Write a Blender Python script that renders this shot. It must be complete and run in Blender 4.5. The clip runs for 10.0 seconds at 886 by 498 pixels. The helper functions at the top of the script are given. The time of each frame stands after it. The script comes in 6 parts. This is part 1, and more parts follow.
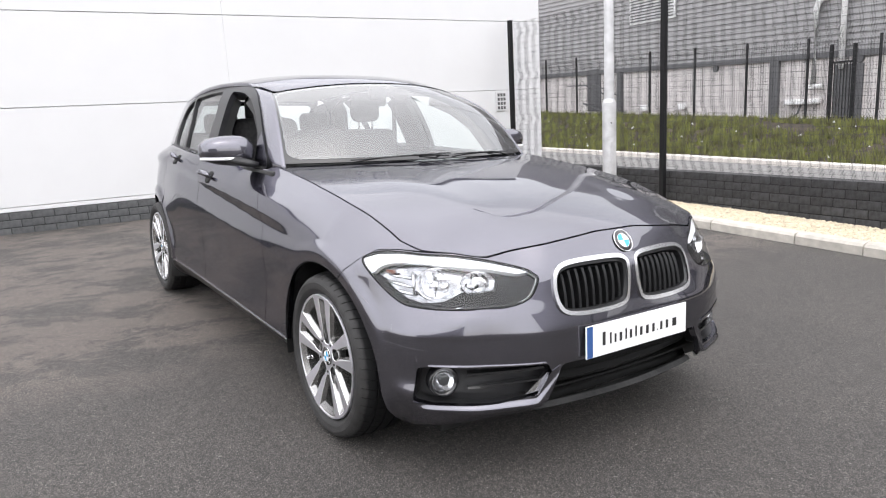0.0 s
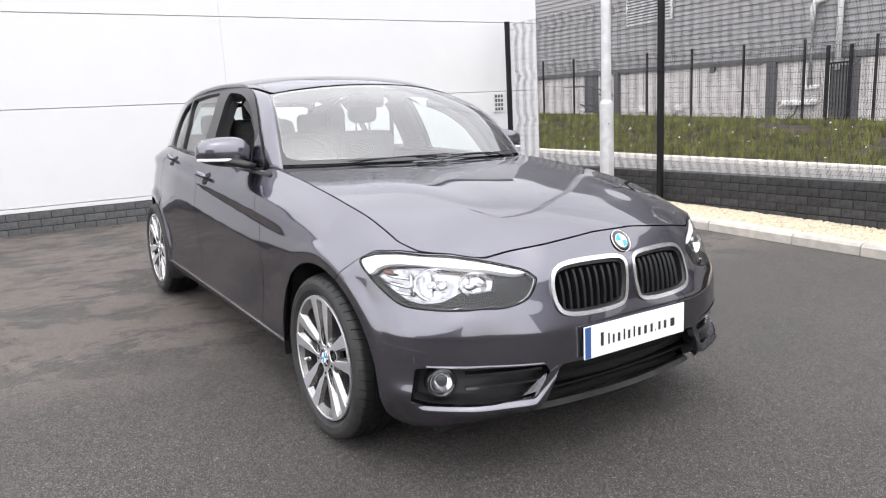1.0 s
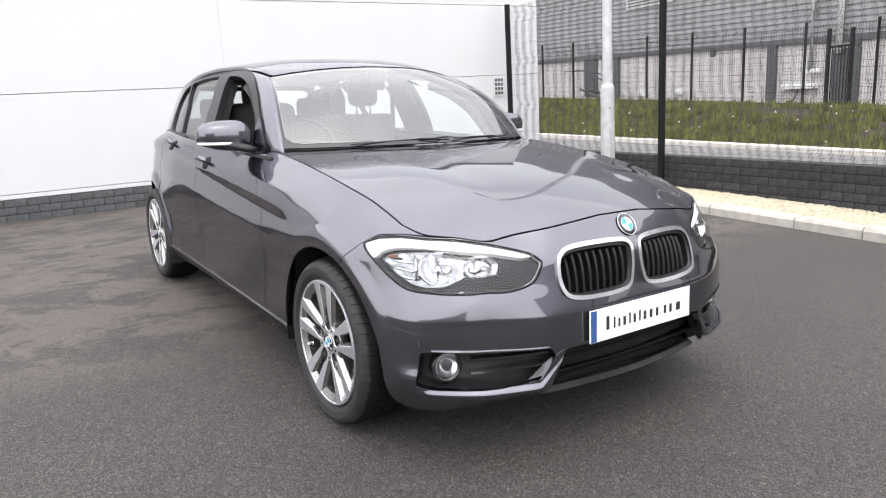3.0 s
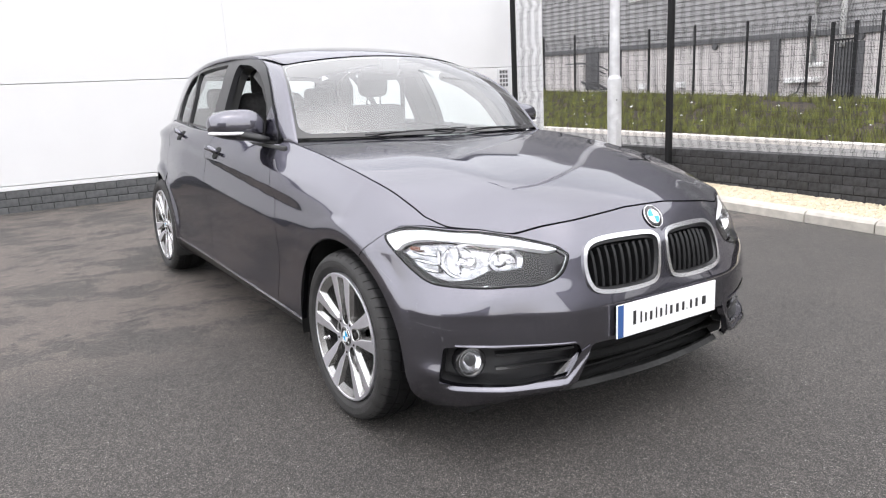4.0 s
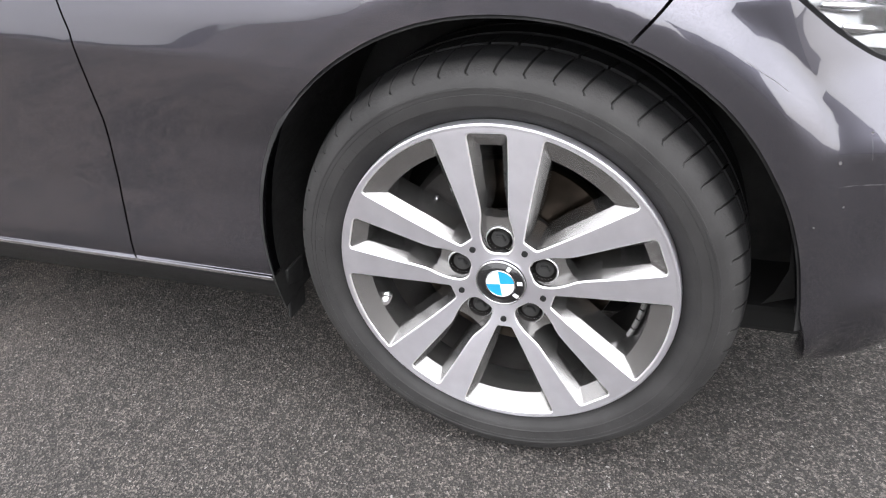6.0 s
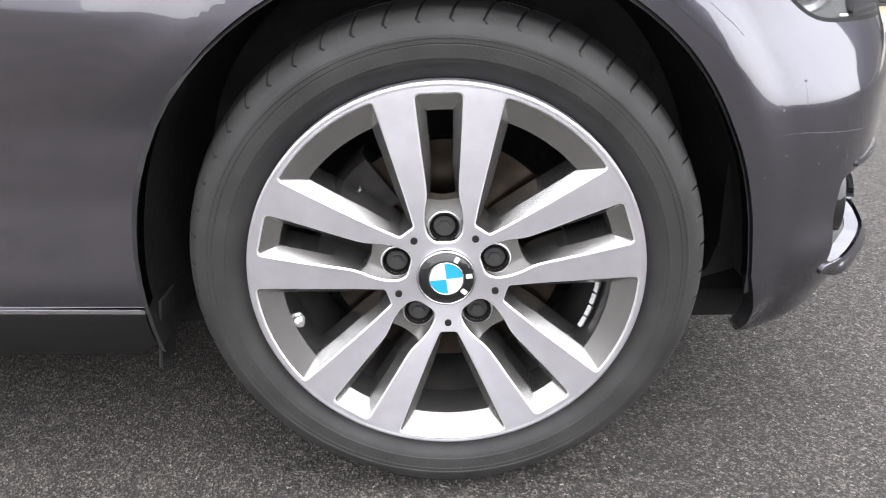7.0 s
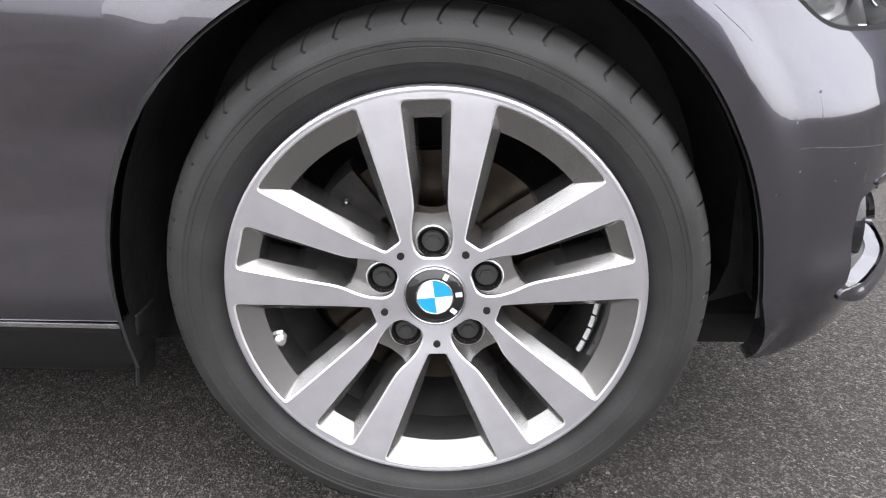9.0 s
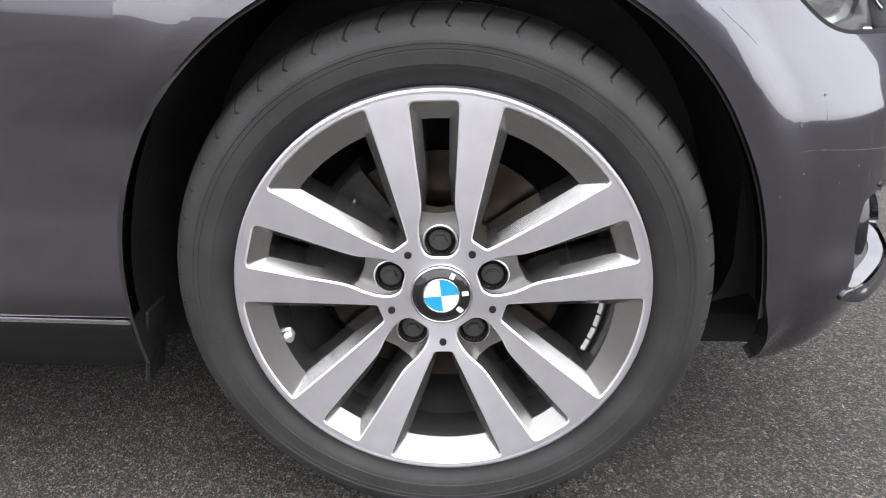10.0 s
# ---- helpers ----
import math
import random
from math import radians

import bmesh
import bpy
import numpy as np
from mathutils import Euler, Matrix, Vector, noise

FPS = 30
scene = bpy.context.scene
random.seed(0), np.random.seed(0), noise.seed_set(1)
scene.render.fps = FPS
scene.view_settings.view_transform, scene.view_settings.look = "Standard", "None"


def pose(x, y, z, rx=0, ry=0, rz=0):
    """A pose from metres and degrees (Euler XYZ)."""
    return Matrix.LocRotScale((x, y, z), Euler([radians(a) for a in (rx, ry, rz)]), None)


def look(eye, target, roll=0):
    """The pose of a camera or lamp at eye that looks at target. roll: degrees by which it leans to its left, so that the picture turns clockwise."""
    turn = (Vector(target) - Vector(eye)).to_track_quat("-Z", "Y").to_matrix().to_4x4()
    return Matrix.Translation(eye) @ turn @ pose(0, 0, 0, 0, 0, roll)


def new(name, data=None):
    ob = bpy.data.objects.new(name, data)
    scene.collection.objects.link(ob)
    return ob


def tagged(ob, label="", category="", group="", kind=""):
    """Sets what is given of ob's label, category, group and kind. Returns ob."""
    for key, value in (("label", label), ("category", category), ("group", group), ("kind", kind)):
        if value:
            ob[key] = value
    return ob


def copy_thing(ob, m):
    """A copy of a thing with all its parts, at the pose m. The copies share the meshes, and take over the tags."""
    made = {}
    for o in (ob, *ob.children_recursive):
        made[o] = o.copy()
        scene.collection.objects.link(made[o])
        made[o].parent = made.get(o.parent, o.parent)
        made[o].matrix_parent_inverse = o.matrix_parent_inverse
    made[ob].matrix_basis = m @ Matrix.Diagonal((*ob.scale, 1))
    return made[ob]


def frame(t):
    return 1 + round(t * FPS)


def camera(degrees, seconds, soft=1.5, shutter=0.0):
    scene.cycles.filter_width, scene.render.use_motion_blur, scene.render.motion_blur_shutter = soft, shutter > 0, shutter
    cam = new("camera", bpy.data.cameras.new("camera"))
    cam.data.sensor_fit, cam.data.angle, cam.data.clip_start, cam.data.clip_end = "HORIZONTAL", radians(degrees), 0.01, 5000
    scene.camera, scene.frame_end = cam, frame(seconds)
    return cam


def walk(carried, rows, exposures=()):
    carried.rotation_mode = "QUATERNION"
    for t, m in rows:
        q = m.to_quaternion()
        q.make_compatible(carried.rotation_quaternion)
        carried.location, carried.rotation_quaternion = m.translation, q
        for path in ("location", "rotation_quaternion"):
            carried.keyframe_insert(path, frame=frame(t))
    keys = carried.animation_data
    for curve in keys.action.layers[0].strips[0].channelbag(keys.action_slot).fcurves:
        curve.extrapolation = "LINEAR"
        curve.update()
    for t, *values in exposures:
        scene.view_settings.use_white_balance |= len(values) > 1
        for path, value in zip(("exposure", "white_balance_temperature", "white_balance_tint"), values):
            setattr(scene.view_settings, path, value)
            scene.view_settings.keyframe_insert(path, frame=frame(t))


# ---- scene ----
# ---- camera: fitted in the car's own frame; the yard under the car falls a little across the view ----
VIEW = Vector((0.561, 0.828, 0.0))
FALL = 2.45
SLOPE = Matrix.Rotation(radians(FALL), 4, VIEW)
cam = camera(66.0, 10.0, soft=1.15)
PATH = [
    (0, (-1.849, -2.237, 1.197), (-0.746, -0.615, 0.807), -0.6),
    (0.5, (-1.847, -2.232, 1.196), (-0.742, -0.612, 0.803), -0.8),
    (1, (-1.847, -2.234, 1.194), (-0.738, -0.615, 0.808), -0.7),
    (1.5, (-1.846, -2.23, 1.19), (-0.737, -0.616, 0.786), -0.8),
    (2, (-1.841, -2.223, 1.191), (-0.734, -0.61, 0.775), -0.6),
    (2.5, (-1.848, -2.214, 1.187), (-0.742, -0.603, 0.762), -0.8),
    (4, (-1.886, -2.117, 1.17), (-0.779, -0.513, 0.723), -0.6),
    (4.5, (-1.931, -1.767, 1.084), (-0.824, -0.19, 0.546), -1.3),
    (5, (-1.826, -1.199, 1.004), (-0.609, 0.288, 0.449), -3.3),
    (5.2, (-1.774, -0.967, 0.915), (-0.438, 0.386, 0.296), -4.3),
    (5.5, (-1.601, -0.627, 0.93), (-0.243, 0.499, -0.013), -7.0),
    (6.8, (-1.586, -0.000, 0.670), (0.257, 0.011, -0.107), -2.3),
    (7, (-1.581, -0.005, 0.676), (0.248, 0.016, -0.131), -1.0),
    (7.5, (-1.569, -0.014, 0.658), (0.272, 0.057, -0.121), -0.7),
    (8, (-1.560, -0.020, 0.655), (0.293, 0.045, -0.091), -1.8),
    (8.5, (-1.546, -0.019, 0.652), (0.303, 0.062, -0.105), -1.1),
    (9, (-1.543, -0.038, 0.650), (0.313, 0.038, -0.092), -0.7),
    (9.5, (-1.547, -0.043, 0.649), (0.307, 0.049, -0.097), -0.9),
    (10, (-1.551, -0.035, 0.656), (0.301, 0.052, -0.094), -0.5),
]
walk(cam, [(t, SLOPE @ look(eye, target, roll)) for t, eye, target, roll in PATH],
     exposures=((0.0, 1.38), (4.2, 1.44), (5.0, 1.60), (5.5, 1.81), (6.8, 1.98), (7.5, 1.96), (8.5, 1.82), (10.0, 1.68)))

# ---- daylight: bright overcast sky with a veiled sun high behind the camera ----
world = bpy.data.worlds.new("overcast_sky")
scene.world = world
world.use_nodes = True
wn, wl = world.node_tree.nodes, world.node_tree.links
wn.clear()
sky = wn.new("ShaderNodeTexSky")
sky.sky_type, sky.sun_disc = "NISHITA", False
sky.sun_elevation, sky.sun_rotation = radians(62), radians(205)
sky.air_density, sky.dust_density, sky.ozone_density = 1.0, 2.0, 1.0
pale = wn.new("ShaderNodeHueSaturation")
pale.inputs["Saturation"].default_value = 0.36
cloud_place = wn.new("ShaderNodeTexCoord")
cloud = wn.new("ShaderNodeTexNoise")
cloud.inputs["Scale"].default_value, cloud.inputs["Detail"].default_value = 2.2, 4.0
cloud_range = wn.new("ShaderNodeMapRange")
cloud_range.inputs["From Min"].default_value, cloud_range.inputs["From Max"].default_value = 0.3, 0.7
cloud_range.inputs["To Min"].default_value, cloud_range.inputs["To Max"].default_value = 0.86, 1.12
mixed = wn.new("ShaderNodeMix")
mixed.data_type, mixed.blend_type = "RGBA", "MULTIPLY"
mixed.inputs["Factor"].default_value = 1.0
back = wn.new("ShaderNodeBackground")
back.inputs["Strength"].default_value = 0.15
out = wn.new("ShaderNodeOutputWorld")
wl.new(sky.outputs["Color"], pale.inputs["Color"])
wl.new(cloud_place.outputs["Generated"], cloud.inputs["Vector"])
wl.new(cloud.outputs["Fac"], cloud_range.inputs["Value"])
veil = wn.new("ShaderNodeMix")          # an even layer of cloud over the clear sky
veil.data_type = "RGBA"
veil.inputs["Factor"].default_value = 0.65
veil.inputs["B"].default_value = (6.55, 6.48, 6.74, 1.0)
height = wn.new("ShaderNodeSeparateXYZ")
grade = wn.new("ShaderNodeMapRange")    # overcast: paler overhead than near the horizon
grade.inputs["From Min"].default_value, grade.inputs["From Max"].default_value = 0.0, 0.9
grade.inputs["To Min"].default_value, grade.inputs["To Max"].default_value = 0.74, 1.14
wl.new(cloud_place.outputs["Generated"], height.inputs["Vector"])
wl.new(height.outputs["Z"], grade.inputs["Value"])
graded = wn.new("ShaderNodeMix")
graded.data_type, graded.blend_type = "RGBA", "MULTIPLY"
graded.inputs["Factor"].default_value = 1.0
wl.new(pale.outputs["Color"], veil.inputs["A"])
wl.new(veil.outputs["Result"], mixed.inputs["A"])
wl.new(cloud_range.outputs["Result"], mixed.inputs["B"])
wl.new(mixed.outputs["Result"], graded.inputs["A"])
wl.new(grade.outputs["Result"], graded.inputs["B"])
wl.new(graded.outputs["Result"], back.inputs["Color"])
wl.new(back.outputs["Background"], out.inputs["Surface"])
sun = new("sun", bpy.data.lights.new("sun", "SUN"))
sun.data.energy, sun.data.angle, sun.data.color = 0.6, radians(165), (1.0, 0.98, 0.95)
sun.matrix_world = look((-5.0, -4.0, 14.0), (0, 0, 0))


# ---- materials ----
def material(name, color, rough=0.5, metal=0.0, vary=0.0, scale=8.0, bump=0.0, bump_scale=60.0, coat=0.0, spec=0.5, second=None, detail=4.0):
    """A surface with colour variation at one scale and fine relief at another."""
    m = bpy.data.materials.new(name)
    m.use_nodes = True
    nt = m.node_tree
    b = nt.nodes["Principled BSDF"]
    b.inputs["Base Color"].default_value = (*color, 1)
    b.inputs["Roughness"].default_value, b.inputs["Metallic"].default_value = rough, metal
    b.inputs["Coat Weight"].default_value, b.inputs["Coat Roughness"].default_value = coat, 0.03
    b.inputs["Specular IOR Level"].default_value = spec
    tc = nt.nodes.new("ShaderNodeTexCoord")
    if vary or second:
        n = nt.nodes.new("ShaderNodeTexNoise")
        n.inputs["Scale"].default_value, n.inputs["Detail"].default_value = scale, detail
        nt.links.new(tc.outputs["Object"], n.inputs["Vector"])
        r = nt.nodes.new("ShaderNodeValToRGB")
        lo = second or tuple(c * (1 - vary) for c in color)
        hi = color if second else tuple(min(1, c * (1 + vary)) for c in color)
        r.color_ramp.elements[0].position, r.color_ramp.elements[1].position = 0.3, 0.7
        r.color_ramp.elements[0].color, r.color_ramp.elements[1].color = (*lo, 1), (*hi, 1)
        nt.links.new(n.outputs["Fac"], r.inputs["Fac"])
        nt.links.new(r.outputs["Color"], b.inputs["Base Color"])
    if bump:
        n = nt.nodes.new("ShaderNodeTexNoise")
        n.inputs["Scale"].default_value, n.inputs["Detail"].default_value = bump_scale, 5.0
        nt.links.new(tc.outputs["Object"], n.inputs["Vector"])
        k = nt.nodes.new("ShaderNodeBump")
        k.inputs["Strength"].default_value, k.inputs["Distance"].default_value = bump, 0.01
        nt.links.new(n.outputs["Fac"], k.inputs["Height"])
        nt.links.new(k.outputs["Normal"], b.inputs["Normal"])
    return m


def paint_material():
    """Grey metallic car paint under clear lacquer, with fine flakes, dust and faint swirl marks."""
    m = material("grey_metallic_paint", (0.10, 0.098, 0.112), 0.26, 1.0, coat=1.0)
    m.node_tree.nodes["Principled BSDF"].inputs["Coat IOR"].default_value = 1.86
    m.node_tree.nodes["Principled BSDF"].inputs["Specular Tint"].default_value = (0.32, 0.32, 0.36, 1)      # flakes darken edge-on
    nt = m.node_tree
    b = nt.nodes["Principled BSDF"]
    tc = nt.nodes["Texture Coordinate"]
    flake = nt.nodes.new("ShaderNodeTexVoronoi")
    flake.inputs["Scale"].default_value = 900.0
    ramp = nt.nodes.new("ShaderNodeValToRGB")
    ramp.color_ramp.elements[0].color, ramp.color_ramp.elements[1].color = (0.088, 0.085, 0.105, 1), (0.116, 0.113, 0.140, 1)
    nt.links.new(tc.outputs["Object"], flake.inputs["Vector"])
    nt.links.new(flake.outputs["Color"], ramp.inputs["Fac"])
    nt.links.new(ramp.outputs["Color"], b.inputs["Base Color"])
    dust = nt.nodes.new("ShaderNodeTexNoise")
    dust.inputs["Scale"].default_value, dust.inputs["Detail"].default_value = 7.0, 8.0
    rough = nt.nodes.new("ShaderNodeMapRange")
    rough.inputs["From Min"].default_value, rough.inputs["From Max"].default_value = 0.4, 0.75
    rough.inputs["To Min"].default_value, rough.inputs["To Max"].default_value = 0.015, 0.06
    nt.links.new(tc.outputs["Object"], dust.inputs["Vector"])
    nt.links.new(dust.outputs["Fac"], rough.inputs["Value"])
    nt.links.new(rough.outputs["Result"], b.inputs["Coat Roughness"])
    return m


def tyre_rubber():
    """Dusty sidewall rubber; the shoulder blocks are dust-free and black, the tread also darkened for the arch's shade,
    with an uneven edge between.
    """
    m = material("tyre_rubber", (0.024, 0.0232, 0.023), 0.66, vary=0.34, scale=16, bump=0.10, bump_scale=240)
    nt = m.node_tree
    b = nt.nodes["Principled BSDF"]
    dusty = b.inputs["Base Color"].links[0].from_socket
    tc = nt.nodes["Texture Coordinate"]
    axes = nt.nodes.new("ShaderNodeSeparateXYZ")
    edge = nt.nodes.new("ShaderNodeTexNoise")
    edge.inputs["Scale"].default_value, edge.inputs["Detail"].default_value = 38.0, 3.0
    shift = nt.nodes.new("ShaderNodeMath")
    shift.operation = "MULTIPLY_ADD"
    shift.inputs[1].default_value = 0.016
    clean_shaded = nt.nodes.new("ShaderNodeMapRange")
    clean_shaded.inputs["From Min"].default_value, clean_shaded.inputs["From Max"].default_value = 0.023, 0.034
    mix = nt.nodes.new("ShaderNodeMix")
    mix.data_type = "RGBA"
    # black of dust-free rubber, with the arch's shade on the tread painted in
    mix.inputs["B"].default_value = (0.010, 0.010, 0.0105, 1)
    gloss = nt.nodes.new("ShaderNodeMapRange")
    gloss.inputs["To Min"].default_value, gloss.inputs["To Max"].default_value = 0.5, 0.16
    nt.links.new(tc.outputs["Object"], axes.inputs["Vector"])
    nt.links.new(tc.outputs["Object"], edge.inputs["Vector"])
    nt.links.new(edge.outputs["Fac"], shift.inputs[0])
    nt.links.new(axes.outputs["X"], shift.inputs[2])
    nt.links.new(shift.outputs["Value"], clean_shaded.inputs["Value"])
    nt.links.new(clean_shaded.outputs["Result"], mix.inputs["Factor"])
    nt.links.new(dusty, mix.inputs["A"])
    nt.links.new(mix.outputs["Result"], b.inputs["Base Color"])
    nt.links.new(clean_shaded.outputs["Result"], gloss.inputs["Value"])
    nt.links.new(gloss.outputs["Result"], b.inputs["Specular IOR Level"])
    return m


def glass_material(name, tint, rough=0.0, gloss=1.0, grazing=0.9):
    """Thin glass: a tinted see-through sheet with a mirror gloss that grows at grazing angles."""
    m = bpy.data.materials.new(name)
    m.use_nodes = True
    nt = m.node_tree
    nt.nodes.clear()
    o = nt.nodes.new("ShaderNodeOutputMaterial")
    t = nt.nodes.new("ShaderNodeBsdfTransparent")
    t.inputs["Color"].default_value = (*tint, 1)
    g = nt.nodes.new("ShaderNodeBsdfGlossy")
    g.inputs["Roughness"].default_value = rough
    f = nt.nodes.new("ShaderNodeLayerWeight")
    f.inputs["Blend"].default_value = 0.5
    e = nt.nodes.new("ShaderNodeMath")
    e.operation = "POWER"
    e.inputs[1].default_value = 4.0
    k = nt.nodes.new("ShaderNodeMath")
    k.operation, k.use_clamp = "MULTIPLY_ADD", True
    k.inputs[1].default_value, k.inputs[2].default_value = grazing, 0.045 * gloss
    nt.links.new(f.outputs["Facing"], e.inputs[0])
    nt.links.new(e.outputs["Value"], k.inputs[0])
    s = nt.nodes.new("ShaderNodeMixShader")
    nt.links.new(k.outputs["Value"], s.inputs["Fac"])
    nt.links.new(t.outputs["BSDF"], s.inputs[1])
    nt.links.new(g.outputs["BSDF"], s.inputs[2])
    nt.links.new(s.outputs["Shader"], o.inputs["Surface"])
    return m


def asphalt_material():
    """Close-textured asphalt: pale chippings in dark binder, worn pale stains where the film of dirt has dried."""
    m = material("asphalt", (0.06, 0.058, 0.056), 0.78)
    nt = m.node_tree
    b = nt.nodes["Principled BSDF"]
    tc = nt.nodes["Texture Coordinate"]

    def noise_node(scale, detail=5.0, rough=0.6):
        n = nt.nodes.new("ShaderNodeTexNoise")
        n.inputs["Scale"].default_value, n.inputs["Detail"].default_value, n.inputs["Roughness"].default_value = scale, detail, rough
        nt.links.new(tc.outputs["Object"], n.inputs["Vector"])
        return n

    def ramp_node(src, p0, c0, p1, c1):
        r = nt.nodes.new("ShaderNodeValToRGB")
        r.color_ramp.elements[0].position, r.color_ramp.elements[1].position = p0, p1
        r.color_ramp.elements[0].color, r.color_ramp.elements[1].color = (*c0, 1), (*c1, 1)
        nt.links.new(src, r.inputs["Fac"])
        return r

    def mix_node(kind, fac, a, c):
        x = nt.nodes.new("ShaderNodeMix")
        x.data_type, x.blend_type = "RGBA", kind
        for key, v in (("Factor", fac), ("A", a), ("B", c)):
            if isinstance(v, (float, tuple)):
                x.inputs[key].default_value = v
            else:
                nt.links.new(v, x.inputs[key])
        return x.outputs["Result"]

    cell = nt.nodes.new("ShaderNodeTexVoronoi")
    cell.inputs["Scale"].default_value = 360.0
    nt.links.new(tc.outputs["Object"], cell.inputs["Vector"])
    grit = ramp_node(cell.outputs["Color"], 0.50, (0.040, 0.0383, 0.0365), 0.97, (0.218, 0.200, 0.184))
    chip = nt.nodes.new("ShaderNodeTexVoronoi")      # larger chippings, 6 to 9 mm
    chip.inputs["Scale"].default_value = 135.0
    nt.links.new(tc.outputs["Object"], chip.inputs["Vector"])
    coarse = ramp_node(chip.outputs["Color"], 0.25, (0.73, 0.72, 0.715), 0.85, (1.36, 1.335, 1.31))
    fine = ramp_node(noise_node(420.0, 3.0).outputs["Fac"], 0.35, (0.55, 0.55, 0.55), 0.7, (1.25, 1.25, 1.25))
    broad = ramp_node(noise_node(1.3, 6.0).outputs["Fac"], 0.3, (0.86, 0.86, 0.87), 0.75, (1.12, 1.10, 1.09))
    col = mix_node("MULTIPLY", 1.0, grit.outputs["Color"], fine.outputs["Color"])
    col = mix_node("MULTIPLY", 1.0, col, coarse.outputs["Color"])
    col = mix_node("MULTIPLY", 1.0, col, broad.outputs["Color"])
    stone = ramp_node(noise_node(120.0, 2.0).outputs["Fac"], 0.69, (0, 0, 0), 0.705, (1, 1, 1))
    col = mix_node("MIX", stone.outputs["Color"], col, (0.30, 0.29, 0.275, 1.0))
    # dried muddy film by the building
    place = nt.nodes.new("ShaderNodeSeparateXYZ")
    nt.links.new(tc.outputs["Object"], place.inputs["Vector"])
    reach = nt.nodes.new("ShaderNodeMapRange")
    reach.inputs["From Min"].default_value, reach.inputs["From Max"].default_value = 0.8, 1.5
    nt.links.new(place.outputs["Y"], reach.inputs["Value"])
    stretch = nt.nodes.new("ShaderNodeMapping")
    stretch.inputs["Scale"].default_value = (0.75, 1.15, 1.0)
    stretch.inputs["Rotation"].default_value = (0, 0, radians(-18))
    nt.links.new(tc.outputs["Object"], stretch.inputs["Vector"])
    blot = noise_node(2.6, 12.0, 0.78)
    nt.links.new(stretch.outputs["Vector"], blot.inputs["Vector"])
    patch = ramp_node(blot.outputs["Fac"], 0.465, (0, 0, 0), 0.515, (1, 1, 1))
    film = nt.nodes.new("ShaderNodeMath")
    film.operation = "MULTIPLY"
    nt.links.new(reach.outputs["Result"], film.inputs[0])
    nt.links.new(patch.outputs["Color"], film.inputs[1])
    half = nt.nodes.new("ShaderNodeMath")
    half.operation = "MULTIPLY"
    half.inputs[1].default_value = 0.85
    nt.links.new(film.outputs["Value"], half.inputs[0])
    dusty = mix_node("MULTIPLY", 1.0, col, (1.75, 1.58, 1.48, 1.0))
    dusty = mix_node("MIX", 0.42, dusty, (0.150, 0.130, 0.119, 1.0))
    col = mix_node("MIX", half.outputs["Value"], col, dusty)
    nt.links.new(col, b.inputs["Base Color"])
    k = nt.nodes.new("ShaderNodeBump")
    k.inputs["Strength"].default_value, k.inputs["Distance"].default_value = 0.85, 0.0028
    nt.links.new(cell.outputs["Distance"], k.inputs["Height"])
    k2 = nt.nodes.new("ShaderNodeBump")
    k2.inputs["Strength"].default_value, k2.inputs["Distance"].default_value = 0.3, 0.004
    nt.links.new(noise_node(170.0, 4.0).outputs["Fac"], k2.inputs["Height"])
    nt.links.new(k.outputs["Normal"], k2.inputs["Normal"])
    k3 = nt.nodes.new("ShaderNodeBump")          # gaps between the larger chippings
    k3.invert = True
    k3.inputs["Strength"].default_value, k3.inputs["Distance"].default_value = 0.40, 0.004
    nt.links.new(chip.outputs["Distance"], k3.inputs["Height"])
    nt.links.new(k2.outputs["Normal"], k3.inputs["Normal"])
    nt.links.new(k3.outputs["Normal"], b.inputs["Normal"])
    return m


def varied(m, amount):
    """Lets each piece of a kind differ in brightness a little."""
    nt = m.node_tree
    b = nt.nodes["Principled BSDF"]
    src = b.inputs["Base Color"]
    info = nt.nodes.new("ShaderNodeObjectInfo")
    r = nt.nodes.new("ShaderNodeMapRange")
    r.inputs["To Min"].default_value, r.inputs["To Max"].default_value = 1 - amount, 1 + amount
    nt.links.new(info.outputs["Random"], r.inputs["Value"])
    x = nt.nodes.new("ShaderNodeMix")
    x.data_type, x.blend_type = "RGBA", "MULTIPLY"
    x.inputs["Factor"].default_value = 1.0
    if src.links:
        nt.links.new(src.links[0].from_socket, x.inputs["A"])
    else:
        x.inputs["A"].default_value = src.default_value
    nt.links.new(r.outputs["Result"], x.inputs["B"])
    nt.links.new(x.outputs["Result"], src)
    return m


PAINT = paint_material()
ASPHALT = asphalt_material()
GLASS = glass_material("tinted_glass", (0.80, 0.86, 0.85), 0.0, 2.0)
SCREEN_GLASS = glass_material("windscreen_glass", (0.88, 0.91, 0.90), 0.0, 4.6)
LENS = glass_material("clear_lens", (0.95, 0.96, 0.97), 0.0, 1.2, 0.30)
BLACK_PLASTIC = material("black_plastic", (0.014, 0.014, 0.015), 0.40, bump=0.15, bump_scale=400, vary=0.2)
LINER = material("wheel_arch_liner", (0.022, 0.022, 0.022), 0.7, vary=0.5, scale=14, bump=0.25, bump_scale=60, spec=0.3)
FRAME_BLACK = material("frame_black", (0.020, 0.020, 0.022), 0.34, spec=0.30)
BEZEL = material("silver_bezel", (0.36, 0.36, 0.37), 0.16, 1.0, vary=0.5, scale=40)
SPLITTER = material("splitter_black", (0.012, 0.012, 0.012), 0.75, vary=0.4, scale=20, spec=0.12)
GLOSS_BLACK = material("gloss_black", (0.012, 0.012, 0.013), 0.12, coat=0.6)
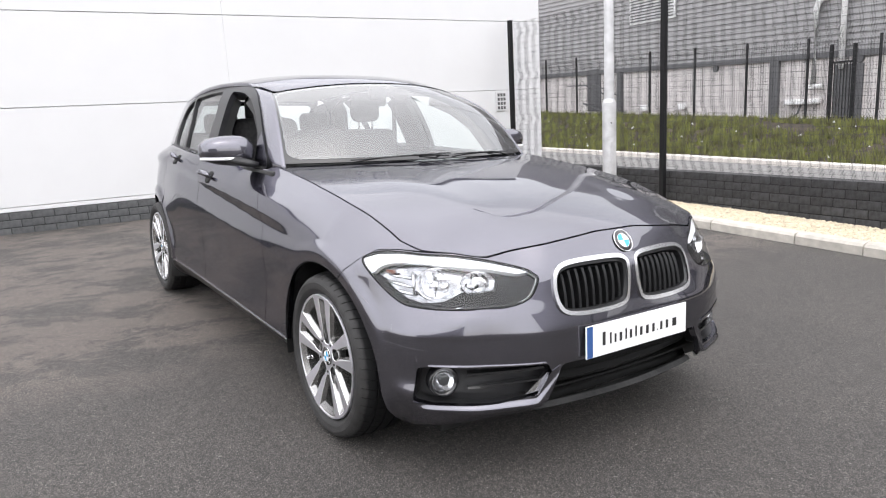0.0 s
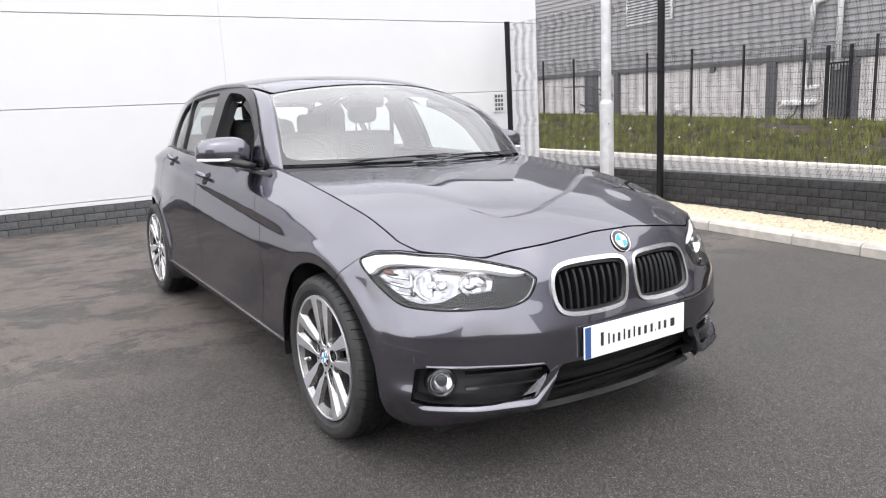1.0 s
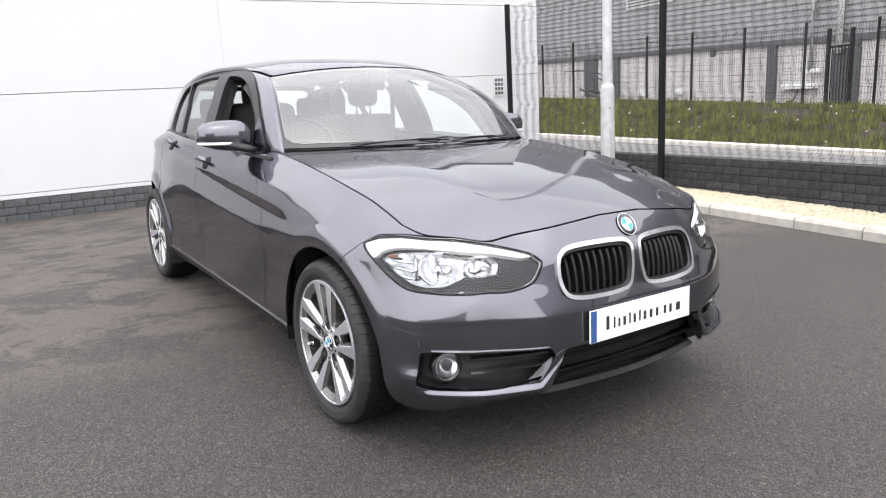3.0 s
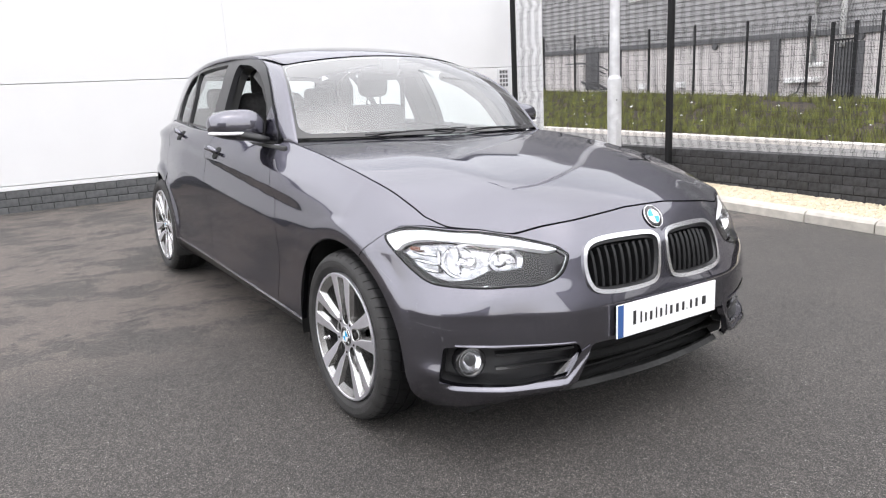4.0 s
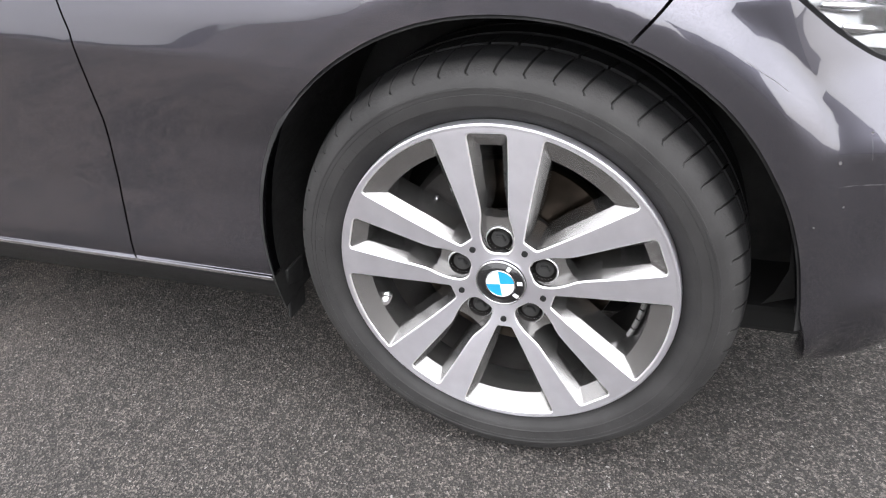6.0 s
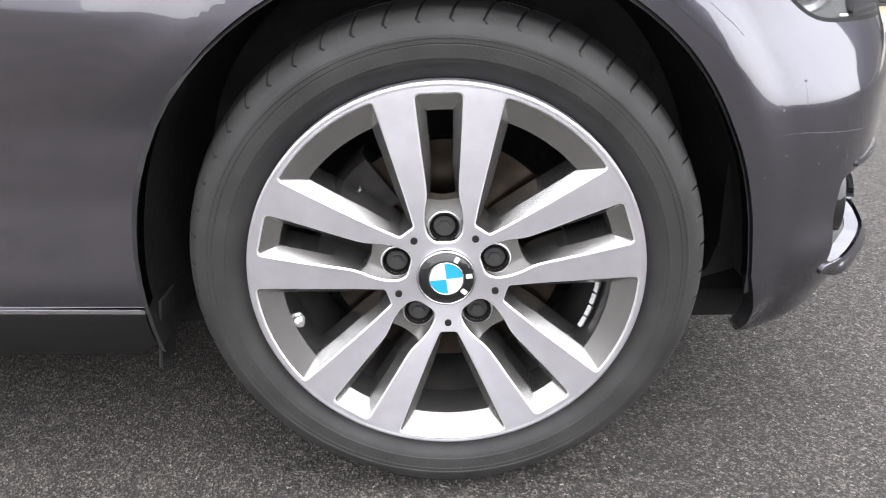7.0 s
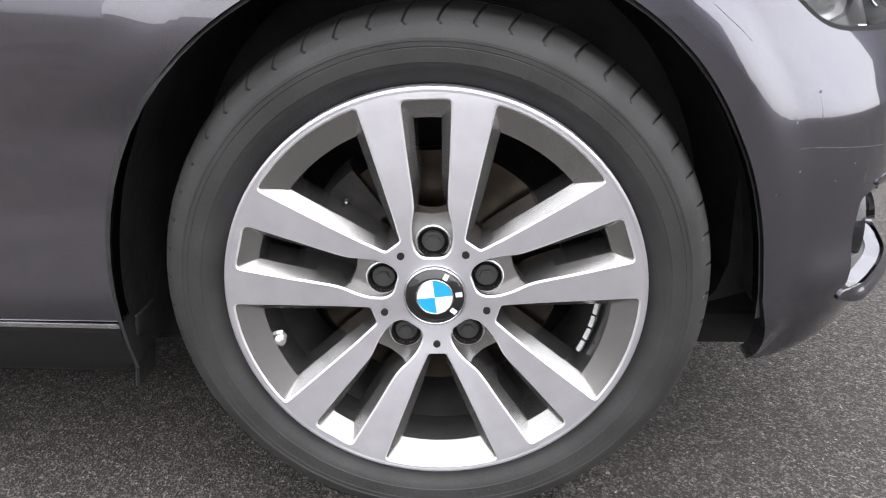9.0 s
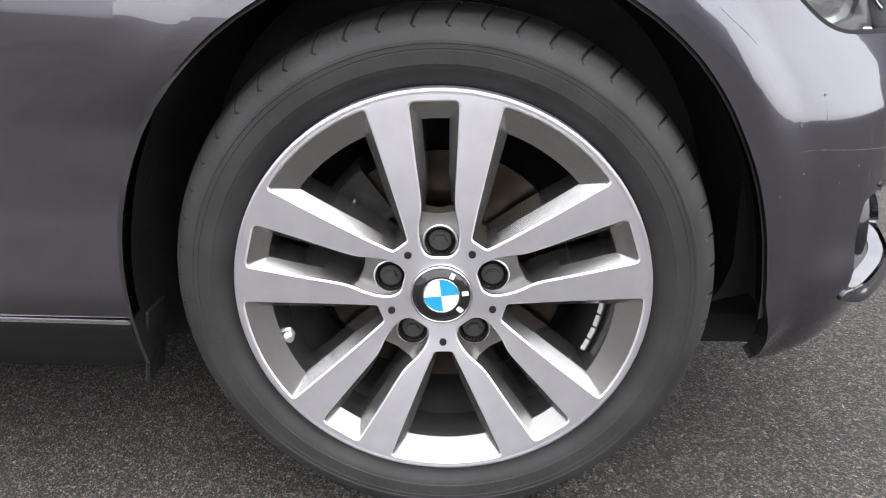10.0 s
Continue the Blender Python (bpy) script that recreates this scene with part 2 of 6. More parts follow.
LAMP_BLACK = material("lamp_black", (0.006, 0.006, 0.0065), 0.45, spec=0.12)
SLAT_BLACK = material("slat_black", (0.016, 0.016, 0.017), 0.35, spec=0.3)
SCUFF = material("bare_scuff", (0.10, 0.098, 0.10), 0.6, vary=0.4, scale=200)
# near-black: the shade of gaps and cavities put into the colour
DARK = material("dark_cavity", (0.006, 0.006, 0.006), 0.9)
RUBBER = tyre_rubber()
CHROME = material("chrome", (0.82, 0.82, 0.83), 0.10, 1.0)
SATIN_CHROME = material("satin_chrome", (0.72, 0.72, 0.73), 0.25, 1.0)
def turned_alloy(m):
    """Lathe marks run round the hub, so the gloss spreads across them."""
    nt = m.node_tree
    b = nt.nodes["Principled BSDF"]
    b.inputs["Anisotropic"].default_value = 0.6
    b.inputs["Anisotropic Rotation"].default_value = 0.25
    t = nt.nodes.new("ShaderNodeTangent")
    t.direction_type, t.axis = "RADIAL", "X"
    nt.links.new(t.outputs["Tangent"], b.inputs["Tangent"])
    return m


MACHINED = turned_alloy(material("machined_alloy", (0.79, 0.78, 0.83), 0.33, 0.86, vary=0.05, scale=30, bump=0.02, bump_scale=500))
EDGE_BRIGHT = material("polished_edge", (0.93, 0.93, 0.94), 0.30, 0.7)
ALLOY_GREY = material("grey_alloy_paint", (0.38, 0.375, 0.37), 0.27, 0.92, vary=0.08, scale=20, coat=0.3)
# steel darkened in colour for the shade inside the wheel arch
DISC_METAL = material("shaded_disc_steel", (0.034, 0.027, 0.021), 0.30, 0.9, vary=0.4, scale=25)
BARREL = material("dusty_rim_barrel", (0.11, 0.105, 0.10), 0.5, 0.5, vary=0.3, scale=18)
# iron likewise darkened in colour for the shade behind the spokes
CAST = material("shaded_cast_iron", (0.022, 0.020, 0.019), 0.7, 0.4, vary=0.4, scale=40, bump=0.3)
STEEL = material("bolt_steel", (0.10, 0.10, 0.10), 0.4, 0.8)
FLUTED = material("fluted_reflector", (0.92, 0.92, 0.93), 0.10, 1.0, bump=0.30, bump_scale=45)
REFLECTOR = material("lamp_reflector", (0.90, 0.90, 0.92), 0.12, 1.0)
LIGHT_GUIDE = material("frosted_light_guide", (0.86, 0.87, 0.88), 0.30)
ORANGE = material("amber_plastic", (0.13, 0.040, 0.018), 0.35)
BADGE_BLUE = material("badge_blue", (0.02, 0.33, 0.62), 0.25, coat=0.6)
BADGE_WHITE = material("badge_white", (0.82, 0.83, 0.84), 0.25, coat=0.6)
PLATE_WHITE = material("plate_white", (0.84, 0.84, 0.84), 0.35)
PLATE_BLUE = material("plate_blue", (0.04, 0.10, 0.28), 0.35)
INK = material("plate_ink", (0.02, 0.02, 0.02), 0.5)
CABIN_BLACK = material("cabin_trim", (0.020, 0.020, 0.020), 0.7, vary=0.2, bump=0.2, bump_scale=300)
CABIN_GREY = material("cabin_cloth", (0.055, 0.054, 0.055), 0.9, vary=0.25, scale=60, bump=0.3, bump_scale=500)
HEADLINER = material("pale_headlining", (0.30, 0.29, 0.28), 0.95)
MIRROR_GLASS = material("mirror_glass", (0.85, 0.86, 0.87), 0.02, 1.0)
INDICATOR = material("white_repeater_lens", (0.86, 0.86, 0.86), 0.15)


# ---- shape of the car: plan outline, sections and surfaces (metres; y to the rear of the front axle) ----
def smooth_fn(pts, w):
    """A smooth function through pts, rounded over about w."""
    px, py = np.array(pts, float).T
    xs = np.linspace(px[0] - 4 * w, px[-1] + 4 * w, 1600)
    slope0, slope1 = (py[1] - py[0]) / (px[1] - px[0]), (py[-1] - py[-2]) / (px[-1] - px[-2])
    ys = np.interp(xs, px, py) + np.minimum(xs - px[0], 0) * slope0 + np.maximum(xs - px[-1], 0) * slope1
    h = xs[1] - xs[0]
    k = np.arange(-int(3 * w / h) - 1, int(3 * w / h) + 2) * h
    g = np.exp(-0.5 * (k / w) ** 2)
    pad = len(k) // 2
    ext = np.r_[ys[0] - slope0 * h * np.arange(pad, 0, -1), ys, ys[-1] + slope1 * h * np.arange(1, pad + 1)]
    ys = np.convolve(ext, g / g.sum(), "valid")
    return lambda x: np.interp(x, xs, ys)


def curve_fn(pts, n=3000):
    """Natural cubic spline through plan points: tables of arc length, s, y."""
    p = np.array(pts, float)
    t = np.r_[0, np.cumsum(np.hypot(*np.diff(p, axis=0).T) ** 0.5)]
    h = np.diff(t)
    m = len(p)
    A, B = np.eye(m), np.zeros((m, 2))
    for i in range(1, m - 1):
        A[i, i - 1:i + 2] = h[i - 1], 2 * (h[i - 1] + h[i]), h[i]
        B[i] = 6 * ((p[i + 1] - p[i]) / h[i] - (p[i] - p[i - 1]) / h[i - 1])
    A[0, :2], A[-1, -2:] = (2, 1), (1, 2)          # flat, square to the centre line at both ends
    B[0] = 6 / h[0] * ((p[1] - p[0]) / h[0] - np.array([(p[1] - p[0])[0] / h[0], 0]))
    B[-1] = 6 / h[-1] * (np.array([(p[-1] - p[-2])[0] / h[-1], 0]) - (p[-1] - p[-2]) / h[-1])
    M = np.linalg.solve(A, B)
    u = np.linspace(0, t[-1], n)
    i = np.clip(np.searchsorted(t, u, "right") - 1, 0, m - 2)
    a, b, hh = (t[i + 1] - u)[:, None], (u - t[i])[:, None], h[i][:, None]
    q = (M[i] * a ** 3 + M[i + 1] * b ** 3) / (6 * hh) + (p[i] / hh - M[i] * hh / 6) * a + (p[i + 1] / hh - M[i + 1] * hh / 6) * b
    arc = np.r_[0, np.cumsum(np.hypot(*np.diff(q, axis=0).T))]
    return arc, q[:, 0], q[:, 1]


OUTLINE = [(0, -.724), (.22, -.718), (.42, -.695), (.60, -.638), (.735, -.545), (.825, -.400), (.868, -.22), (.880, 0), (.876, .5),
           (.872, 1.2), (.872, 2.0), (.866, 2.62), (.815, 2.95), (.735, 3.22), (.612, 3.42), (.35, 3.535), (0, 3.55)]
ARC, OUT_S, OUT_Y = curve_fn(OUTLINE)
TAN_S, TAN_Y = np.gradient(OUT_S, ARC), np.gradient(OUT_Y, ARC)
SIDE = np.argmin(np.abs(OUT_Y - 1.2))
REAR_MAX = np.argmax(OUT_Y)


def arc_at_y(y):
    """Arc length along the side where the outline is at y."""
    return np.interp(y, OUT_Y[:REAR_MAX], ARC[:REAR_MAX])


def arc_at_s(s):
    """Arc length along the front where the outline is s from the centre line."""
    k = np.argmax(OUT_S[:SIDE])
    return np.interp(s, OUT_S[:k], ARC[:k])


def smoothstep(e0, e1, x):
    t = np.clip((x - e0) / (e1 - e0), 0, 1)
    return t * t * (3 - 2 * t)


# bonnet edge along the wing: distance from the centre line and height
edge_s = smooth_fn([(-.6, .665), (-.44, .702), (-.3, .722), (-.1, .737), (.1, .74), (.35, .733), (.64, .708), (.9, .68)], .05)
edge_z = smooth_fn([(-.6, .705), (-.44, .756), (-.3, .806), (-.1, .860), (.1, .897), (.35, .932), (.64, .962), (.9, .985)], .05)
crease_z = smooth_fn([(-.4, .72), (.3, .770), (1.2, .842), (2.1, .92), (2.6, .930), (3.4, .91)], .15)
WHEELS = ((0.0, .3175), (2.69, .3175))
ARCH = .356

nose_d = smooth_fn([(.12, .16), (.185, .09), (.215, .03), (.26, .0), (.42, .0), (.50, .008), (.56, .022), (.68, .042), (.72, .062), (.765, .092), (.80, .125)], .008)
bend_d = smooth_fn([(.12, .16), (.185, .10), (.215, .055), (.25, .010), (.27, .0), (.42, .0), (.508, .004), (.606, .045), (.67, .068), (.72, .092), (.76, .125), (.80, .17)], .007)
corner_d = smooth_fn([(.12, .14), (.165, .078), (.21, .038), (.26, .016), (.318, .0), (.45, .002), (.512, .006), (.598, .052), (.66, .075), (.72, .095), (.775, .118), (.82, .16)], .007)
sill_d = smooth_fn([(.10, .16), (.15, .10), (.20, .058), (.255, .030), (.272, .014), (.31, .011), (.36, .0155), (.42, .0195), (.50, .0175), (.60, .008), (.68, .001), (.74, .0), (1.2, .0)], .009)
shoulder_d = smooth_fn([(-.30, .0), (-.150, .0), (-.10, .010), (-.062, .019), (-.045, .021), (-.004, .013), (.02, .020), (.06, .042), (.10, .076), (.13, .112), (.22, .19)], .0055)
rear_d = smooth_fn([(.12, .16), (.2, .09), (.28, .02), (.45, .0), (.60, .004), (.66, .04), (.80, .07), (.95, .12), (1.1, .2)], .012)
A_BEND, A_CORNER, A_TIP, A_WING = arc_at_s(.50), arc_at_s(.765), arc_at_y(-.22), arc_at_y(.02)
A_DOOR, A_QUART, A_REAR, A_END = arc_at_y(.62), arc_at_y(2.75), arc_at_y(3.33), ARC[-1]


def wing_d(a, z, y):
    top = edge_z(y)
    w = np.clip((z - .67) / (top - .67), 0, 1.3)
    return (np.interp(a, ARC, OUT_S) - edge_s(y)) * w ** 1.7 + np.where(z < .62, sill_d(z), 0) * smoothstep(.62, .5, z)


def door_d(a, z, y):
    return sill_d(z) + shoulder_d(z - crease_z(y)) + .075 * smoothstep(1.6, 2.5, y) * smoothstep(.0, .11, z - crease_z(y)) + .024 * smoothstep(2.0, 2.6, y) * smoothstep(.60, .74, z) + .022 * smoothstep(.83, .96, z) * smoothstep(.75, 1.1, y) * smoothstep(2.65, 2.2, y)


def inset(a, z):
    """How far the body's skin lies inside the outline at arc length a and height z."""
    a, z = np.abs(np.asarray(a, float)), np.asarray(z, float)
    y = np.interp(a, ARC, OUT_Y)
    stops = [(0, nose_d(z)), (A_BEND, bend_d(z)), (A_CORNER, corner_d(z)), (A_TIP, wing_d(a, z, y) * .8 + corner_d(z) * .2), (A_WING, wing_d(a, z, y)),
             (A_DOOR, door_d(a, z, y)), (A_QUART, door_d(a, z, y)), (A_REAR, rear_d(z)), (A_END, rear_d(z))]
    d = stops[0][1]
    for (a0, d0), (a1, d1) in zip(stops, stops[1:]):
        w = smoothstep(a0, a1, a)
        d = np.where(a >= a0, d0 * (1 - w) + d1 * w, d)
    # chamfered lower corner of the bumper
    d = d + .014 * smoothstep(.36, .62, a) * smoothstep(.93, .70, a) * smoothstep(.575, .487, z) * (.55 + .45 * smoothstep(.2, .3, z))
    d = d - .011 * smoothstep(.5, .65, a) * smoothstep(.98, .85, a) * smoothstep(.37, .30, z)
    # the nose's upper corners lean back
    d = d + .034 * smoothstep(.655, .775, z) * smoothstep(.32, .50, a) * smoothstep(.90, .70, a)
    for cy, cz in WHEELS:
        r = np.hypot(y - cy, z - cz)
        flare = smoothstep(.440, .390, r) * np.where(y > cy, smoothstep(.50, .70, z), smoothstep(.12, .30, z))
        lip = .002 + .05 * np.maximum(r - .385, 0)
        d = d * (1 - flare) + lip * flare
    return d


def skin(a, z):
    """A point of the body's skin; a < 0 is the car's right side."""
    a, z = np.asarray(a, float), np.asarray(z, float)
    b, d = np.abs(a), inset(a, z)
    s = np.interp(b, ARC, OUT_S) - np.interp(b, ARC, TAN_Y) * d
    y = np.interp(b, ARC, OUT_Y) + np.interp(b, ARC, TAN_S) * d
    return np.stack([np.sign(a) * s, y, z + 0 * a], -1)


# bonnet
bonnet_mid = smooth_fn([(-.68, .745), (-.60, .795), (-.5, .834), (-.3, .881), (0, .926), (.3, .962), (.55, .983), (.8, .995)], .06)


def bonnet(x, y):
    x, y = np.asarray(x, float), np.asarray(y, float)
    e = edge_s(y)
    fall = bonnet_mid(y) - edge_z(y)
    u = np.abs(x) / e
    bulge = .010 * np.exp(-((u - .60) / .16) ** 2) * smoothstep(.6, -.3, y)
    return np.stack([x, y, bonnet_mid(y) - fall * np.clip(u, 0, 1.4) ** 2.6 + bulge], -1)


# cabin
cabin_s = smooth_fn([(.3, .66), (.6, .708), (.85, .742), (1.2, .752), (1.6, .748), (2.0, .728), (2.25, .714), (2.6, .699), (2.9, .671), (3.2, .616), (3.6, .49)], .1)
roof_mid = smooth_fn([(.9, 1.302), (1.04, 1.356), (1.15, 1.386), (1.35, 1.414), (1.7, 1.433), (2.1, 1.434), (2.5, 1.418), (2.9, 1.378), (3.3, 1.31), (3.5, 1.25)], .05)


def cabin(y, z, side=-1):
    y, z = np.asarray(y, float), np.asarray(z, float)
    h = np.maximum(z - .95, 0)
    s = cabin_s(y) + .03 * smoothstep(2.25, 2.6, y) * np.exp(-np.maximum(z - .96, 0) / .06) - .51 * h ** 1.30 - .9 * np.maximum(z - 1.27, 0) ** 1.6
    return np.stack([side * s, y + 0 * z, z + 0 * y], -1)


def screen(u, v):
    """Windscreen: u from -1 to 1 across, v from 0 at the base to 1 at the roof."""
    u, v = np.asarray(u, float), np.asarray(v, float) * .935
    half = .708 + (.556 - .708) * v + .014 * np.sin(np.pi * v)
    y = (.50 + .225 * np.abs(u) ** 2.2) * (1 - v) + (1.075 + .162 * np.abs(u) ** 2.2) * v - .035 * np.sin(np.pi * v)
    z = (.988 - .006 * u ** 2) * (1 - v) + (1.372 - .054 * np.abs(u) ** 2.2) * v + .045 * np.sin(np.pi * v)
    return np.stack([u * half, y, z], -1)


def roof(x, y):
    """The roof's skin; its front edge lies on the windscreen's top edge."""
    x, y = np.asarray(x, float), np.asarray(y, float)
    sheet = lambda q: roof_mid(q) - (.098 - .026 * smoothstep(1.15, 1.5, q)) * (np.abs(x) / .64) ** 2.6
    top = screen(np.clip(x / .5687, -1, 1), 1.0)
    front = top[..., 1] + .006
    gap = top[..., 2] + .003 - sheet(front)
    return np.stack([x, y, sheet(y) + gap * np.exp(-np.maximum(y - front, 0) / .16)], -1)


# ---- mesh helpers ----
from mathutils.geometry import delaunay_2d_cdt


def mesh_object(name, verts, faces, mats, parent=None, label="", smooth=True, normals=None, index=None):
    me = bpy.data.meshes.new(name)
    me.from_pydata([tuple(map(float, v)) for v in verts], [], [tuple(map(int, f)) for f in faces])
    for m in (mats if isinstance(mats, (list, tuple)) else [mats]):
        me.materials.append(m)
    if index is not None:
        me.polygons.foreach_set("material_index", index)
    me.polygons.foreach_set("use_smooth", [smooth] * len(me.polygons))
    me.update()
    if normals is not None:
        me.normals_split_custom_set_from_vertices([tuple(map(float, n)) for n in normals])
    ob = new(name, me)
    ob.parent = parent
    if label:
        ob["label"] = label
    return ob


def part(name, bm, mat, parent, label="", smooth=False, angle=None):
    """Links a bmesh as one mesh object under a thing or a part."""
    me = bpy.data.meshes.new(name)
    bmesh.ops.recalc_face_normals(bm, faces=bm.faces)
    if angle:
        for e in bm.edges:
            if len(e.link_faces) == 2 and e.calc_face_angle(0) > radians(angle):
                e.smooth = False
    for f in bm.faces:
        f.smooth = smooth or bool(angle)
    bm.to_mesh(me)
    bm.free()
    for m in (mat if isinstance(mat, (list, tuple)) else [mat]):
        me.materials.append(m)
    ob = new(name, me)
    ob.parent = parent
    if label:
        ob["label"] = label
    return ob


def box_bm(size, at=(0, 0, 0), bevel=0.0, seg=2, rot=None):
    bm = bmesh.new()
    bmesh.ops.create_cube(bm, size=1)
    bmesh.ops.scale(bm, vec=size, verts=bm.verts)
    if bevel:
        bmesh.ops.bevel(bm, geom=bm.edges[:], offset=bevel, segments=seg, affect="EDGES", profile=0.5)
    if rot:
        bmesh.ops.transform(bm, matrix=rot.to_4x4(), verts=bm.verts)
    bmesh.ops.translate(bm, vec=at, verts=bm.verts)
    return bm


def join_bm(*bms):
    """One bmesh out of several."""
    res = bmesh.new()
    for b in bms:
        me = bpy.data.meshes.new("tmp")
        b.to_mesh(me)
        b.free()
        res.from_mesh(me)
        bpy.data.meshes.remove(me)
    return res


def cyl_bm(r, h, at=(0, 0, 0), axis="Z", seg=24, r2=None, bevel=0.0):
    bm = bmesh.new()
    bmesh.ops.create_cone(bm, cap_ends=True, segments=seg, radius1=r, radius2=r if r2 is None else r2, depth=h)
    if bevel:
        bmesh.ops.bevel(bm, geom=[e for e in bm.edges if abs(e.verts[0].co.z - e.verts[1].co.z) < 1e-6], offset=bevel, segments=2, affect="EDGES")
    if axis == "X":
        bmesh.ops.rotate(bm, matrix=Matrix.Rotation(radians(90), 3, "Y"), verts=bm.verts)
    if axis == "Y":
        bmesh.ops.rotate(bm, matrix=Matrix.Rotation(radians(-90), 3, "X"), verts=bm.verts)
    bmesh.ops.translate(bm, vec=at, verts=bm.verts)
    return bm


def tube_bm(path, r, seg=10, closed=False, flat=1.0):
    """A round bar along a path of points."""
    bm = bmesh.new()
    p = [Vector(q) for q in path]
    n = len(p)
    rings = []
    up = Vector((0, 0, 1))
    for i in range(n):
        d = (p[(i + 1) % n] - p[i - 1]) if closed else (p[min(i + 1, n - 1)] - p[max(i - 1, 0)])
        d.normalize()
        side = d.cross(up)
        side = side.normalized() if side.length > 1e-3 else Vector((1, 0, 0))
        nor = side.cross(d)
        rr = r[i] if isinstance(r, (list, tuple)) else r
        rings.append([bm.verts.new(p[i] + side * math.cos(a) * rr + nor * math.sin(a) * rr * flat) for a in (2 * math.pi * k / seg for k in range(seg))])
    for i in range(n if closed else n - 1):
        a, b = rings[i], rings[(i + 1) % n]
        for k in range(seg):
            bm.faces.new((a[k], a[(k + 1) % seg], b[(k + 1) % seg], b[k]))
    if not closed:
        bm.faces.new(rings[0][::-1])
        bm.faces.new(rings[-1])
    return bm


def densify(loop, step):
    p = np.array(loop, float)
    res = []
    for a, b in zip(p, np.roll(p, -1, 0)):
        n = max(1, int(math.ceil(np.linalg.norm(b - a) / step)))
        res += [a + (b - a) * k / n for k in range(n)]
    return np.array(res)


def densify_open(path, step):
    """Points along an open path, no further apart than step."""
    q = [np.array(path[0], float)]
    for a, b in zip(path, path[1:]):
        a, b = np.array(a, float), np.array(b, float)
        n = max(1, int(np.ceil(np.linalg.norm(b - a) / step)))
        q += [a + (b - a) * (k + 1) / n for k in range(n)]
    return q


def rounded(loop, r, seg=5):
    """A closed 2D outline with its corners rounded; r is a radius or one per corner."""
    p = np.array(loop, float)
    n = len(p)
    res = []
    for i in range(n):
        a, b, c = p[i - 1], p[i], p[(i + 1) % n]
        ri = r[i] if isinstance(r, (list, tuple)) else r
        u, v = a - b, c - b
        lu, lv = np.linalg.norm(u), np.linalg.norm(v)
        cut = min(ri, lu * 0.48, lv * 0.48)
        if cut < 1e-6:
            res.append(b)
            continue
        q0, q1 = b + u / lu * cut, b + v / lv * cut
        for k in range(seg + 1):
            t = k / seg
            res.append((1 - t) ** 2 * q0 + 2 * t * (1 - t) * b + t * t * q1)
    return np.array(res)


def spline_loop(pts, n=6):
    """A closed smooth outline through points."""
    p = np.array(pts, float)
    res = []
    for i in range(len(p)):
        a, b, c, d = p[i - 1], p[i], p[(i + 1) % len(p)], p[(i + 2) % len(p)]
        for k in range(n):
            t = k / n
            res.append(0.5 * ((2 * b) + (c - a) * t + (2 * a - 5 * b + 4 * c - d) * t ** 2 + (3 * b - a - 3 * c + d) * t ** 3))
    return np.array(res)


def offset_loop(loop, d):
    """A closed outline moved inwards by d (outwards when negative); d may differ from point to point."""
    p = np.array(loop, float)
    area = 0.5 * np.sum(p[:, 0] * np.roll(p[:, 1], -1) - np.roll(p[:, 0], -1) * p[:, 1])
    t = np.roll(p, -1, 0) - np.roll(p, 1, 0)
    t /= np.maximum(np.linalg.norm(t, axis=1, keepdims=True), 1e-9)
    nrm = np.stack([-t[:, 1], t[:, 0]], 1) * (1 if area > 0 else -1)
    return p + nrm * np.reshape(d, (-1, 1))


def inside(q, loop):
    x, y = q[:, 0], q[:, 1]
    res = np.zeros(len(q), bool)
    for (x0, y0), (x1, y1) in zip(loop, np.roll(loop, -1, 0)):
        hit = ((y0 > y) != (y1 > y)) & (x < (x1 - x0) * (y - y0) / (y1 - y0 + 1e-15) + x0)
        res ^= hit
    return res


def fill(loops, step):
    """Triangles over an outline with holes: 2D points and faces, and the rims as lists of point numbers."""
    rims = [densify(l, step) for l in loops]
    edge_pts = np.concatenate(rims)
    lo, hi = rims[0].min(0), rims[0].max(0)
    gx, gy = np.meshgrid(np.arange(lo[0] + step * 0.5, hi[0], step), np.arange(lo[1] + step * 0.5, hi[1], step))
    g = np.stack([gx.ravel(), gy.ravel()], 1)
    if len(g):
        ok = inside(g, rims[0])
        for h in rims[1:]:
            ok &= ~inside(g, h)
        g = g[ok]
        keep = np.ones(len(g), bool)
        for i in range(0, len(g), 2000):
            dd = ((g[i:i + 2000, None] - edge_pts[None]) ** 2).sum(-1).min(1)
            keep[i:i + 2000] = dd > (0.45 * step) ** 2
        g = g[keep]
    pts = np.concatenate([edge_pts, g]) if len(g) else edge_pts
    edges, base = [], 0
    for r in rims:
        edges += [(base + k, base + (k + 1) % len(r)) for k in range(len(r))]
        base += len(r)
    v, _, f, orig, _, _ = delaunay_2d_cdt([Vector(p) for p in pts], edges, [], 0, 1e-7)
    v = np.array([tuple(p) for p in v])
    f = np.array([tuple(t) for t in f if len(t) == 3])
    c = v[f].mean(1)
    ok = inside(c, rims[0])
    for h in rims[1:]:
        ok &= ~inside(c, h)
    back_to = {}
    for i, o in enumerate(orig):
        for k in o:
            back_to[k] = i
    idx, base = [], 0
    for r in rims:
        idx.append([back_to[base + k] for k in range(len(r))])
        base += len(r)
    return v, f[ok], idx


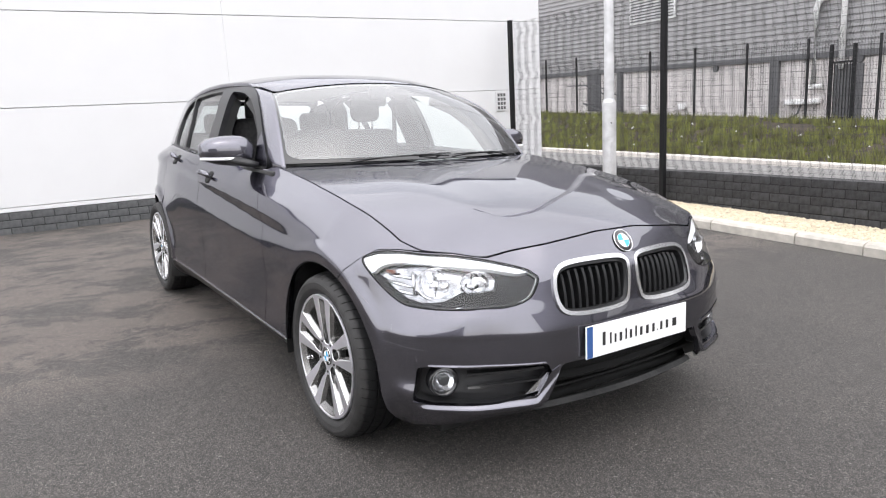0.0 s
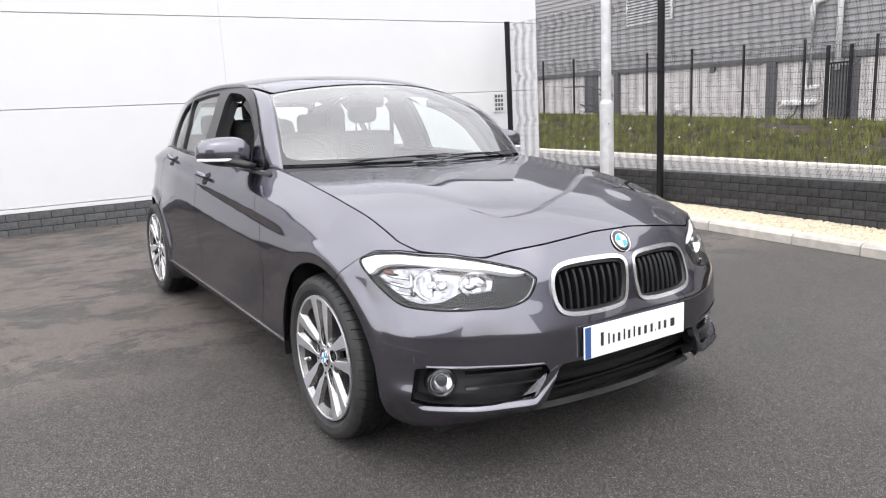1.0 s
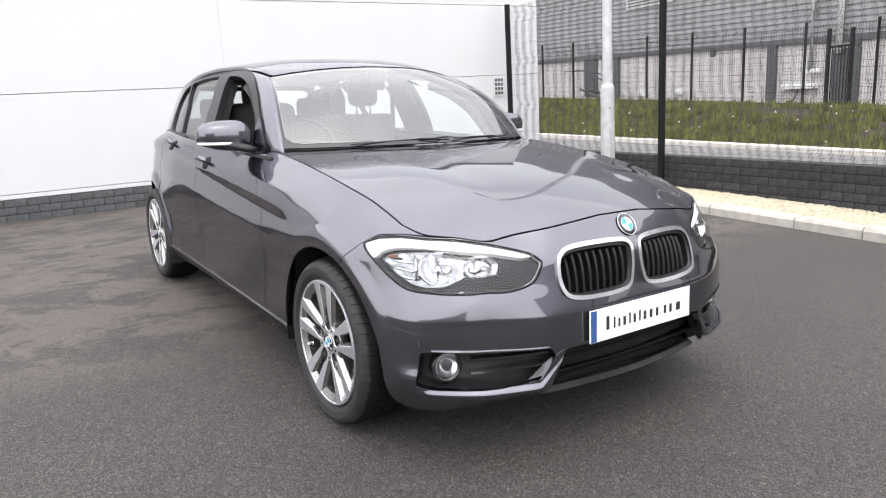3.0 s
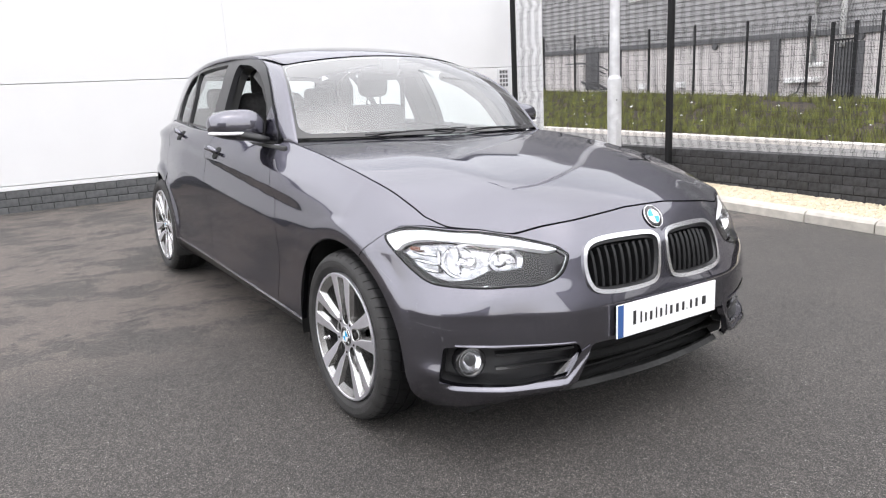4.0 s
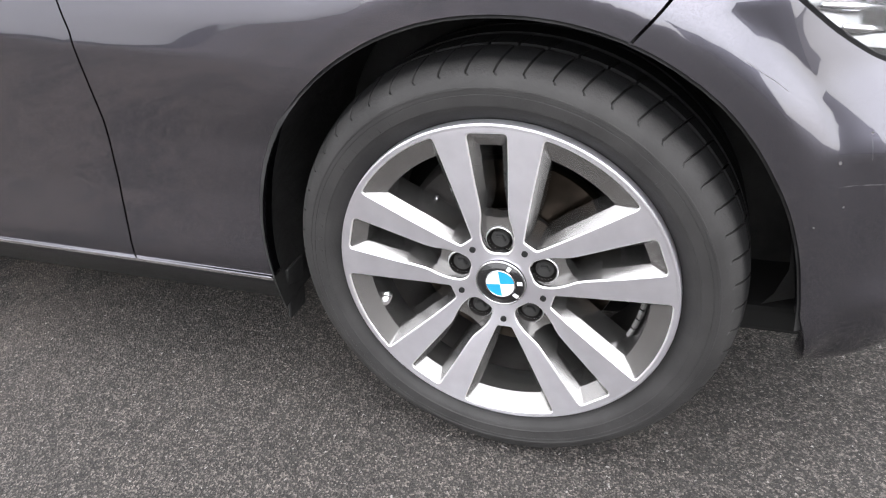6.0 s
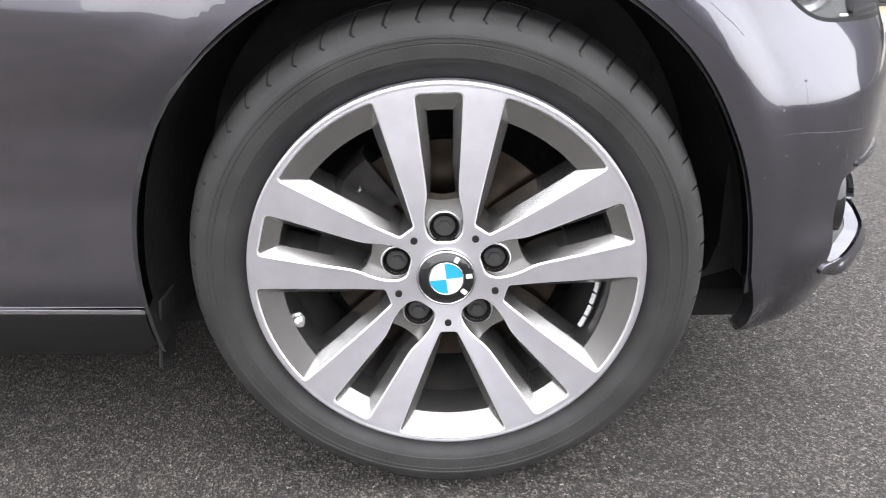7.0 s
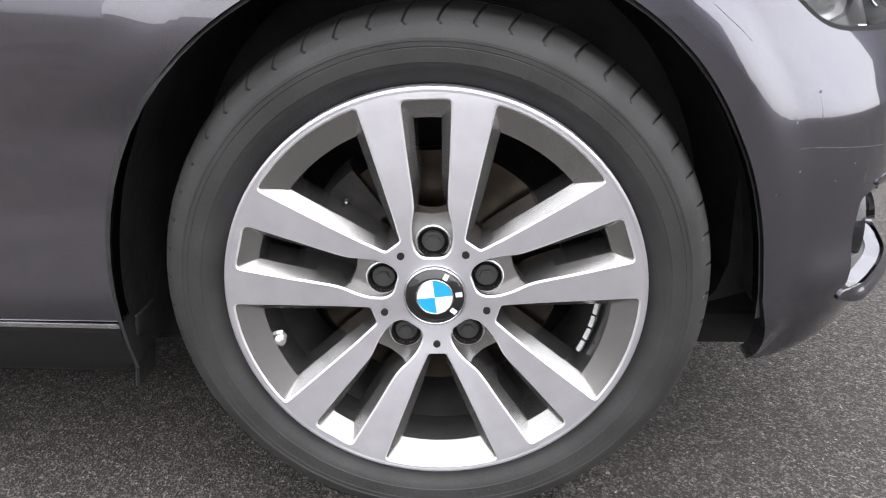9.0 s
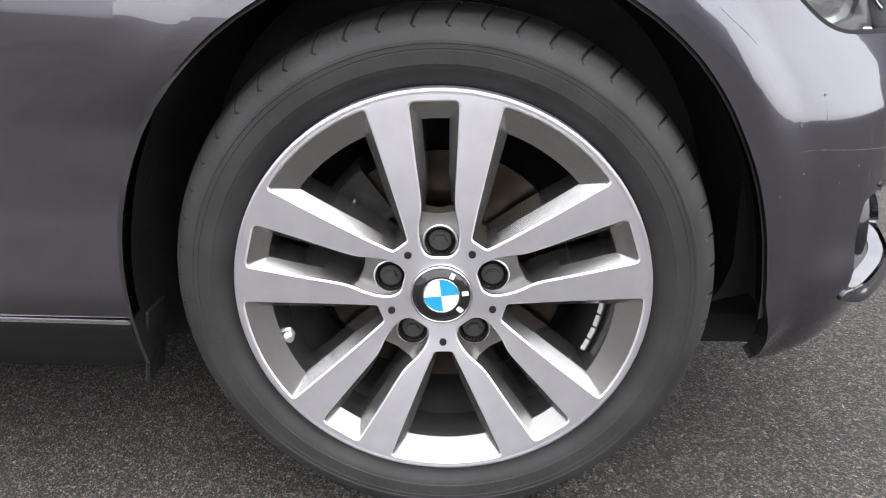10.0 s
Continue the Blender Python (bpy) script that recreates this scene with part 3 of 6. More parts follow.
def surface_normals(P, v, outward):
    e = 1.2e-3
    du = P(v[:, 0] + e, v[:, 1]) - P(v[:, 0] - e, v[:, 1])
    dv = P(v[:, 0], v[:, 1] + e) - P(v[:, 0], v[:, 1] - e)
    n = np.cross(du, dv)
    n /= np.maximum(np.linalg.norm(n, axis=1, keepdims=True), 1e-12)
    p = P(v[:, 0], v[:, 1])
    flip = np.sign(((p - outward) * n).sum(1).mean()) or 1.0
    return p, n * flip, flip


CENTRE = np.array((0, 1.3, 0.6))


def panel(name, loops, P, step, mat, parent, label="", thick=0.012, lift=0.0, outward=CENTRE):
    """A curved sheet cut to an outline (with holes) out of the surface P, with turned-in edges."""
    v, f, rims = fill(loops, step)
    p, n, flip = surface_normals(P, v, outward)
    p = p + n * lift
    tri = p[f]
    face_n = np.cross(tri[:, 1] - tri[:, 0], tri[:, 2] - tri[:, 0])
    wrong = (face_n * n[f[:, 0]]).sum(1) < 0
    f = np.where(wrong[:, None], f[:, ::-1], f)
    verts, normals, faces = list(p), list(n), [tuple(t) for t in f]
    if thick:
        for r in rims:
            base, m = len(verts), len(r)
            q, qn = p[r], n[r]
            along = np.roll(q, -1, 0) - np.roll(q, 1, 0)
            out = np.cross(along, qn)
            out /= np.maximum(np.linalg.norm(out, axis=1, keepdims=True), 1e-9)
            verts += list(q) + list(q - qn * thick)
            normals += [(0, 0, 0)] * (2 * m)
            for k in range(m):
                j = (k + 1) % m
                faces.append((base + k, base + j, base + m + j, base + m + k))
    return mesh_object(name, verts, faces, mat, parent, label, True, normals)


def lathe(profile, seg, name, mat, parent, label="", axis="X", sharp=None):
    """A turned shape: profile of (radius, along the axis)."""
    prof = np.array(profile, float)
    ang = np.linspace(0, 2 * math.pi, seg, endpoint=False)
    v = np.array([((a, r * math.cos(t), r * math.sin(t)) if axis == "X" else (r * math.cos(t), a, r * math.sin(t)) if axis == "Y" else (r * math.cos(t), r * math.sin(t), a)) for t in ang for r, a in prof])
    m = len(prof)
    f = [(i * m + k, i * m + k + 1, ((i + 1) % seg) * m + k + 1, ((i + 1) % seg) * m + k) for i in range(seg) for k in range(m - 1)]
    bm = bmesh.new()
    vs = [bm.verts.new(p) for p in v]
    for q in f:
        bm.faces.new([vs[i] for i in q])
    bmesh.ops.remove_doubles(bm, verts=bm.verts, dist=1e-5)
    return part(name, bm, mat, parent, label, angle=sharp or 35)


# ---- the car: a five-door hatchback on the sloping yard ----
car = tagged(new("car"), "dark grey metallic five-door hatchback, silver alloy wheels, driver's window open", "car")
car.matrix_world = SLOPE
BOTH = (-1, 1)          # right side of the car first


def arc_loop(cy, cz, r, a0, a1, n):
    """Points (y, z) along a wheel arch."""
    grow = (lambda a: float(np.interp(a, [-15, 0, 20, 35, 65, 93, 115, 135, 150, 165, 175, 185, 200], [.001, .001, .004, .006, .003, .004, .008, .008, .005, .007, .010, .018, .029]))) if cy == 0 else (lambda a: 0)
    return [(cy + (r + grow(a)) * math.cos(radians(a)), cz + (r + grow(a)) * math.sin(radians(a))) for a in np.linspace(a0, a1, n)]


def side_loop(pts, side):
    """An outline given as (y, z) on the flank, in the skin's own coordinates."""
    return np.array([(side * float(arc_at_y(y)), z) for y, z in pts])


def mirrored(loop, side):
    p = np.array(loop, float)
    return np.stack([side * p[:, 0], p[:, 1]], 1)


def on_skin(a, z, depth=0.0):
    """A point behind (depth > 0) the skin and the way out of it."""
    v = np.array([(a, z)])
    p, n, _ = surface_normals(skin, v, CENTRE)
    return Vector(p[0] - n[0] * depth), Vector(n[0])


HEADLIGHT = [(1.1, 0.726), (1.055, 0.751), (0.97, 0.756), (0.858, 0.753), (0.728, 0.748), (0.585, 0.733), (0.45, 0.705), (0.41, 0.685), (0.399, 0.664),
             (0.44, 0.613), (0.525, 0.592), (0.618, 0.592), (0.667, 0.589), (0.8, 0.589), (0.9, 0.596), (0.972, 0.63), (1.04, 0.68)]
KIDNEY = [(0.349, 0.644), (0.325, 0.694), (0.253, 0.713), (0.083, 0.715), (0.027, 0.702), (0.015, 0.669), (0.023, 0.594), (0.053, 0.547), (0.174, 0.537), (0.298, 0.545), (0.341, 0.576)]
FOG = [(.838, .406), (.798, .411), (.562, .406), (.396, .400), (.379, .366), (.425, .299), (.574, .284), (.794, .285), (.850, .296)]
TIP_SEAM = [(-.231, .727), (-.196, .687), (-.157, .645)]


def front_edge(a):
    """Height of the bonnet's front shut line over the skin."""
    return np.interp(abs(a), [0, .1, .365, .569, .60], [.790, .789, .763, .737, .735])


# front bumper with its openings
arch_pts = [p for p in arc_loop(0, .3175, ARCH, 117, 182, 34)]
half = [(a, front_edge(a) - .0008) for a in np.linspace(0, .57, 12)] + [(.585, .7365), (.728, .7515), (.858, .7565), (.97, .7595), (1.056, .7545), (1.104, .7275)]
half += [(float(arc_at_y(y)) - .002, z) for y, z in TIP_SEAM[1:]]
half += [(float(arc_at_y(-abs(y))), z) for y, z in arch_pts if z < .640]
half += [(.967, .272), (.957, .236), (.940, .196), (.915, .187), (.80, .200), (.70, .212), (.47, .228), (.415, .252), (.405, .285), (.352, .378), (.33, .390), (.2, .390), (0, .390)]
bumper_loop = np.array(half[:-1] + [(-a, z) for a, z in half[::-1]][:-1])
holes = [mirrored(offset_loop(spline_loop(HEADLIGHT, 4), -.001), s) for s in BOTH] + [mirrored(spline_loop(KIDNEY, 4), s) for s in BOTH]
holes += [mirrored(rounded(FOG, .012), s) for s in BOTH]


bumper = panel("front_bumper", [bumper_loop] + holes, skin, .014, PAINT, car, "grey painted front bumper with light scratches at its corner", thick=.018)

# near-black sheet that stands for the shade behind the openings
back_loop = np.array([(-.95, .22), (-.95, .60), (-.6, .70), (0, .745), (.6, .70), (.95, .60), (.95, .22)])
panel("opening_shade", [back_loop], skin, .05, DARK, car, "near-black sheet standing for the shade behind the bumper openings", thick=0, lift=-.085)

# lower splitter and the dark bars of the lower intake
lip = [(a, .221) for a in np.linspace(-.44, .44, 9)] + [(a, .182) for a in np.linspace(.62, -.62, 9)]
panel("splitter", [np.array(lip)], lambda a, z: skin(a, z) + np.stack([0 * a, .016 + .5 * (.221 - z), 0 * a], -1), .02, SPLITTER, car, "black plastic splitter", thick=.02)
for z in (.285, .330):
    wid = np.interp(z, [.25, .285, .385], [.38, .40, .34])
    part("intake_bar", tube_bm([skin(a, z) + np.array((0, .065, 0)) for a in np.linspace(-wid, wid, 25)], .004, 6), SPLITTER, car)
panel("intake_lip", [np.array([(a, .2315) for a in np.linspace(-.40, .40, 9)] + [(a, .2235) for a in np.linspace(.43, -.43, 9)])], skin, .02, LINER, car, thick=.02, lift=-.002)


def stepped(swell):
    """The skin, pushed out by an amount that depends on place."""
    def surface(a, z):
        h = 1e-3
        p = skin(a, z)
        t = skin(a + h, z) - skin(a - h, z)
        n = np.stack([t[..., 1], -t[..., 0], 0 * t[..., 0]], -1)
        n /= np.linalg.norm(n, axis=-1, keepdims=True)
        return p + n * np.asarray(swell(a, z))[..., None]
    return surface


blade_skin = stepped(lambda a, z: (.3 + .7 * smoothstep(.36, .47, np.abs(a))) * .012 * smoothstep(.291, .271, z + np.minimum(np.abs(a) - .438, 0)) * smoothstep(.858, .79, np.abs(a)) + .001)
lid_skin = stepped(lambda a, z: .0035 * smoothstep(.420, .412, z + .04 * np.maximum(.60 - np.abs(a), 0)))
sill_skin = stepped(lambda a, z: -.035 * smoothstep(.278, .14, z))
# body-coloured blade that runs under each fog lamp opening and up beside the intake
for s in BOTH:
    blade_loop = [(.852, .294), (.798, .2865), (.574, .2855), (.433, .300), (.387, .372), (.345, .392), (.352, .372), (.392, .296), (.403, .274), (.444, .268), (.62, .260), (.818, .270), (.858, .283)]
    panel("bumper_blade", [mirrored(rounded(blade_loop, .008, 3), s)], blade_skin, .0045, PAINT, car, "body-coloured blade under the fog lamp", thick=.022, lift=.002)
    lid = [(.80, .4195), (.60, .4165), (.41, .4085), (.398, .403), (.41, .4045), (.60, .4115), (.80, .4145)]
    panel("fog_eyelid", [mirrored(rounded(lid, .004, 2), s)], lid_skin, .005, PAINT, car, "body-coloured lip over the fog lamp opening", thick=.012, lift=.0015)

# kidney grilles
for s in BOTH:
    loop = mirrored(spline_loop(KIDNEY, 6), s)
    ring_in = offset_loop(loop, .0115)
    grille = panel("grille_surround", [offset_loop(loop, -.002), ring_in], skin, .008, SATIN_CHROME, car, "satin chrome kidney grille surround", thick=.03, lift=.008)
    panel("grille_inner_frame", [offset_loop(loop, .010), offset_loop(loop, .020)], skin, .01, SLAT_BLACK, grille, thick=.03, lift=-.004)
    # near-black sheet paints the shade behind the slats
    panel("grille_shade", [offset_loop(loop, .004)], skin, .03, DARK, grille, thick=0, lift=-.055)
    for k in range(9):
        a = .052 + k * .0305
        ztop, zbot = .690 - .02 * max(0, (a - .25) / .08) , .556
        p0, _ = on_skin(s * a, zbot, .012)
        p1, _ = on_skin(s * a, ztop, .012)
        bm = bmesh.new()
        side = Vector((1, 0, 0))
        vs = []
        for t in np.linspace(0, 1, 7):
            p, n = on_skin(s * a, zbot + (ztop - zbot) * t, .012 + .008 * (2 * t - 1) ** 2)
            vs.append([bm.verts.new(p + side * .0055), bm.verts.new(p + n * .006), bm.verts.new(p - side * .0055), bm.verts.new(p - side * .004 - n * .04), bm.verts.new(p + side * .004 - n * .04)])
        for q, r in zip(vs, vs[1:]):
            for i in range(5):
                bm.faces.new((q[i], q[(i + 1) % 5], r[(i + 1) % 5], r[i]))
        part("grille_slat", bm, SLAT_BLACK, grille, angle=40)


def roundel(name, parent, mat_of, r, ring, edge=None):
    """A round badge: dark ring, blue and white quarters, thin metal edge; mat_of places it."""
    thing = mesh_object(name, *disc(r, ring * .98, .0025, 48), GLOSS_BLACK, parent, "round badge with a black ring and blue and white quarters")
    thing.matrix_local = mat_of
    for q in range(4):
        v, f = wedge(ring * .99, q, .0032)
        mesh_object("badge_quarter", v, f, BADGE_BLUE if q % 2 else BADGE_WHITE, thing)
    part("badge_rim", tube_bm([(r * math.cos(t), r * math.sin(t), .001) for t in np.linspace(0, 2 * math.pi, 48, endpoint=False)], .0016, 6, True), CHROME, thing, smooth=True)
    part("badge_ring", tube_bm([(ring * math.cos(t), ring * math.sin(t), .0028) for t in np.linspace(0, 2 * math.pi, 36, endpoint=False)], .0010, 6, True), CHROME, thing, smooth=True)
    return thing


def disc(r, r0, h, seg):
    v = [(q * math.cos(2 * math.pi * k / seg), q * math.sin(2 * math.pi * k / seg), z) for q, z in ((r0, h), (r, h * .8), (r, -h)) for k in range(seg)]
    f = [(j * seg + k, j * seg + (k + 1) % seg, (j + 1) * seg + (k + 1) % seg, (j + 1) * seg + k)[::-1] for j in range(2) for k in range(seg)]
    return v, f


def wedge(r, q, z, seg=10):
    a = [radians(90 * q + 90 * k / seg) for k in range(seg + 1)]
    v = [(0, 0, z + .0006)] + [(r * math.cos(t), r * math.sin(t), z) for t in a]
    return v, [(0, k + 1, k + 2) for k in range(seg)]


def facing(p, n, roll=0.0):
    """A pose whose z looks along n, with x kept level."""
    z = Vector(n).normalized()
    x = Vector((0, 0, 1)).cross(z).normalized()
    return Matrix.Translation(Vector(p)) @ Matrix((x, z.cross(x), z)).transposed().to_4x4() @ Matrix.Rotation(radians(roll), 4, "Z")


bp, bn = on_skin(0.0, .751, -.003)
roundel("bonnet_badge", car, facing(bp, bn), .041, .0265)

# number plate: white board with a dark blue band and unreadable lettering as bars
plate = part("number_plate", box_bm((.520, .006, .111), (0, 0, 0), .002), PLATE_WHITE, car, "white show plate with a dark blue band and dark lettering")
plate.matrix_local = pose(0, -.7300, .449, -3)
part("plate_band", box_bm((.026, .0015, .107), (-.244, -.0035, 0)), PLATE_BLUE, plate, "dark blue band")
part("plate_holder", box_bm((.480, .010, .095), (0, .0075, -.001), .003), GLOSS_BLACK, plate, "black plate holder")
LETTERS = [(-.175, .024, .046), (-.147, .013, .038), (-.127, .015, .030), (-.104, .021, .030), (-.081, .013, .038), (-.060, .019, .030), (-.037, .013, .038), (-.014, .022, .030),
           (.014, .024, .030), (.042, .021, .030), (.060, .005, .006), (.079, .020, .030), (.106, .022, .030), (.142, .038, .030)]
for x, w, h in LETTERS:
    part("letter_bar", box_bm((w * .56, .0012, h), ((x + .015) * 1.163 + .009, -.0034, h / 2 - .021)), INK, plate)

# fog lamps and their openings
for s in BOTH:
    floor_loop = mirrored(rounded(offset_loop(np.array(FOG), -.004), .012), s)
    fog = panel("fog_lamp_housing", [floor_loop], skin, .03, BLACK_PLASTIC, car, "black fog lamp opening with a round clear lamp", thick=0, lift=-.055)
    v = densify(mirrored(rounded(offset_loop(np.array(FOG), -.002), .012), s), .012)
    p, n, _ = surface_normals(skin, v, CENTRE)
    p = p - n * .004
    m = len(v)
    mesh_object("fog_opening_wall", np.concatenate([p, p - n * .058]), [(k, (k + 1) % m, m + (k + 1) % m, m + k) for k in range(m)], BLACK_PLASTIC, fog)
    c, n = on_skin(s * .752, .358, .030)
    aim = facing(c, (n + Vector((0, -1.2, 0))).normalized())
    ring = lathe([(.052, -.03), (.051, .002), (.047, .008), (.042, .009), (.036, .005), (.034, .001)], 32, "fog_lamp_bezel", GLOSS_BLACK, fog, axis="Z")
    ring.matrix_local = aim
    refl = lathe([(.0, -.034), (.010, -.032), (.020, -.025), (.029, -.011), (.034, .003)], 32, "fog_lamp_reflector", FLUTED, fog, axis="Z")
    refl.matrix_local = aim
    lens = lathe([(.0, .011), (.014, .010), (.026, .007), (.034, .003)], 32, "fog_lamp_lens", LENS, fog, axis="Z")
    lens.matrix_local = aim
    for z0, z1 in ((.386, .378), (.346, .339)):
        bl = mirrored([(.67, z0), (.408 + (.386 - z0) * .25, z0 + .004), (.404 + (.386 - z0) * .3, z1 + .004), (.67, z1)], s)
        panel("fog_blade", [bl], skin, .02, GLOSS_BLACK, fog, "gloss black blade", thick=.03, lift=-.012)
    tri = mirrored([(.392, .368), (.424, .309), (.475, .301), (.440, .332)], s)
    panel("fog_trim", [tri], skin, .02, SATIN_CHROME, fog, "silver trim piece", thick=.01, lift=-.010)

# headlights
for s in BOTH:
    loop = mirrored(spline_loop(HEADLIGHT, 5), s)
    lamp = panel("headlight", [offset_loop(loop, .003)], skin, .02, LENS, car, "clear headlight with twin chrome reflectors and a white light strip", thick=.0, lift=.001)
    lamp.visible_shadow = False
    panel("headlight_bucket", [offset_loop(loop, -.004)], skin, .03, LAMP_BLACK, lamp, "black headlight housing", thick=0, lift=-.115)
    panel("headlight_gasket", [offset_loop(loop, -.001), offset_loop(loop, .0045)], skin, .012, LAMP_BLACK, lamp, "black seal", thick=.03, lift=.000)
    top = [(1.098, .729), (1.05, .746), (.965, .752), (.853, .7495), (.723, .7445), (.58, .7295), (.46, .704), (.428, .692), (.47, .690), (.58, .709), (.723, .718), (.853, .723), (.94, .725), (.990, .721), (1.022, .708), (1.030, .692), (1.048, .686), (1.085, .712)]
    panel("light_guide", [mirrored(rounded(top, .008, 3), s)], skin, .02, LIGHT_GUIDE, lamp, "white daytime light strip", thick=.02, lift=-.006)
    holes_h = [mirrored([(a + rx * math.cos(t), z + rz * math.sin(t)) for t in np.linspace(0, 2 * math.pi, 28, endpoint=False)], s) for a, z, rx, rz in ((.803, .671, .064, .046), (.624, .681, .052, .034))]
    bez = [(1.032, .690), (1.0, .716), (.86, .722), (.70, .716), (.565, .707), (.548, .690), (.562, .650), (.690, .644), (.722, .632), (.76, .618), (.80, .613), (.85, .609), (.90, .616), (.965, .640)]
    panel("headlight_bezel", [mirrored(bez, s)] + holes_h, skin, .04, BEZEL, lamp, "silver headlight bezel", thick=.02, lift=-.040)
    dark_in = [(.560, .706), (.46, .688), (.425, .670), (.447, .627), (.53, .604), (.69, .599), (.80, .599), (.865, .605), (.80, .610), (.758, .615), (.720, .629), (.688, .641), (.560, .646), (.544, .690)]
    panel("bezel_dark", [mirrored(dark_in, s)], skin, .045, LAMP_BLACK, lamp, "black inner bezel", thick=.02, lift=-.036)
    for a, z, r, flat, deep in ((.803, .672, .068, .74, .046), (.624, .682, .056, .66, .042)):
        c, n = on_skin(s * a, z, deep)
        aim = facing(c, (n * .8 + Vector((0, -1, .10))).normalized())
        bowl = lathe([(.010, -.050), (.018, -.048), (r * .62, -.034), (r * .85, -.016), (r, .008), (r + .003, .011), (r + .005, .004)], 40, "reflector_bowl", FLUTED, lamp, "chrome reflector bowl", axis="Z")
        bowl.matrix_local = aim @ Matrix.Diagonal((1, flat, 1, 1))
        bulb = lathe([(0, -.012), (.008, -.014), (.011, -.022), (.011, -.05)], 20, "bulb_shield", REFLECTOR, lamp, "chrome bulb shield", axis="Z")
        bulb.matrix_local = aim
    for row in ([(.985, .690), (.95, .684), (.90, .680)], [(.985, .664), (.94, .658), (.895, .652)], [(.898, .702), (.886, .665), (.880, .628)], [(.955, .640), (.92, .634), (.885, .630)]):
        pts = [on_skin(s * a, z, .024)[0] for a, z in row]
        part("reflector_fin", tube_bm(pts, [.003, .0055, .004], 8), REFLECTOR, lamp, "chrome fin", smooth=True)
    inner_end = [q for q in spline_loop(HEADLIGHT, 5) if q[0] < .475 and q[1] < .70]
    inner_end = [on_skin(s * a * 1.02, .655 + (z - .655) * .93, .008)[0] for a, z in inner_end]
    part("end_trim", tube_bm(inner_end, .0022, 8), BEZEL, lamp, "thin dull trim at the inner end", smooth=True)
    c, n = on_skin(s * .978, .699, .016)
    ob = part("turn_bulb", box_bm((.034, .013, .012), (0, 0, 0), .005), ORANGE, lamp, "amber turn signal bulb")
    ob.matrix_local = facing(c, n)
    c, n = on_skin(s * .70, .600, .045)
    part("adjuster", box_bm((.030, .02, .014), tuple(c), .003), REFLECTOR, lamp)

# bonnet: its outline follows the skin along the wings, headlights and nose
A_WING_TOP = float(arc_at_y(-.36))


def wing_edge(a):
    """Height of the bonnet's shut line along the wing, at arc length a."""
    return np.where(a < A_WING_TOP, np.interp(a, [.80, .872, A_WING_TOP], [.7585, .7635, float(edge_z(-.36))]), edge_z(np.interp(a, ARC, OUT_Y)))


side_a = np.linspace(float(arc_at_y(.655)), .80, 60)
side_p = skin(-side_a, wing_edge(side_a) + .001)
nose_a = np.linspace(.80, 0, 26)
nose_p = skin(-nose_a, np.interp(nose_a, [0, .1, .365, .569, .60, .723, .80], [.7925, .7915, .7655, .7395, .7395, .7535, .7585]))
bl = [(x + .0012, y) for x, y, z in side_p] + [(x, y + .002) for x, y, z in nose_p[1:]]
br = [(-x, y) for x, y in bl[::-1]][1:]
rear = [(.655, .668), (.5, .60), (.3, .545), (0, .525), (-.3, .545), (-.5, .60), (-.655, .668)]
bonnet_loop = np.array(bl + br + rear)
rim_p = np.array(densify_open(np.concatenate([side_p, nose_p[1:]]), .004))
rim_gap = rim_p[:, 2] - bonnet(rim_p[:, 0], rim_p[:, 1])[:, 2]


def bonnet_skin(x, y):
    """The bonnet's sheet, eased up or down near its edges to lie level with the panels round it."""
    p = bonnet(x, y)
    d2 = (np.abs(p[..., 0])[..., None] + rim_p[:, 0]) ** 2 + (p[..., 1][..., None] - rim_p[:, 1]) ** 2
    w = 1 / (d2 + 2e-5) ** 1.5
    p[..., 2] += (w * rim_gap).sum(-1) / w.sum(-1) * np.exp(-np.sqrt(d2.min(-1)) / .13)
    return p


panel("bonnet", [bonnet_loop], bonnet_skin, .02, PAINT, car, "grey painted bonnet reflecting the sky", thick=.02)

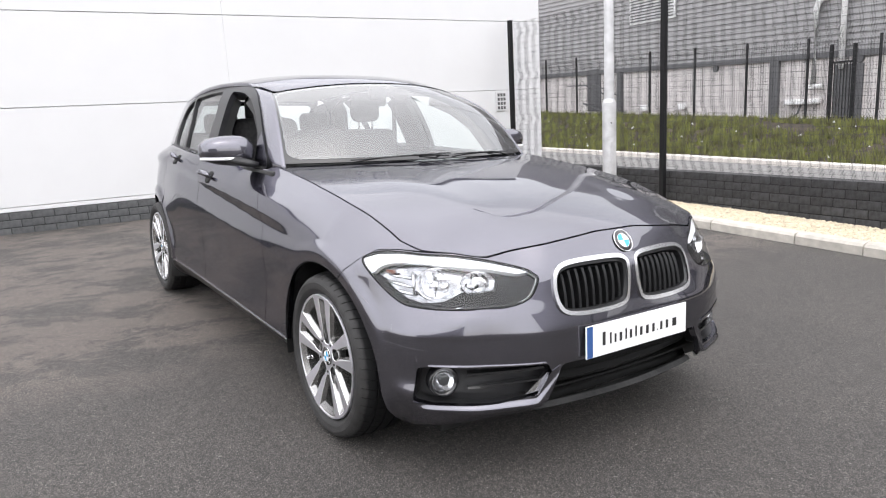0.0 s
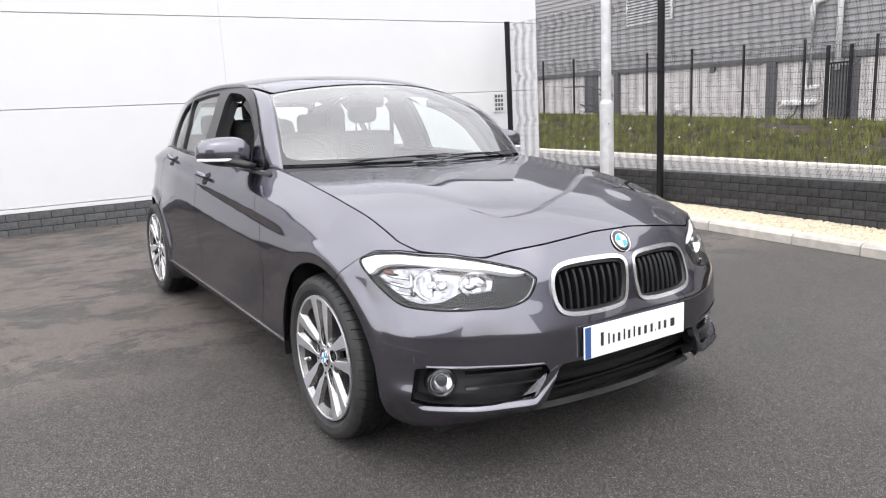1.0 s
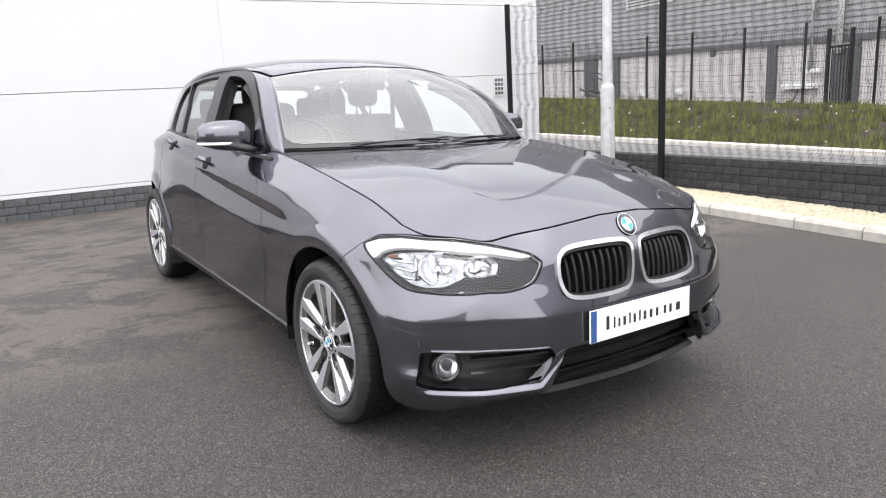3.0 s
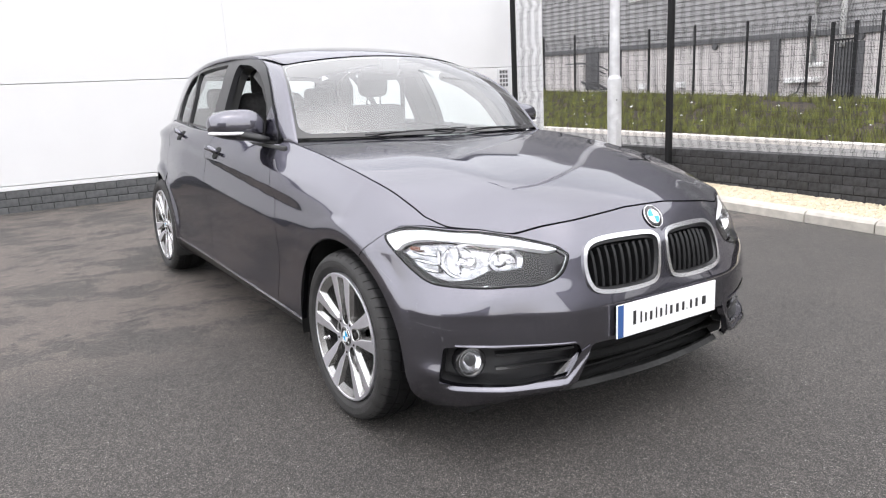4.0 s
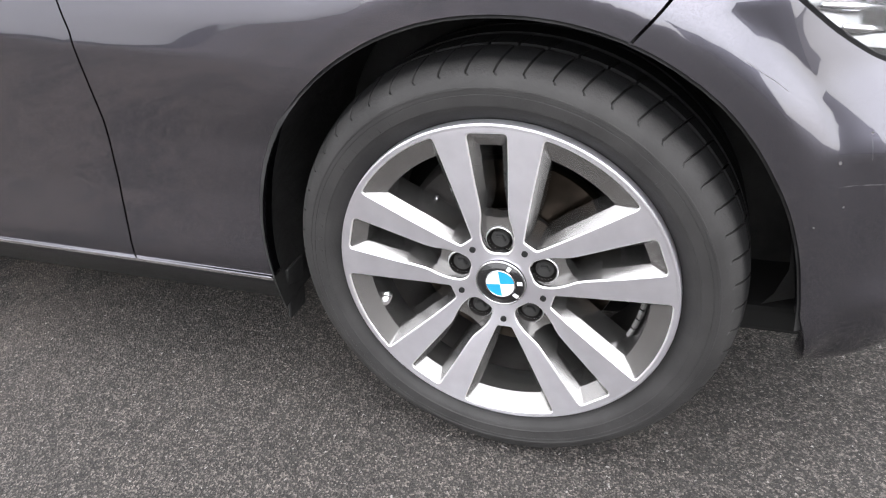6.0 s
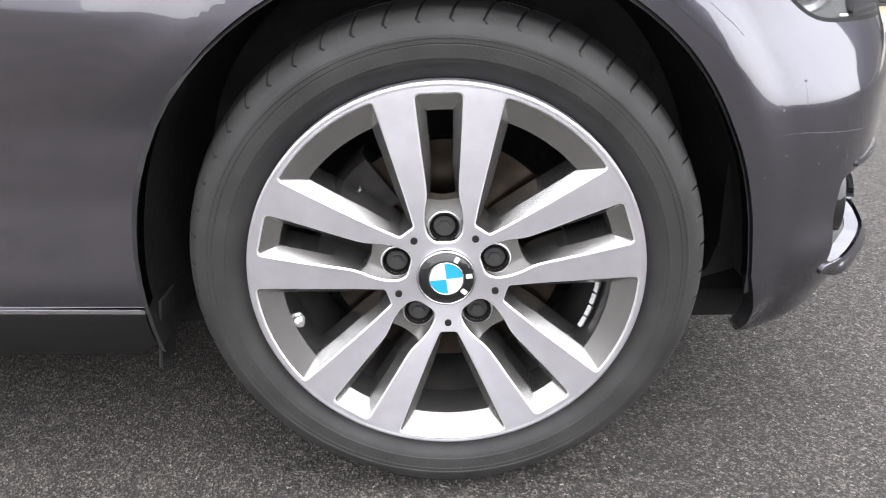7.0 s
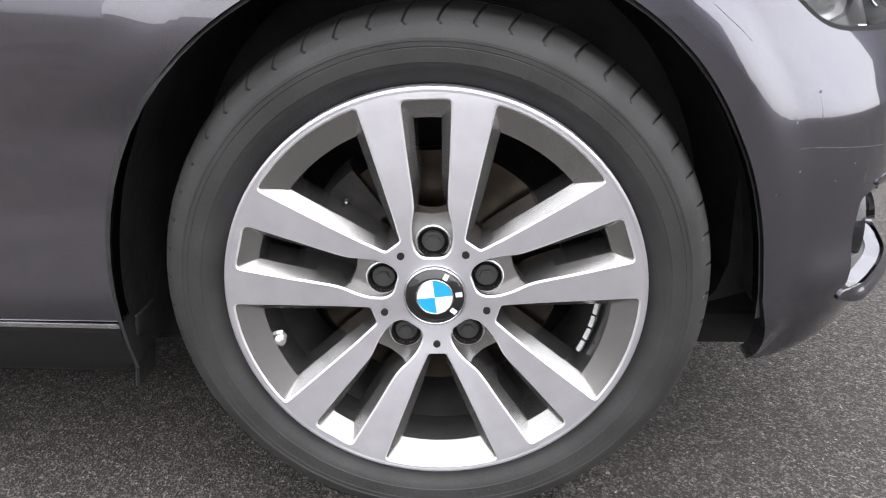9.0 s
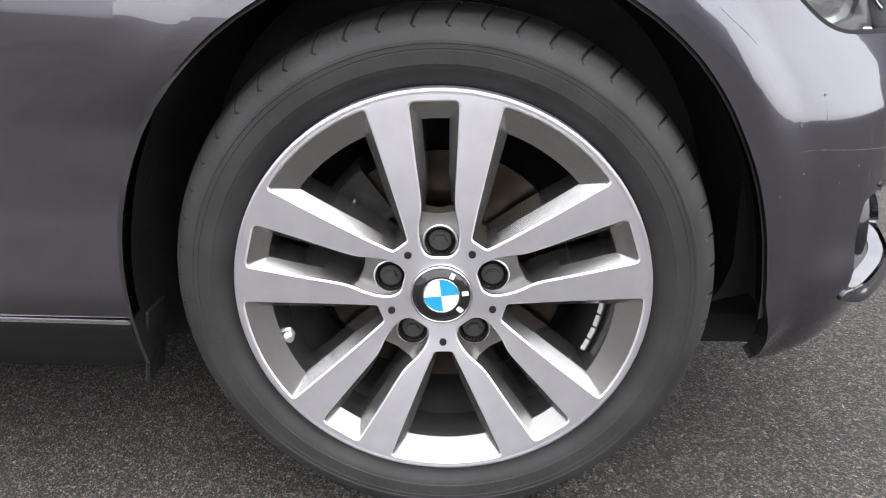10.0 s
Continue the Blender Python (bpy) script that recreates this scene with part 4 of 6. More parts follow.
# flank panels: front wing, doors, quarter, sill
door_front = [(.790, .944), (.768, .920), (.712, .872), (.645, .80), (.604, .72), (.590, .66), (.595, .53), (.618, .40), (.630, .2885)]
door_mid = [(1.605, .985), (1.60, .8), (1.592, .5), (1.584, .2985)]
belt = lambda y: .940 + .025 * (y - .75)
cut = .0017
for s in BOTH:
    top_edge = [(.790, .962), (.72, .9655)] + [(float(y), float(edge_z(y)) - .0015) for y in np.linspace(.655, -.355, 30)]
    wing = [(.6278, .2885)] + [(y - cut, z) for y, z in door_front[::-1][1:]] + top_edge
    wl_loop = [(float(arc_at_y(y)), z) for y, z in wing]
    wl_loop += [(.872, .7610), (.97, .7622), (1.058, .7572), (1.107, .7285)] + [(float(arc_at_y(y)) + .003, z) for y, z in TIP_SEAM[1:]]
    wl_loop += [(float(arc_at_y(y)), z) for y, z in arc_loop(0, .3175, ARCH, 117, -4.6, 56)]
    wl_loop += [(float(arc_at_y(.3565)), .2885)]
    panel("front_wing", [mirrored(wl_loop, s)], skin, .008, PAINT, car, "grey painted front wing", thick=.016)
    fd = [(y + cut, z) for y, z in door_front] + [(y - cut, z) for y, z in door_mid[::-1]] + [(y, belt(y)) for y in np.linspace(1.58, .81, 12)]
    fdoor = panel("front_door", [side_loop(fd, s)], skin, .016, PAINT, car, "grey painted front door", thick=.016)
    r_arch = [p for p in arc_loop(2.69, .3175, ARCH + .012, 128, 184.5, 24)]
    rd = [(y + cut, z) for y, z in door_mid] + [(2.285, .3045)] + [p for p in r_arch[::-1]] + [(2.44, .70), (2.44, .82), (2.42, .91), (2.375, .978)] + [(y, belt(y)) for y in np.linspace(2.36, 1.63, 12)]
    rdoor = panel("rear_door", [side_loop(rd, s)], skin, .016, PAINT, car, "grey painted rear door", thick=.016)
    qt = [(2.380, .984), (2.424, .91), (2.444, .82), (2.444, .70)] + [p for p in arc_loop(2.69, .3175, ARCH, 125, -20, 50)] + [(3.08, .25), (3.08, .62), (3.30, .70), (3.30, 1.02), (2.8, 1.0)]
    panel("rear_quarter", [side_loop(qt, s)], skin, .02, PAINT, car, "grey painted rear quarter panel", thick=.016)
    sl = [(.362, .2795), (1.0, .2855), (2.30, .2965), (2.315, .22), (2.30, .138), (.45, .138), (.395, .19)]
    panel("sill", [side_loop(sl, s)], sill_skin, .02, BLACK_PLASTIC, car, "dark sill turned in below the doors", thick=.03)
    ch = [(.360, .2862), (2.28, .3025), (2.28, .2975), (.360, .2815)]
    panel("sill_trim", [side_loop(ch, s)], skin, .02, SATIN_CHROME, car, "thin bright strip along the sill", thick=.004, lift=.004)
    for y, door in ((1.45, fdoor), (2.19, rdoor)):
        zc = float(crease_z(y)) + .018
        c, n = on_skin(s * float(arc_at_y(y - .030)), zc, 0)
        # dark disc laid on the skin paints the shade of the handle's recess
        cup = lathe([(.0, .0032), (.026, .0034), (.034, .0026), (.037, -.003)], 28, "handle_shade", LINER, door, "dark disc on the door standing for the shaded recess behind the handle", axis="Z")
        cup.matrix_local = facing(c, n) @ Matrix.Diagonal((1.05, .98, 1, 1))
        pts = [on_skin(s * float(arc_at_y(y + d)), zc + .004 + d * .06, -h)[0] for d, h in ((-.075, .012), (-.06, .026), (-.03, .034), (.02, .036), (.06, .032), (.085, .022), (.10, .004))]
        part("door_handle", tube_bm(pts, [.009, .013, .0150, .0155, .0150, .013, .008], 12, flat=1.0), PAINT, door, "body-coloured bar handle", smooth=True)

# rear end
rb = [(3.084, .25), (3.084, .618)] + [(3.304, .70), (3.304, 1.02)]
tail = [(float(arc_at_y(y)), z) for y, z in rb]
mid = float(ARC[-1])
rear_skin = lambda a, z: np.where((np.abs(a) <= mid)[..., None], skin(np.minimum(np.abs(a), mid), z), skin(2 * mid - np.abs(a), z) * np.array((-1, 1, 1)))
rear_loop = tail + [(mid, 1.02)] + [(2 * mid - a, z) for a, z in tail[::-1]] + [(mid, .25)]
panel("tailgate_and_bumper", [np.array(rear_loop)], rear_skin, .03, PAINT, car, "grey painted tail", thick=.02, outward=CENTRE)

# near-black sheets for the shade in the shut lines, and the wheel arch liners
for s in BOTH:
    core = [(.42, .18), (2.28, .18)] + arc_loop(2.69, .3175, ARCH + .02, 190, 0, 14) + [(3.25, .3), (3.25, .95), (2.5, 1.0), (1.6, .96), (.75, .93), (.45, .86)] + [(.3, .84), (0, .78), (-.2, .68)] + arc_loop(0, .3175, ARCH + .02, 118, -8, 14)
    panel("shut_line_shade", [side_loop(core, s)], skin, .04, DARK, car, "near-black sheet standing for the shade behind the panel gaps", thick=0, lift=-.022)
    for cy, name in ((0, "front"), (2.69, "rear")):
        prof = arc_loop(cy, .3175, ARCH + .006, -25 if cy else -14, 205 if cy else 186, 40)
        xs = np.array([.868, .862, .80, .55])
        rr = np.array([ARCH - .004, ARCH + .004, ARCH + .012, ARCH + .012])
        vv, ff = [], []
        for k, (yy, zz) in enumerate(prof):
            uy, uz = (yy - cy) / (ARCH + .006), (zz - .318) / (ARCH + .006)
            edge_x = float(np.interp(arc_at_y(yy), ARC, OUT_S))
            for xx, r in zip((edge_x - .004, edge_x - .010, min(.80, edge_x - .03), .55), rr):
                vv.append((s * xx, cy + uy * r, .318 + uz * r))
        m = len(xs)
        for k in range(len(prof) - 1):
            for j in range(m - 1):
                ff.append((k * m + j, k * m + j + 1, (k + 1) * m + j + 1, (k + 1) * m + j))
        mesh_object("wheel_arch_liner", vv, ff, LINER, car, "black wheel arch liner")
        part("arch_inner_wall", box_bm((.02, .80, .52), (s * .54, cy, .44), 0), LINER, car)
# underside
part("underbody", box_bm((1.36, 3.7, .05), (0, 1.35, .185), .01), DARK, car, "black underbody")
part("front_undertray", box_bm((.9, .30, .03), (0, -.44, .215), .01), DARK, car)
for s in BOTH:
    part("liner_edge", box_bm((.05, .005, .10), (s * .812, .364, .232), .002, 1, Matrix.Rotation(radians(9), 3, "X")), LINER, car, "black plastic edge of the wheel arch")

# cabin: windscreen, pillars, roof, glass
outer_scr = densify(np.array([(-1, .0), (1, .0), (1, .998), (-1, .998)]), .1)
inner_scr = rounded([(-.968, .035), (.968, .035), (.968, .970), (-.968, .970)], .10, 6)
wind = panel("windscreen", [inner_scr], screen, .08, SCREEN_GLASS, car, "curved windscreen reflecting a bright sky", thick=0)
wind.visible_shadow = False
panel("windscreen_band", [outer_scr, offset_loop(inner_scr, .004)], screen, .06, GLOSS_BLACK, wind, "black printed border of the windscreen", thick=.006, lift=-.002)
part("rear_view_mirror", box_bm((.22, .03, .07), (0, 1.20, 1.275), .02, 3), BLACK_PLASTIC, car, "dark interior mirror", smooth=True)
part("sensor_box", box_bm((.10, .06, .09), (0, 1.10, 1.315), .02, 3), BLACK_PLASTIC, car, smooth=True)

cow = [(-.70, .640), (-.5, .585), (-.3, .53), (0, .51), (.3, .53), (.5, .585), (.70, .640), (.70, .72), (.4, .68), (0, .62), (-.4, .68), (-.70, .72)]
panel("cowl", [np.array(cow)], lambda x, y: np.stack([x, y, .958 + 0 * x - .02 * np.abs(x) ** 2], -1), .06, BLACK_PLASTIC, car, "black plastic cowl under the windscreen", thick=.03)
for base, pts in (((.1, .585), [(-.62, .0), (-.3, .022), (0, .030), (.10, .030)]), ((.55, .65), [(.12, .016), (.35, .026), (.62, .022), (.70, .010)])):
    blade = [screen(u, v) + np.array((0, -.006, .007)) for u, v in pts]
    blade = [blade[0] * (1 - t) + blade[-1] * t + (blade[1] - (blade[0] * .6 + blade[-1] * .4)) * 4 * t * (1 - t) * .5 for t in np.linspace(0, 1, 12)]
    wiper = part("wiper", tube_bm(blade, .0030, 8), BLACK_PLASTIC, car, "black wiper lying on the windscreen base", smooth=True)
    arm = [blade[7] + np.array((0, -.006, .002)), blade[9] + np.array((0, -.012, -.002)), np.array((base[0], base[1] - .03, .968))]
    part("wiper_arm", tube_bm(arm, .0034, 8, flat=.6), BLACK_PLASTIC, wiper, smooth=True)


def strip_between(name, A, B, n, m, mat, parent, label, bow=.012, thick=.01):
    """A bowed strip between two edge curves, given as functions of t from 0 to 1."""
    ts, ws = np.linspace(0, 1, n), np.linspace(0, 1, m)
    base = np.array([[A(t) * (1 - w) + B(t) * w for w in ws] for t in ts])
    nu = np.cross(np.gradient(base, axis=0), np.gradient(base, axis=1))
    nu /= np.linalg.norm(nu, axis=2, keepdims=True)
    nu *= np.sign(((base - CENTRE) * nu).sum(2).mean())
    base = base + nu * (bow * 4 * ws * (1 - ws))[None, :, None]
    v = base.reshape(-1, 3)
    f = [(i * m + j, i * m + j + 1, (i + 1) * m + j + 1, (i + 1) * m + j) for i in range(n - 1) for j in range(m - 1)]
    ob = mesh_object(name, v, f, mat, parent, label)
    bm = bmesh.new()
    bm.from_mesh(ob.data)
    bmesh.ops.recalc_face_normals(bm, faces=bm.faces)
    if (bm.faces[:][len(bm.faces) // 2].normal.dot(Vector(nu[n // 2, m // 2]))) < 0:
        bmesh.ops.reverse_faces(bm, faces=bm.faces[:])
    edge = [e for e in bm.edges if e.is_boundary]
    ext = bmesh.ops.extrude_edge_only(bm, edges=edge)
    for el in ext["geom"]:
        if isinstance(el, bmesh.types.BMVert):
            el.co -= Vector(nu[n // 2, m // 2]) * thick
    bm.to_mesh(ob.data)
    bm.free()
    return ob


rail_y = np.linspace(1.20, 3.03, 31)
rail_z = lambda y: 1.330 - .09 * (y - 2.6) - .08 * (y - 2.6) ** 2
frame_top = smooth_fn([(.74, .88), (.82, .980), (.925, 1.120), (1.09, 1.236), (1.22, 1.294), (1.404, 1.334), (1.6, 1.345), (1.96, 1.350), (2.28, 1.343), (2.56, 1.324), (2.70, 1.297), (2.80, 1.250), (2.86, 1.16), (2.90, 1.0)], .02)
open_top = smooth_fn([(.90, .97), (.976, 1.06), (1.047, 1.125), (1.153, 1.206), (1.292, 1.275), (1.479, 1.316), (1.737, 1.332), (1.96, 1.338), (2.28, 1.331), (2.56, 1.310), (2.70, 1.281), (2.80, 1.228), (2.84, 1.14), (2.85, 1.0)], .02)
frame_edge = lambda y: float(frame_top(y)) + .009 - .050 * float(smoothstep(1.34, .96, y) * smoothstep(.80, .90, y))
roof_s = smooth_fn([(1.1, .540), (1.3, .550), (1.8, .554), (2.3, .538), (2.7, .500), (3.1, .44)], .1)
roof_loop = [(-float(roof_s(y)), y) for y in rail_y] + [(float(roof_s(y)), y) for y in rail_y[::-1]]
roof_loop += [(x, float(screen(x / .568, 1.0)[1]) + .008) for x in (.536, .42, .28, .14, 0, -.14, -.28, -.42, -.536)]
panel("roof", [np.array(roof_loop)], roof, .03, PAINT, car, "grey painted roof", thick=.015)
for s in BOTH:
    # front pillar: from the windscreen's edge to the door frame
    A = lambda t, s=s: screen(s * .988, -.06 + 1.06 * t) + np.array((s * .002, -.002, .004))
    def B(t, s=s):
        y = .795 + (1.42 - .795) * t
        return cabin(y, frame_edge(y) + .001, s)
    strip_between("front_pillar", A, B, 24, 6, PAINT, car, "grey painted windscreen pillar", bow=.004)
    # roof side
    def RA(t, s=s):
        y = 1.20 + (3.03 - 1.20) * t
        return roof(s * (float(roof_s(y)) + .004), y)
    def RB(t, s=s):
        y = 1.42 + (2.94 - 1.42) * t
        zz = float(frame_top(y)) + .010 if y < 2.6 else rail_z(y) - .003
        return cabin(y, zz, s)
    strip_between("roof_side", RA, RB, 40, 7, PAINT, car, "grey painted roof side", bow=.010)
    C = lambda y, z, s=s: cabin(y, z, s)
    # black door frame with the window openings
    outer = [(.842, .962)] + [(y, frame_edge(y)) for y in np.linspace(.85, 2.85, 60)] + [(2.868, 1.10), (2.82, 1.01)] + [(y, belt(y) + .004) for y in np.linspace(2.78, .858, 24)]
    lower = lambda y: belt(y) + .016
    upper = lambda y: float(open_top(y))
    w1 = [(.90, lower(.90)), (.93, 1.005)] + [(y, upper(y)) for y in np.linspace(.955, 1.69, 18)] + [(1.722, upper(1.72) - .008), (1.690, 1.21), (1.666, 1.08), (1.660, lower(1.66))]
    w2 = [(1.885, lower(1.885)), (1.872, 1.05), (1.868, 1.195), (1.935, 1.312), (1.955, upper(1.955) - .002)] + [(y, upper(y)) for y in np.linspace(2.0, 2.54, 9)] + [(2.570, upper(2.57) - .004), (2.455, 1.16), (2.400, lower(2.400))]
    w3 = [(2.430, lower(2.430)), (2.487, 1.16), (2.602, upper(2.602) - .003)] + [(y, upper(y)) for y in np.linspace(2.64, 2.775, 7)] + [(2.812, 1.18), (2.802, 1.10), (2.750, 1.03), (2.705, lower(2.705))]
    panel("window_frame", [np.array(outer), rounded(w1, .012, 3), rounded(w2, .012, 3), rounded(w3, .012, 3)], C, .03, FRAME_BLACK, car, "black window surround", thick=.03, lift=.002)
    sail = [(.848, .966)] + [(y, frame_edge(y) - .002) for y in (.856, .875, .90, .93, .96, .985)] + [(.998, 1.07), (.985, 1.02), (.97, lower(.97))]
    panel("mirror_sail", [np.array(sail)], C, .03, PAINT, car, "painted triangle at the foot of the mirror", thick=.01, lift=.006)
    panes = [("rear_door_glass", w2), ("quarter_glass", w3)] + ([("front_door_glass", w1)] if s > 0 else [])
    for name, w in panes:
        pane = panel(name, [np.array(w)], C, .06, GLASS, car, "tinted side glass", thick=0, lift=-.010)
        pane.visible_shadow = False
    # shoulder from the doors' top edge to the glass, with a thin black trim along it
    DA = lambda t, s=s: skin(s * float(arc_at_y(.81 + 1.93 * t)), belt(.81 + 1.93 * t) - .001)
    DB = lambda t, s=s: cabin(.81 + 1.93 * t, belt(.81 + 1.93 * t) + .010, s)
    strip_between("door_shoulder", DA, DB, 40, 5, PAINT, car, "grey painted top of the doors", bow=.005, thick=.004)
    bel = [(y, belt(y) + .016) for y in np.linspace(.86, 2.72, 18)] + [(y, belt(y) + .006) for y in np.linspace(2.72, .86, 18)]
    panel("waist_trim", [np.array(bel)], C, .03, BLACK_PLASTIC, car, "black waist trim", thick=.02, lift=.008)
    # rear pillar
    rp = [(2.800, .985), (2.832, 1.01), (2.876, 1.10)] + [(float(y), float(frame_top(y)) + .0095) for y in np.linspace(2.858, 2.62, 16)] + [(float(y), rail_z(y)) for y in np.linspace(2.65, 2.94, 6)] + [(3.03, 1.278), (3.12, 1.235), (3.20, 1.150), (3.30, 1.03), (3.34, .965), (2.85, .965)]
    panel("rear_pillar", [np.array(rp)], C, .03, PAINT, car, "grey painted rear pillar", thick=.015)
# rear window
def backlight(u, v):
    u, v = np.asarray(u, float), np.asarray(v, float)
    return np.stack([u * (.562 - .055 * v), 3.42 - .36 * v - .06 * u ** 2, 1.01 + .31 * v], -1)


rg = panel("rear_window", [rounded([(-.95, .16), (.95, .16), (.93, .9), (-.93, .9)], .12)], backlight, .1, GLASS, car, "rear window", thick=0)
rg.visible_shadow = False
panel("tailgate_frame", [np.array([(-1.0, -.15), (1.0, -.15), (1.0, .94), (-1.0, .94)]), rounded([(-.93, .18), (.93, .18), (.91, .88), (-.91, .88)], .12)], backlight, .06, PAINT, car, "grey tailgate round the rear window", thick=.02, lift=.002)

# door mirrors
def mirror_shell(s):
    n, m = 36, 24
    v, f = [], []
    for i in range(m + 1):
        ph = -math.pi / 2 + math.pi * i / m
        for k in range(n):
            th = 2 * math.pi * k / n
            e = lambda c, p: math.copysign(abs(c) ** p, c)
            x, y, z = e(math.cos(ph), .75) * e(math.cos(th), .72), e(math.cos(ph), .75) * e(math.sin(th), .8), e(math.sin(ph), .72)
            # flat glass side at the rear, domed front
            v.append((s * (.858 + .124 * x), 1.045 + (.080 if y < 0 else .045) * y + .02 * x, 1.030 + (.074 if z > 0 else .066) * z * (1 - .16 * x) + .004 * x))
    for i in range(m):
        for k in range(n):
            f.append((i * n + k, i * n + (k + 1) % n, (i + 1) * n + (k + 1) % n, (i + 1) * n + k))
    return v, f


for s in BOTH:
    v, f = mirror_shell(s)
    zs = np.array([np.mean([v[i][2] for i in q]) for q in f])
    up = [q for q, z in zip(f, zs) if z > 1.001]
    dn = [q for q, z in zip(f, zs) if z <= 1.001]
    cap = mesh_object("door_mirror", v, up, PAINT, car, "grey painted door mirror with a white repeater strip")
    mesh_object("mirror_base", v, dn, BLACK_PLASTIC, cap, "black lower shell")
    strip = [(s * (.858 + .1245 * x), 1.045 - .0815 * (1 - abs(x) ** 2.6) ** .5 + .02 * x, .999) for x in np.linspace(-.35, .97, 16)]
    part("repeater_strip", tube_bm(strip, .007, 8), INDICATOR, cap, "white repeater lens", smooth=True)
    part("mirror_arm", tube_bm([(s * .885, 1.03, 1.0), (s * .83, .965, .988), (s * .79, .915, .976), (s * .752, .905, .970)], [.030, .029, .027, .016], 12, flat=.7), BLACK_PLASTIC, cap, "black mirror foot", smooth=True)
    part("mirror_glass", box_bm((.15, .004, .09), (s * .868, 1.088, 1.045), .001), MIRROR_GLASS, cap, "mirror glass")

# scratches and chips on the bumper's corner beside the wheel
SCRATCHES = [([(.965, .4762), (.945, .4768), (.925, .4755), (.89, .472), (.85, .468), (.80, .463)], .0007), ([(.849, .486), (.851, .468)], .0006),
             ([(1.085, .6245), (1.068, .612), (1.050, .600), (1.035, .588)], .0008), 
             ([(.944, .470), (.941, .462), (.943, .457)], .0006), ([(.8425, .445), (.838, .425)], .0008), ([(.935, .530), (.933, .505)], .0005)]
for path, r in SCRATCHES:
    pts = [on_skin(-a, z, .0002)[0] for a, z in densify_open(path, .006)]
    part("scratch", tube_bm(pts, [r * .55 * (.6 + .4 * ((k * 7) % 5) / 4) for k in range(len(pts))], 5), SCUFF, bumper, "pale scratch through the paint")
for a, z, r in ((.968, .505, .0028), (.935, .5335, .0022), (.955, .452, .0016), (.90, .436, .0014), (.87, .452, .0018), (.985, .43, .0012)):
    c, n = on_skin(-a, z, -.0002)
    chip = part("paint_chip", cyl_bm(r * .7, .0006, (0, 0, 0), "Z", 9), SCUFF, bumper, "small stone chip")
    chip.matrix_local = facing(c, n)


# ---- interior ----
def soft_block(name, size, at, mat, parent, bevel, label="", rot=None):
    return part(name, box_bm(size, at, bevel, 4, rot), mat, parent, label, smooth=True)


part("dashboard", join_bm(box_bm((1.36, .46, .16), (0, .92, .86), .05, 4), box_bm((.40, .20, .07), (-.36, 1.03, .945), .03, 4)), CABIN_BLACK, car, "dark dashboard", smooth=True)
part("cabin_floor", box_bm((1.36, 2.4, .03), (0, 1.9, .30), .005), CABIN_BLACK, car, "dark carpet")
part("bulkhead", box_bm((1.36, .03, .70), (0, .66, .60), .005), DARK, car)
part("boot_wall", box_bm((1.2, .05, .50), (0, 3.1, .65), .02), CABIN_BLACK, car)
panel("headlining", [np.array([(-.50, 1.28), (.50, 1.28), (.48, 3.1), (-.48, 3.1)])], roof, .08, HEADLINER, car, "pale headlining", thick=0, lift=-.035)
for s in BOTH:
    part("door_lining", box_bm((.03, 1.9, .62), (s * .752, 1.65, .64), .01), CABIN_BLACK, car, "dark door lining")
    panel("pillar_trim", [np.array([(1.665, .98), (1.880, .98), (1.935, 1.31), (1.715, 1.31)])], lambda y, z, s=s: cabin(y, z, s), .05, CABIN_BLACK, car, "dark inner pillar trim", thick=.04, lift=-.03)
    panel("pillar_trim", [np.array([(.86, .97), (.99, 1.12), (1.10, 1.20), (1.25, 1.27), (1.45, 1.315), (1.47, 1.275), (1.28, 1.215), (1.14, 1.13), (1.03, .99)])], lambda y, z, s=s: cabin(y, z, s), .05, CABIN_GREY, car, "grey inner windscreen pillar trim", thick=.03, lift=-.030)
    part("seat_belt", box_bm((.006, .05, .62), (s * .575, 1.91, 1.00), .002), CABIN_BLACK, car, "dark seat belt")
    panel("quarter_trim", [np.array([(2.600, 1.235), (2.60, 1.31), (2.72, 1.285), (2.82, 1.235), (2.88, 1.10), (2.70, 1.10)])], lambda y, z, s=s: cabin(y, z, s), .05, CABIN_GREY, car, "grey inner trim of the rear pillar", thick=.02, lift=-.040)
    sx = -.37 if s < 0 else .335
    seat = soft_block("front_seat", (.48, .50, .16), (sx, 1.52, .50), CABIN_GREY, car, .06, "dark cloth front seat")
    soft_block("seat_back", (.40, .13, .54 if s > 0 else .62), (sx, 1.84, .83 if s > 0 else .87), CABIN_GREY, seat, .06)
    soft_block("headrest", (.205, .10, .17), (sx, 1.885, 1.232), CABIN_GREY, seat, .05)
    for d in (-.05, .05):
        part("headrest_post", cyl_bm(.007, .14, (sx + d, 1.88, 1.12), seg=8), CHROME, seat, smooth=True)
    soft_block("rear_headrest", (.24, .09, .14), (s * .36, 2.76, 1.14), CABIN_GREY, car, .04, "dark rear headrest")
soft_block("rear_headrest", (.24, .09, .14), (0, 2.76, 1.12), CABIN_GREY, car, .04, "dark rear headrest")
soft_block("rear_bench", (1.20, .50, .18), (0, 2.40, .50), CABIN_GREY, car, .06, "dark cloth rear bench")
soft_block("rear_backrest", (1.20, .14, .56), (0, 2.74, .80), CABIN_GREY, car, .06, "dark cloth rear backrest")
wheel_c, wheel_m = Vector((-.36, 1.24, .93)), Matrix.Rotation(radians(-24), 4, "X")
ring = [wheel_c + wheel_m @ Vector((.185 * math.cos(t), 0, .185 * math.sin(t))) for t in np.linspace(0, 2 * math.pi, 40, endpoint=False)]
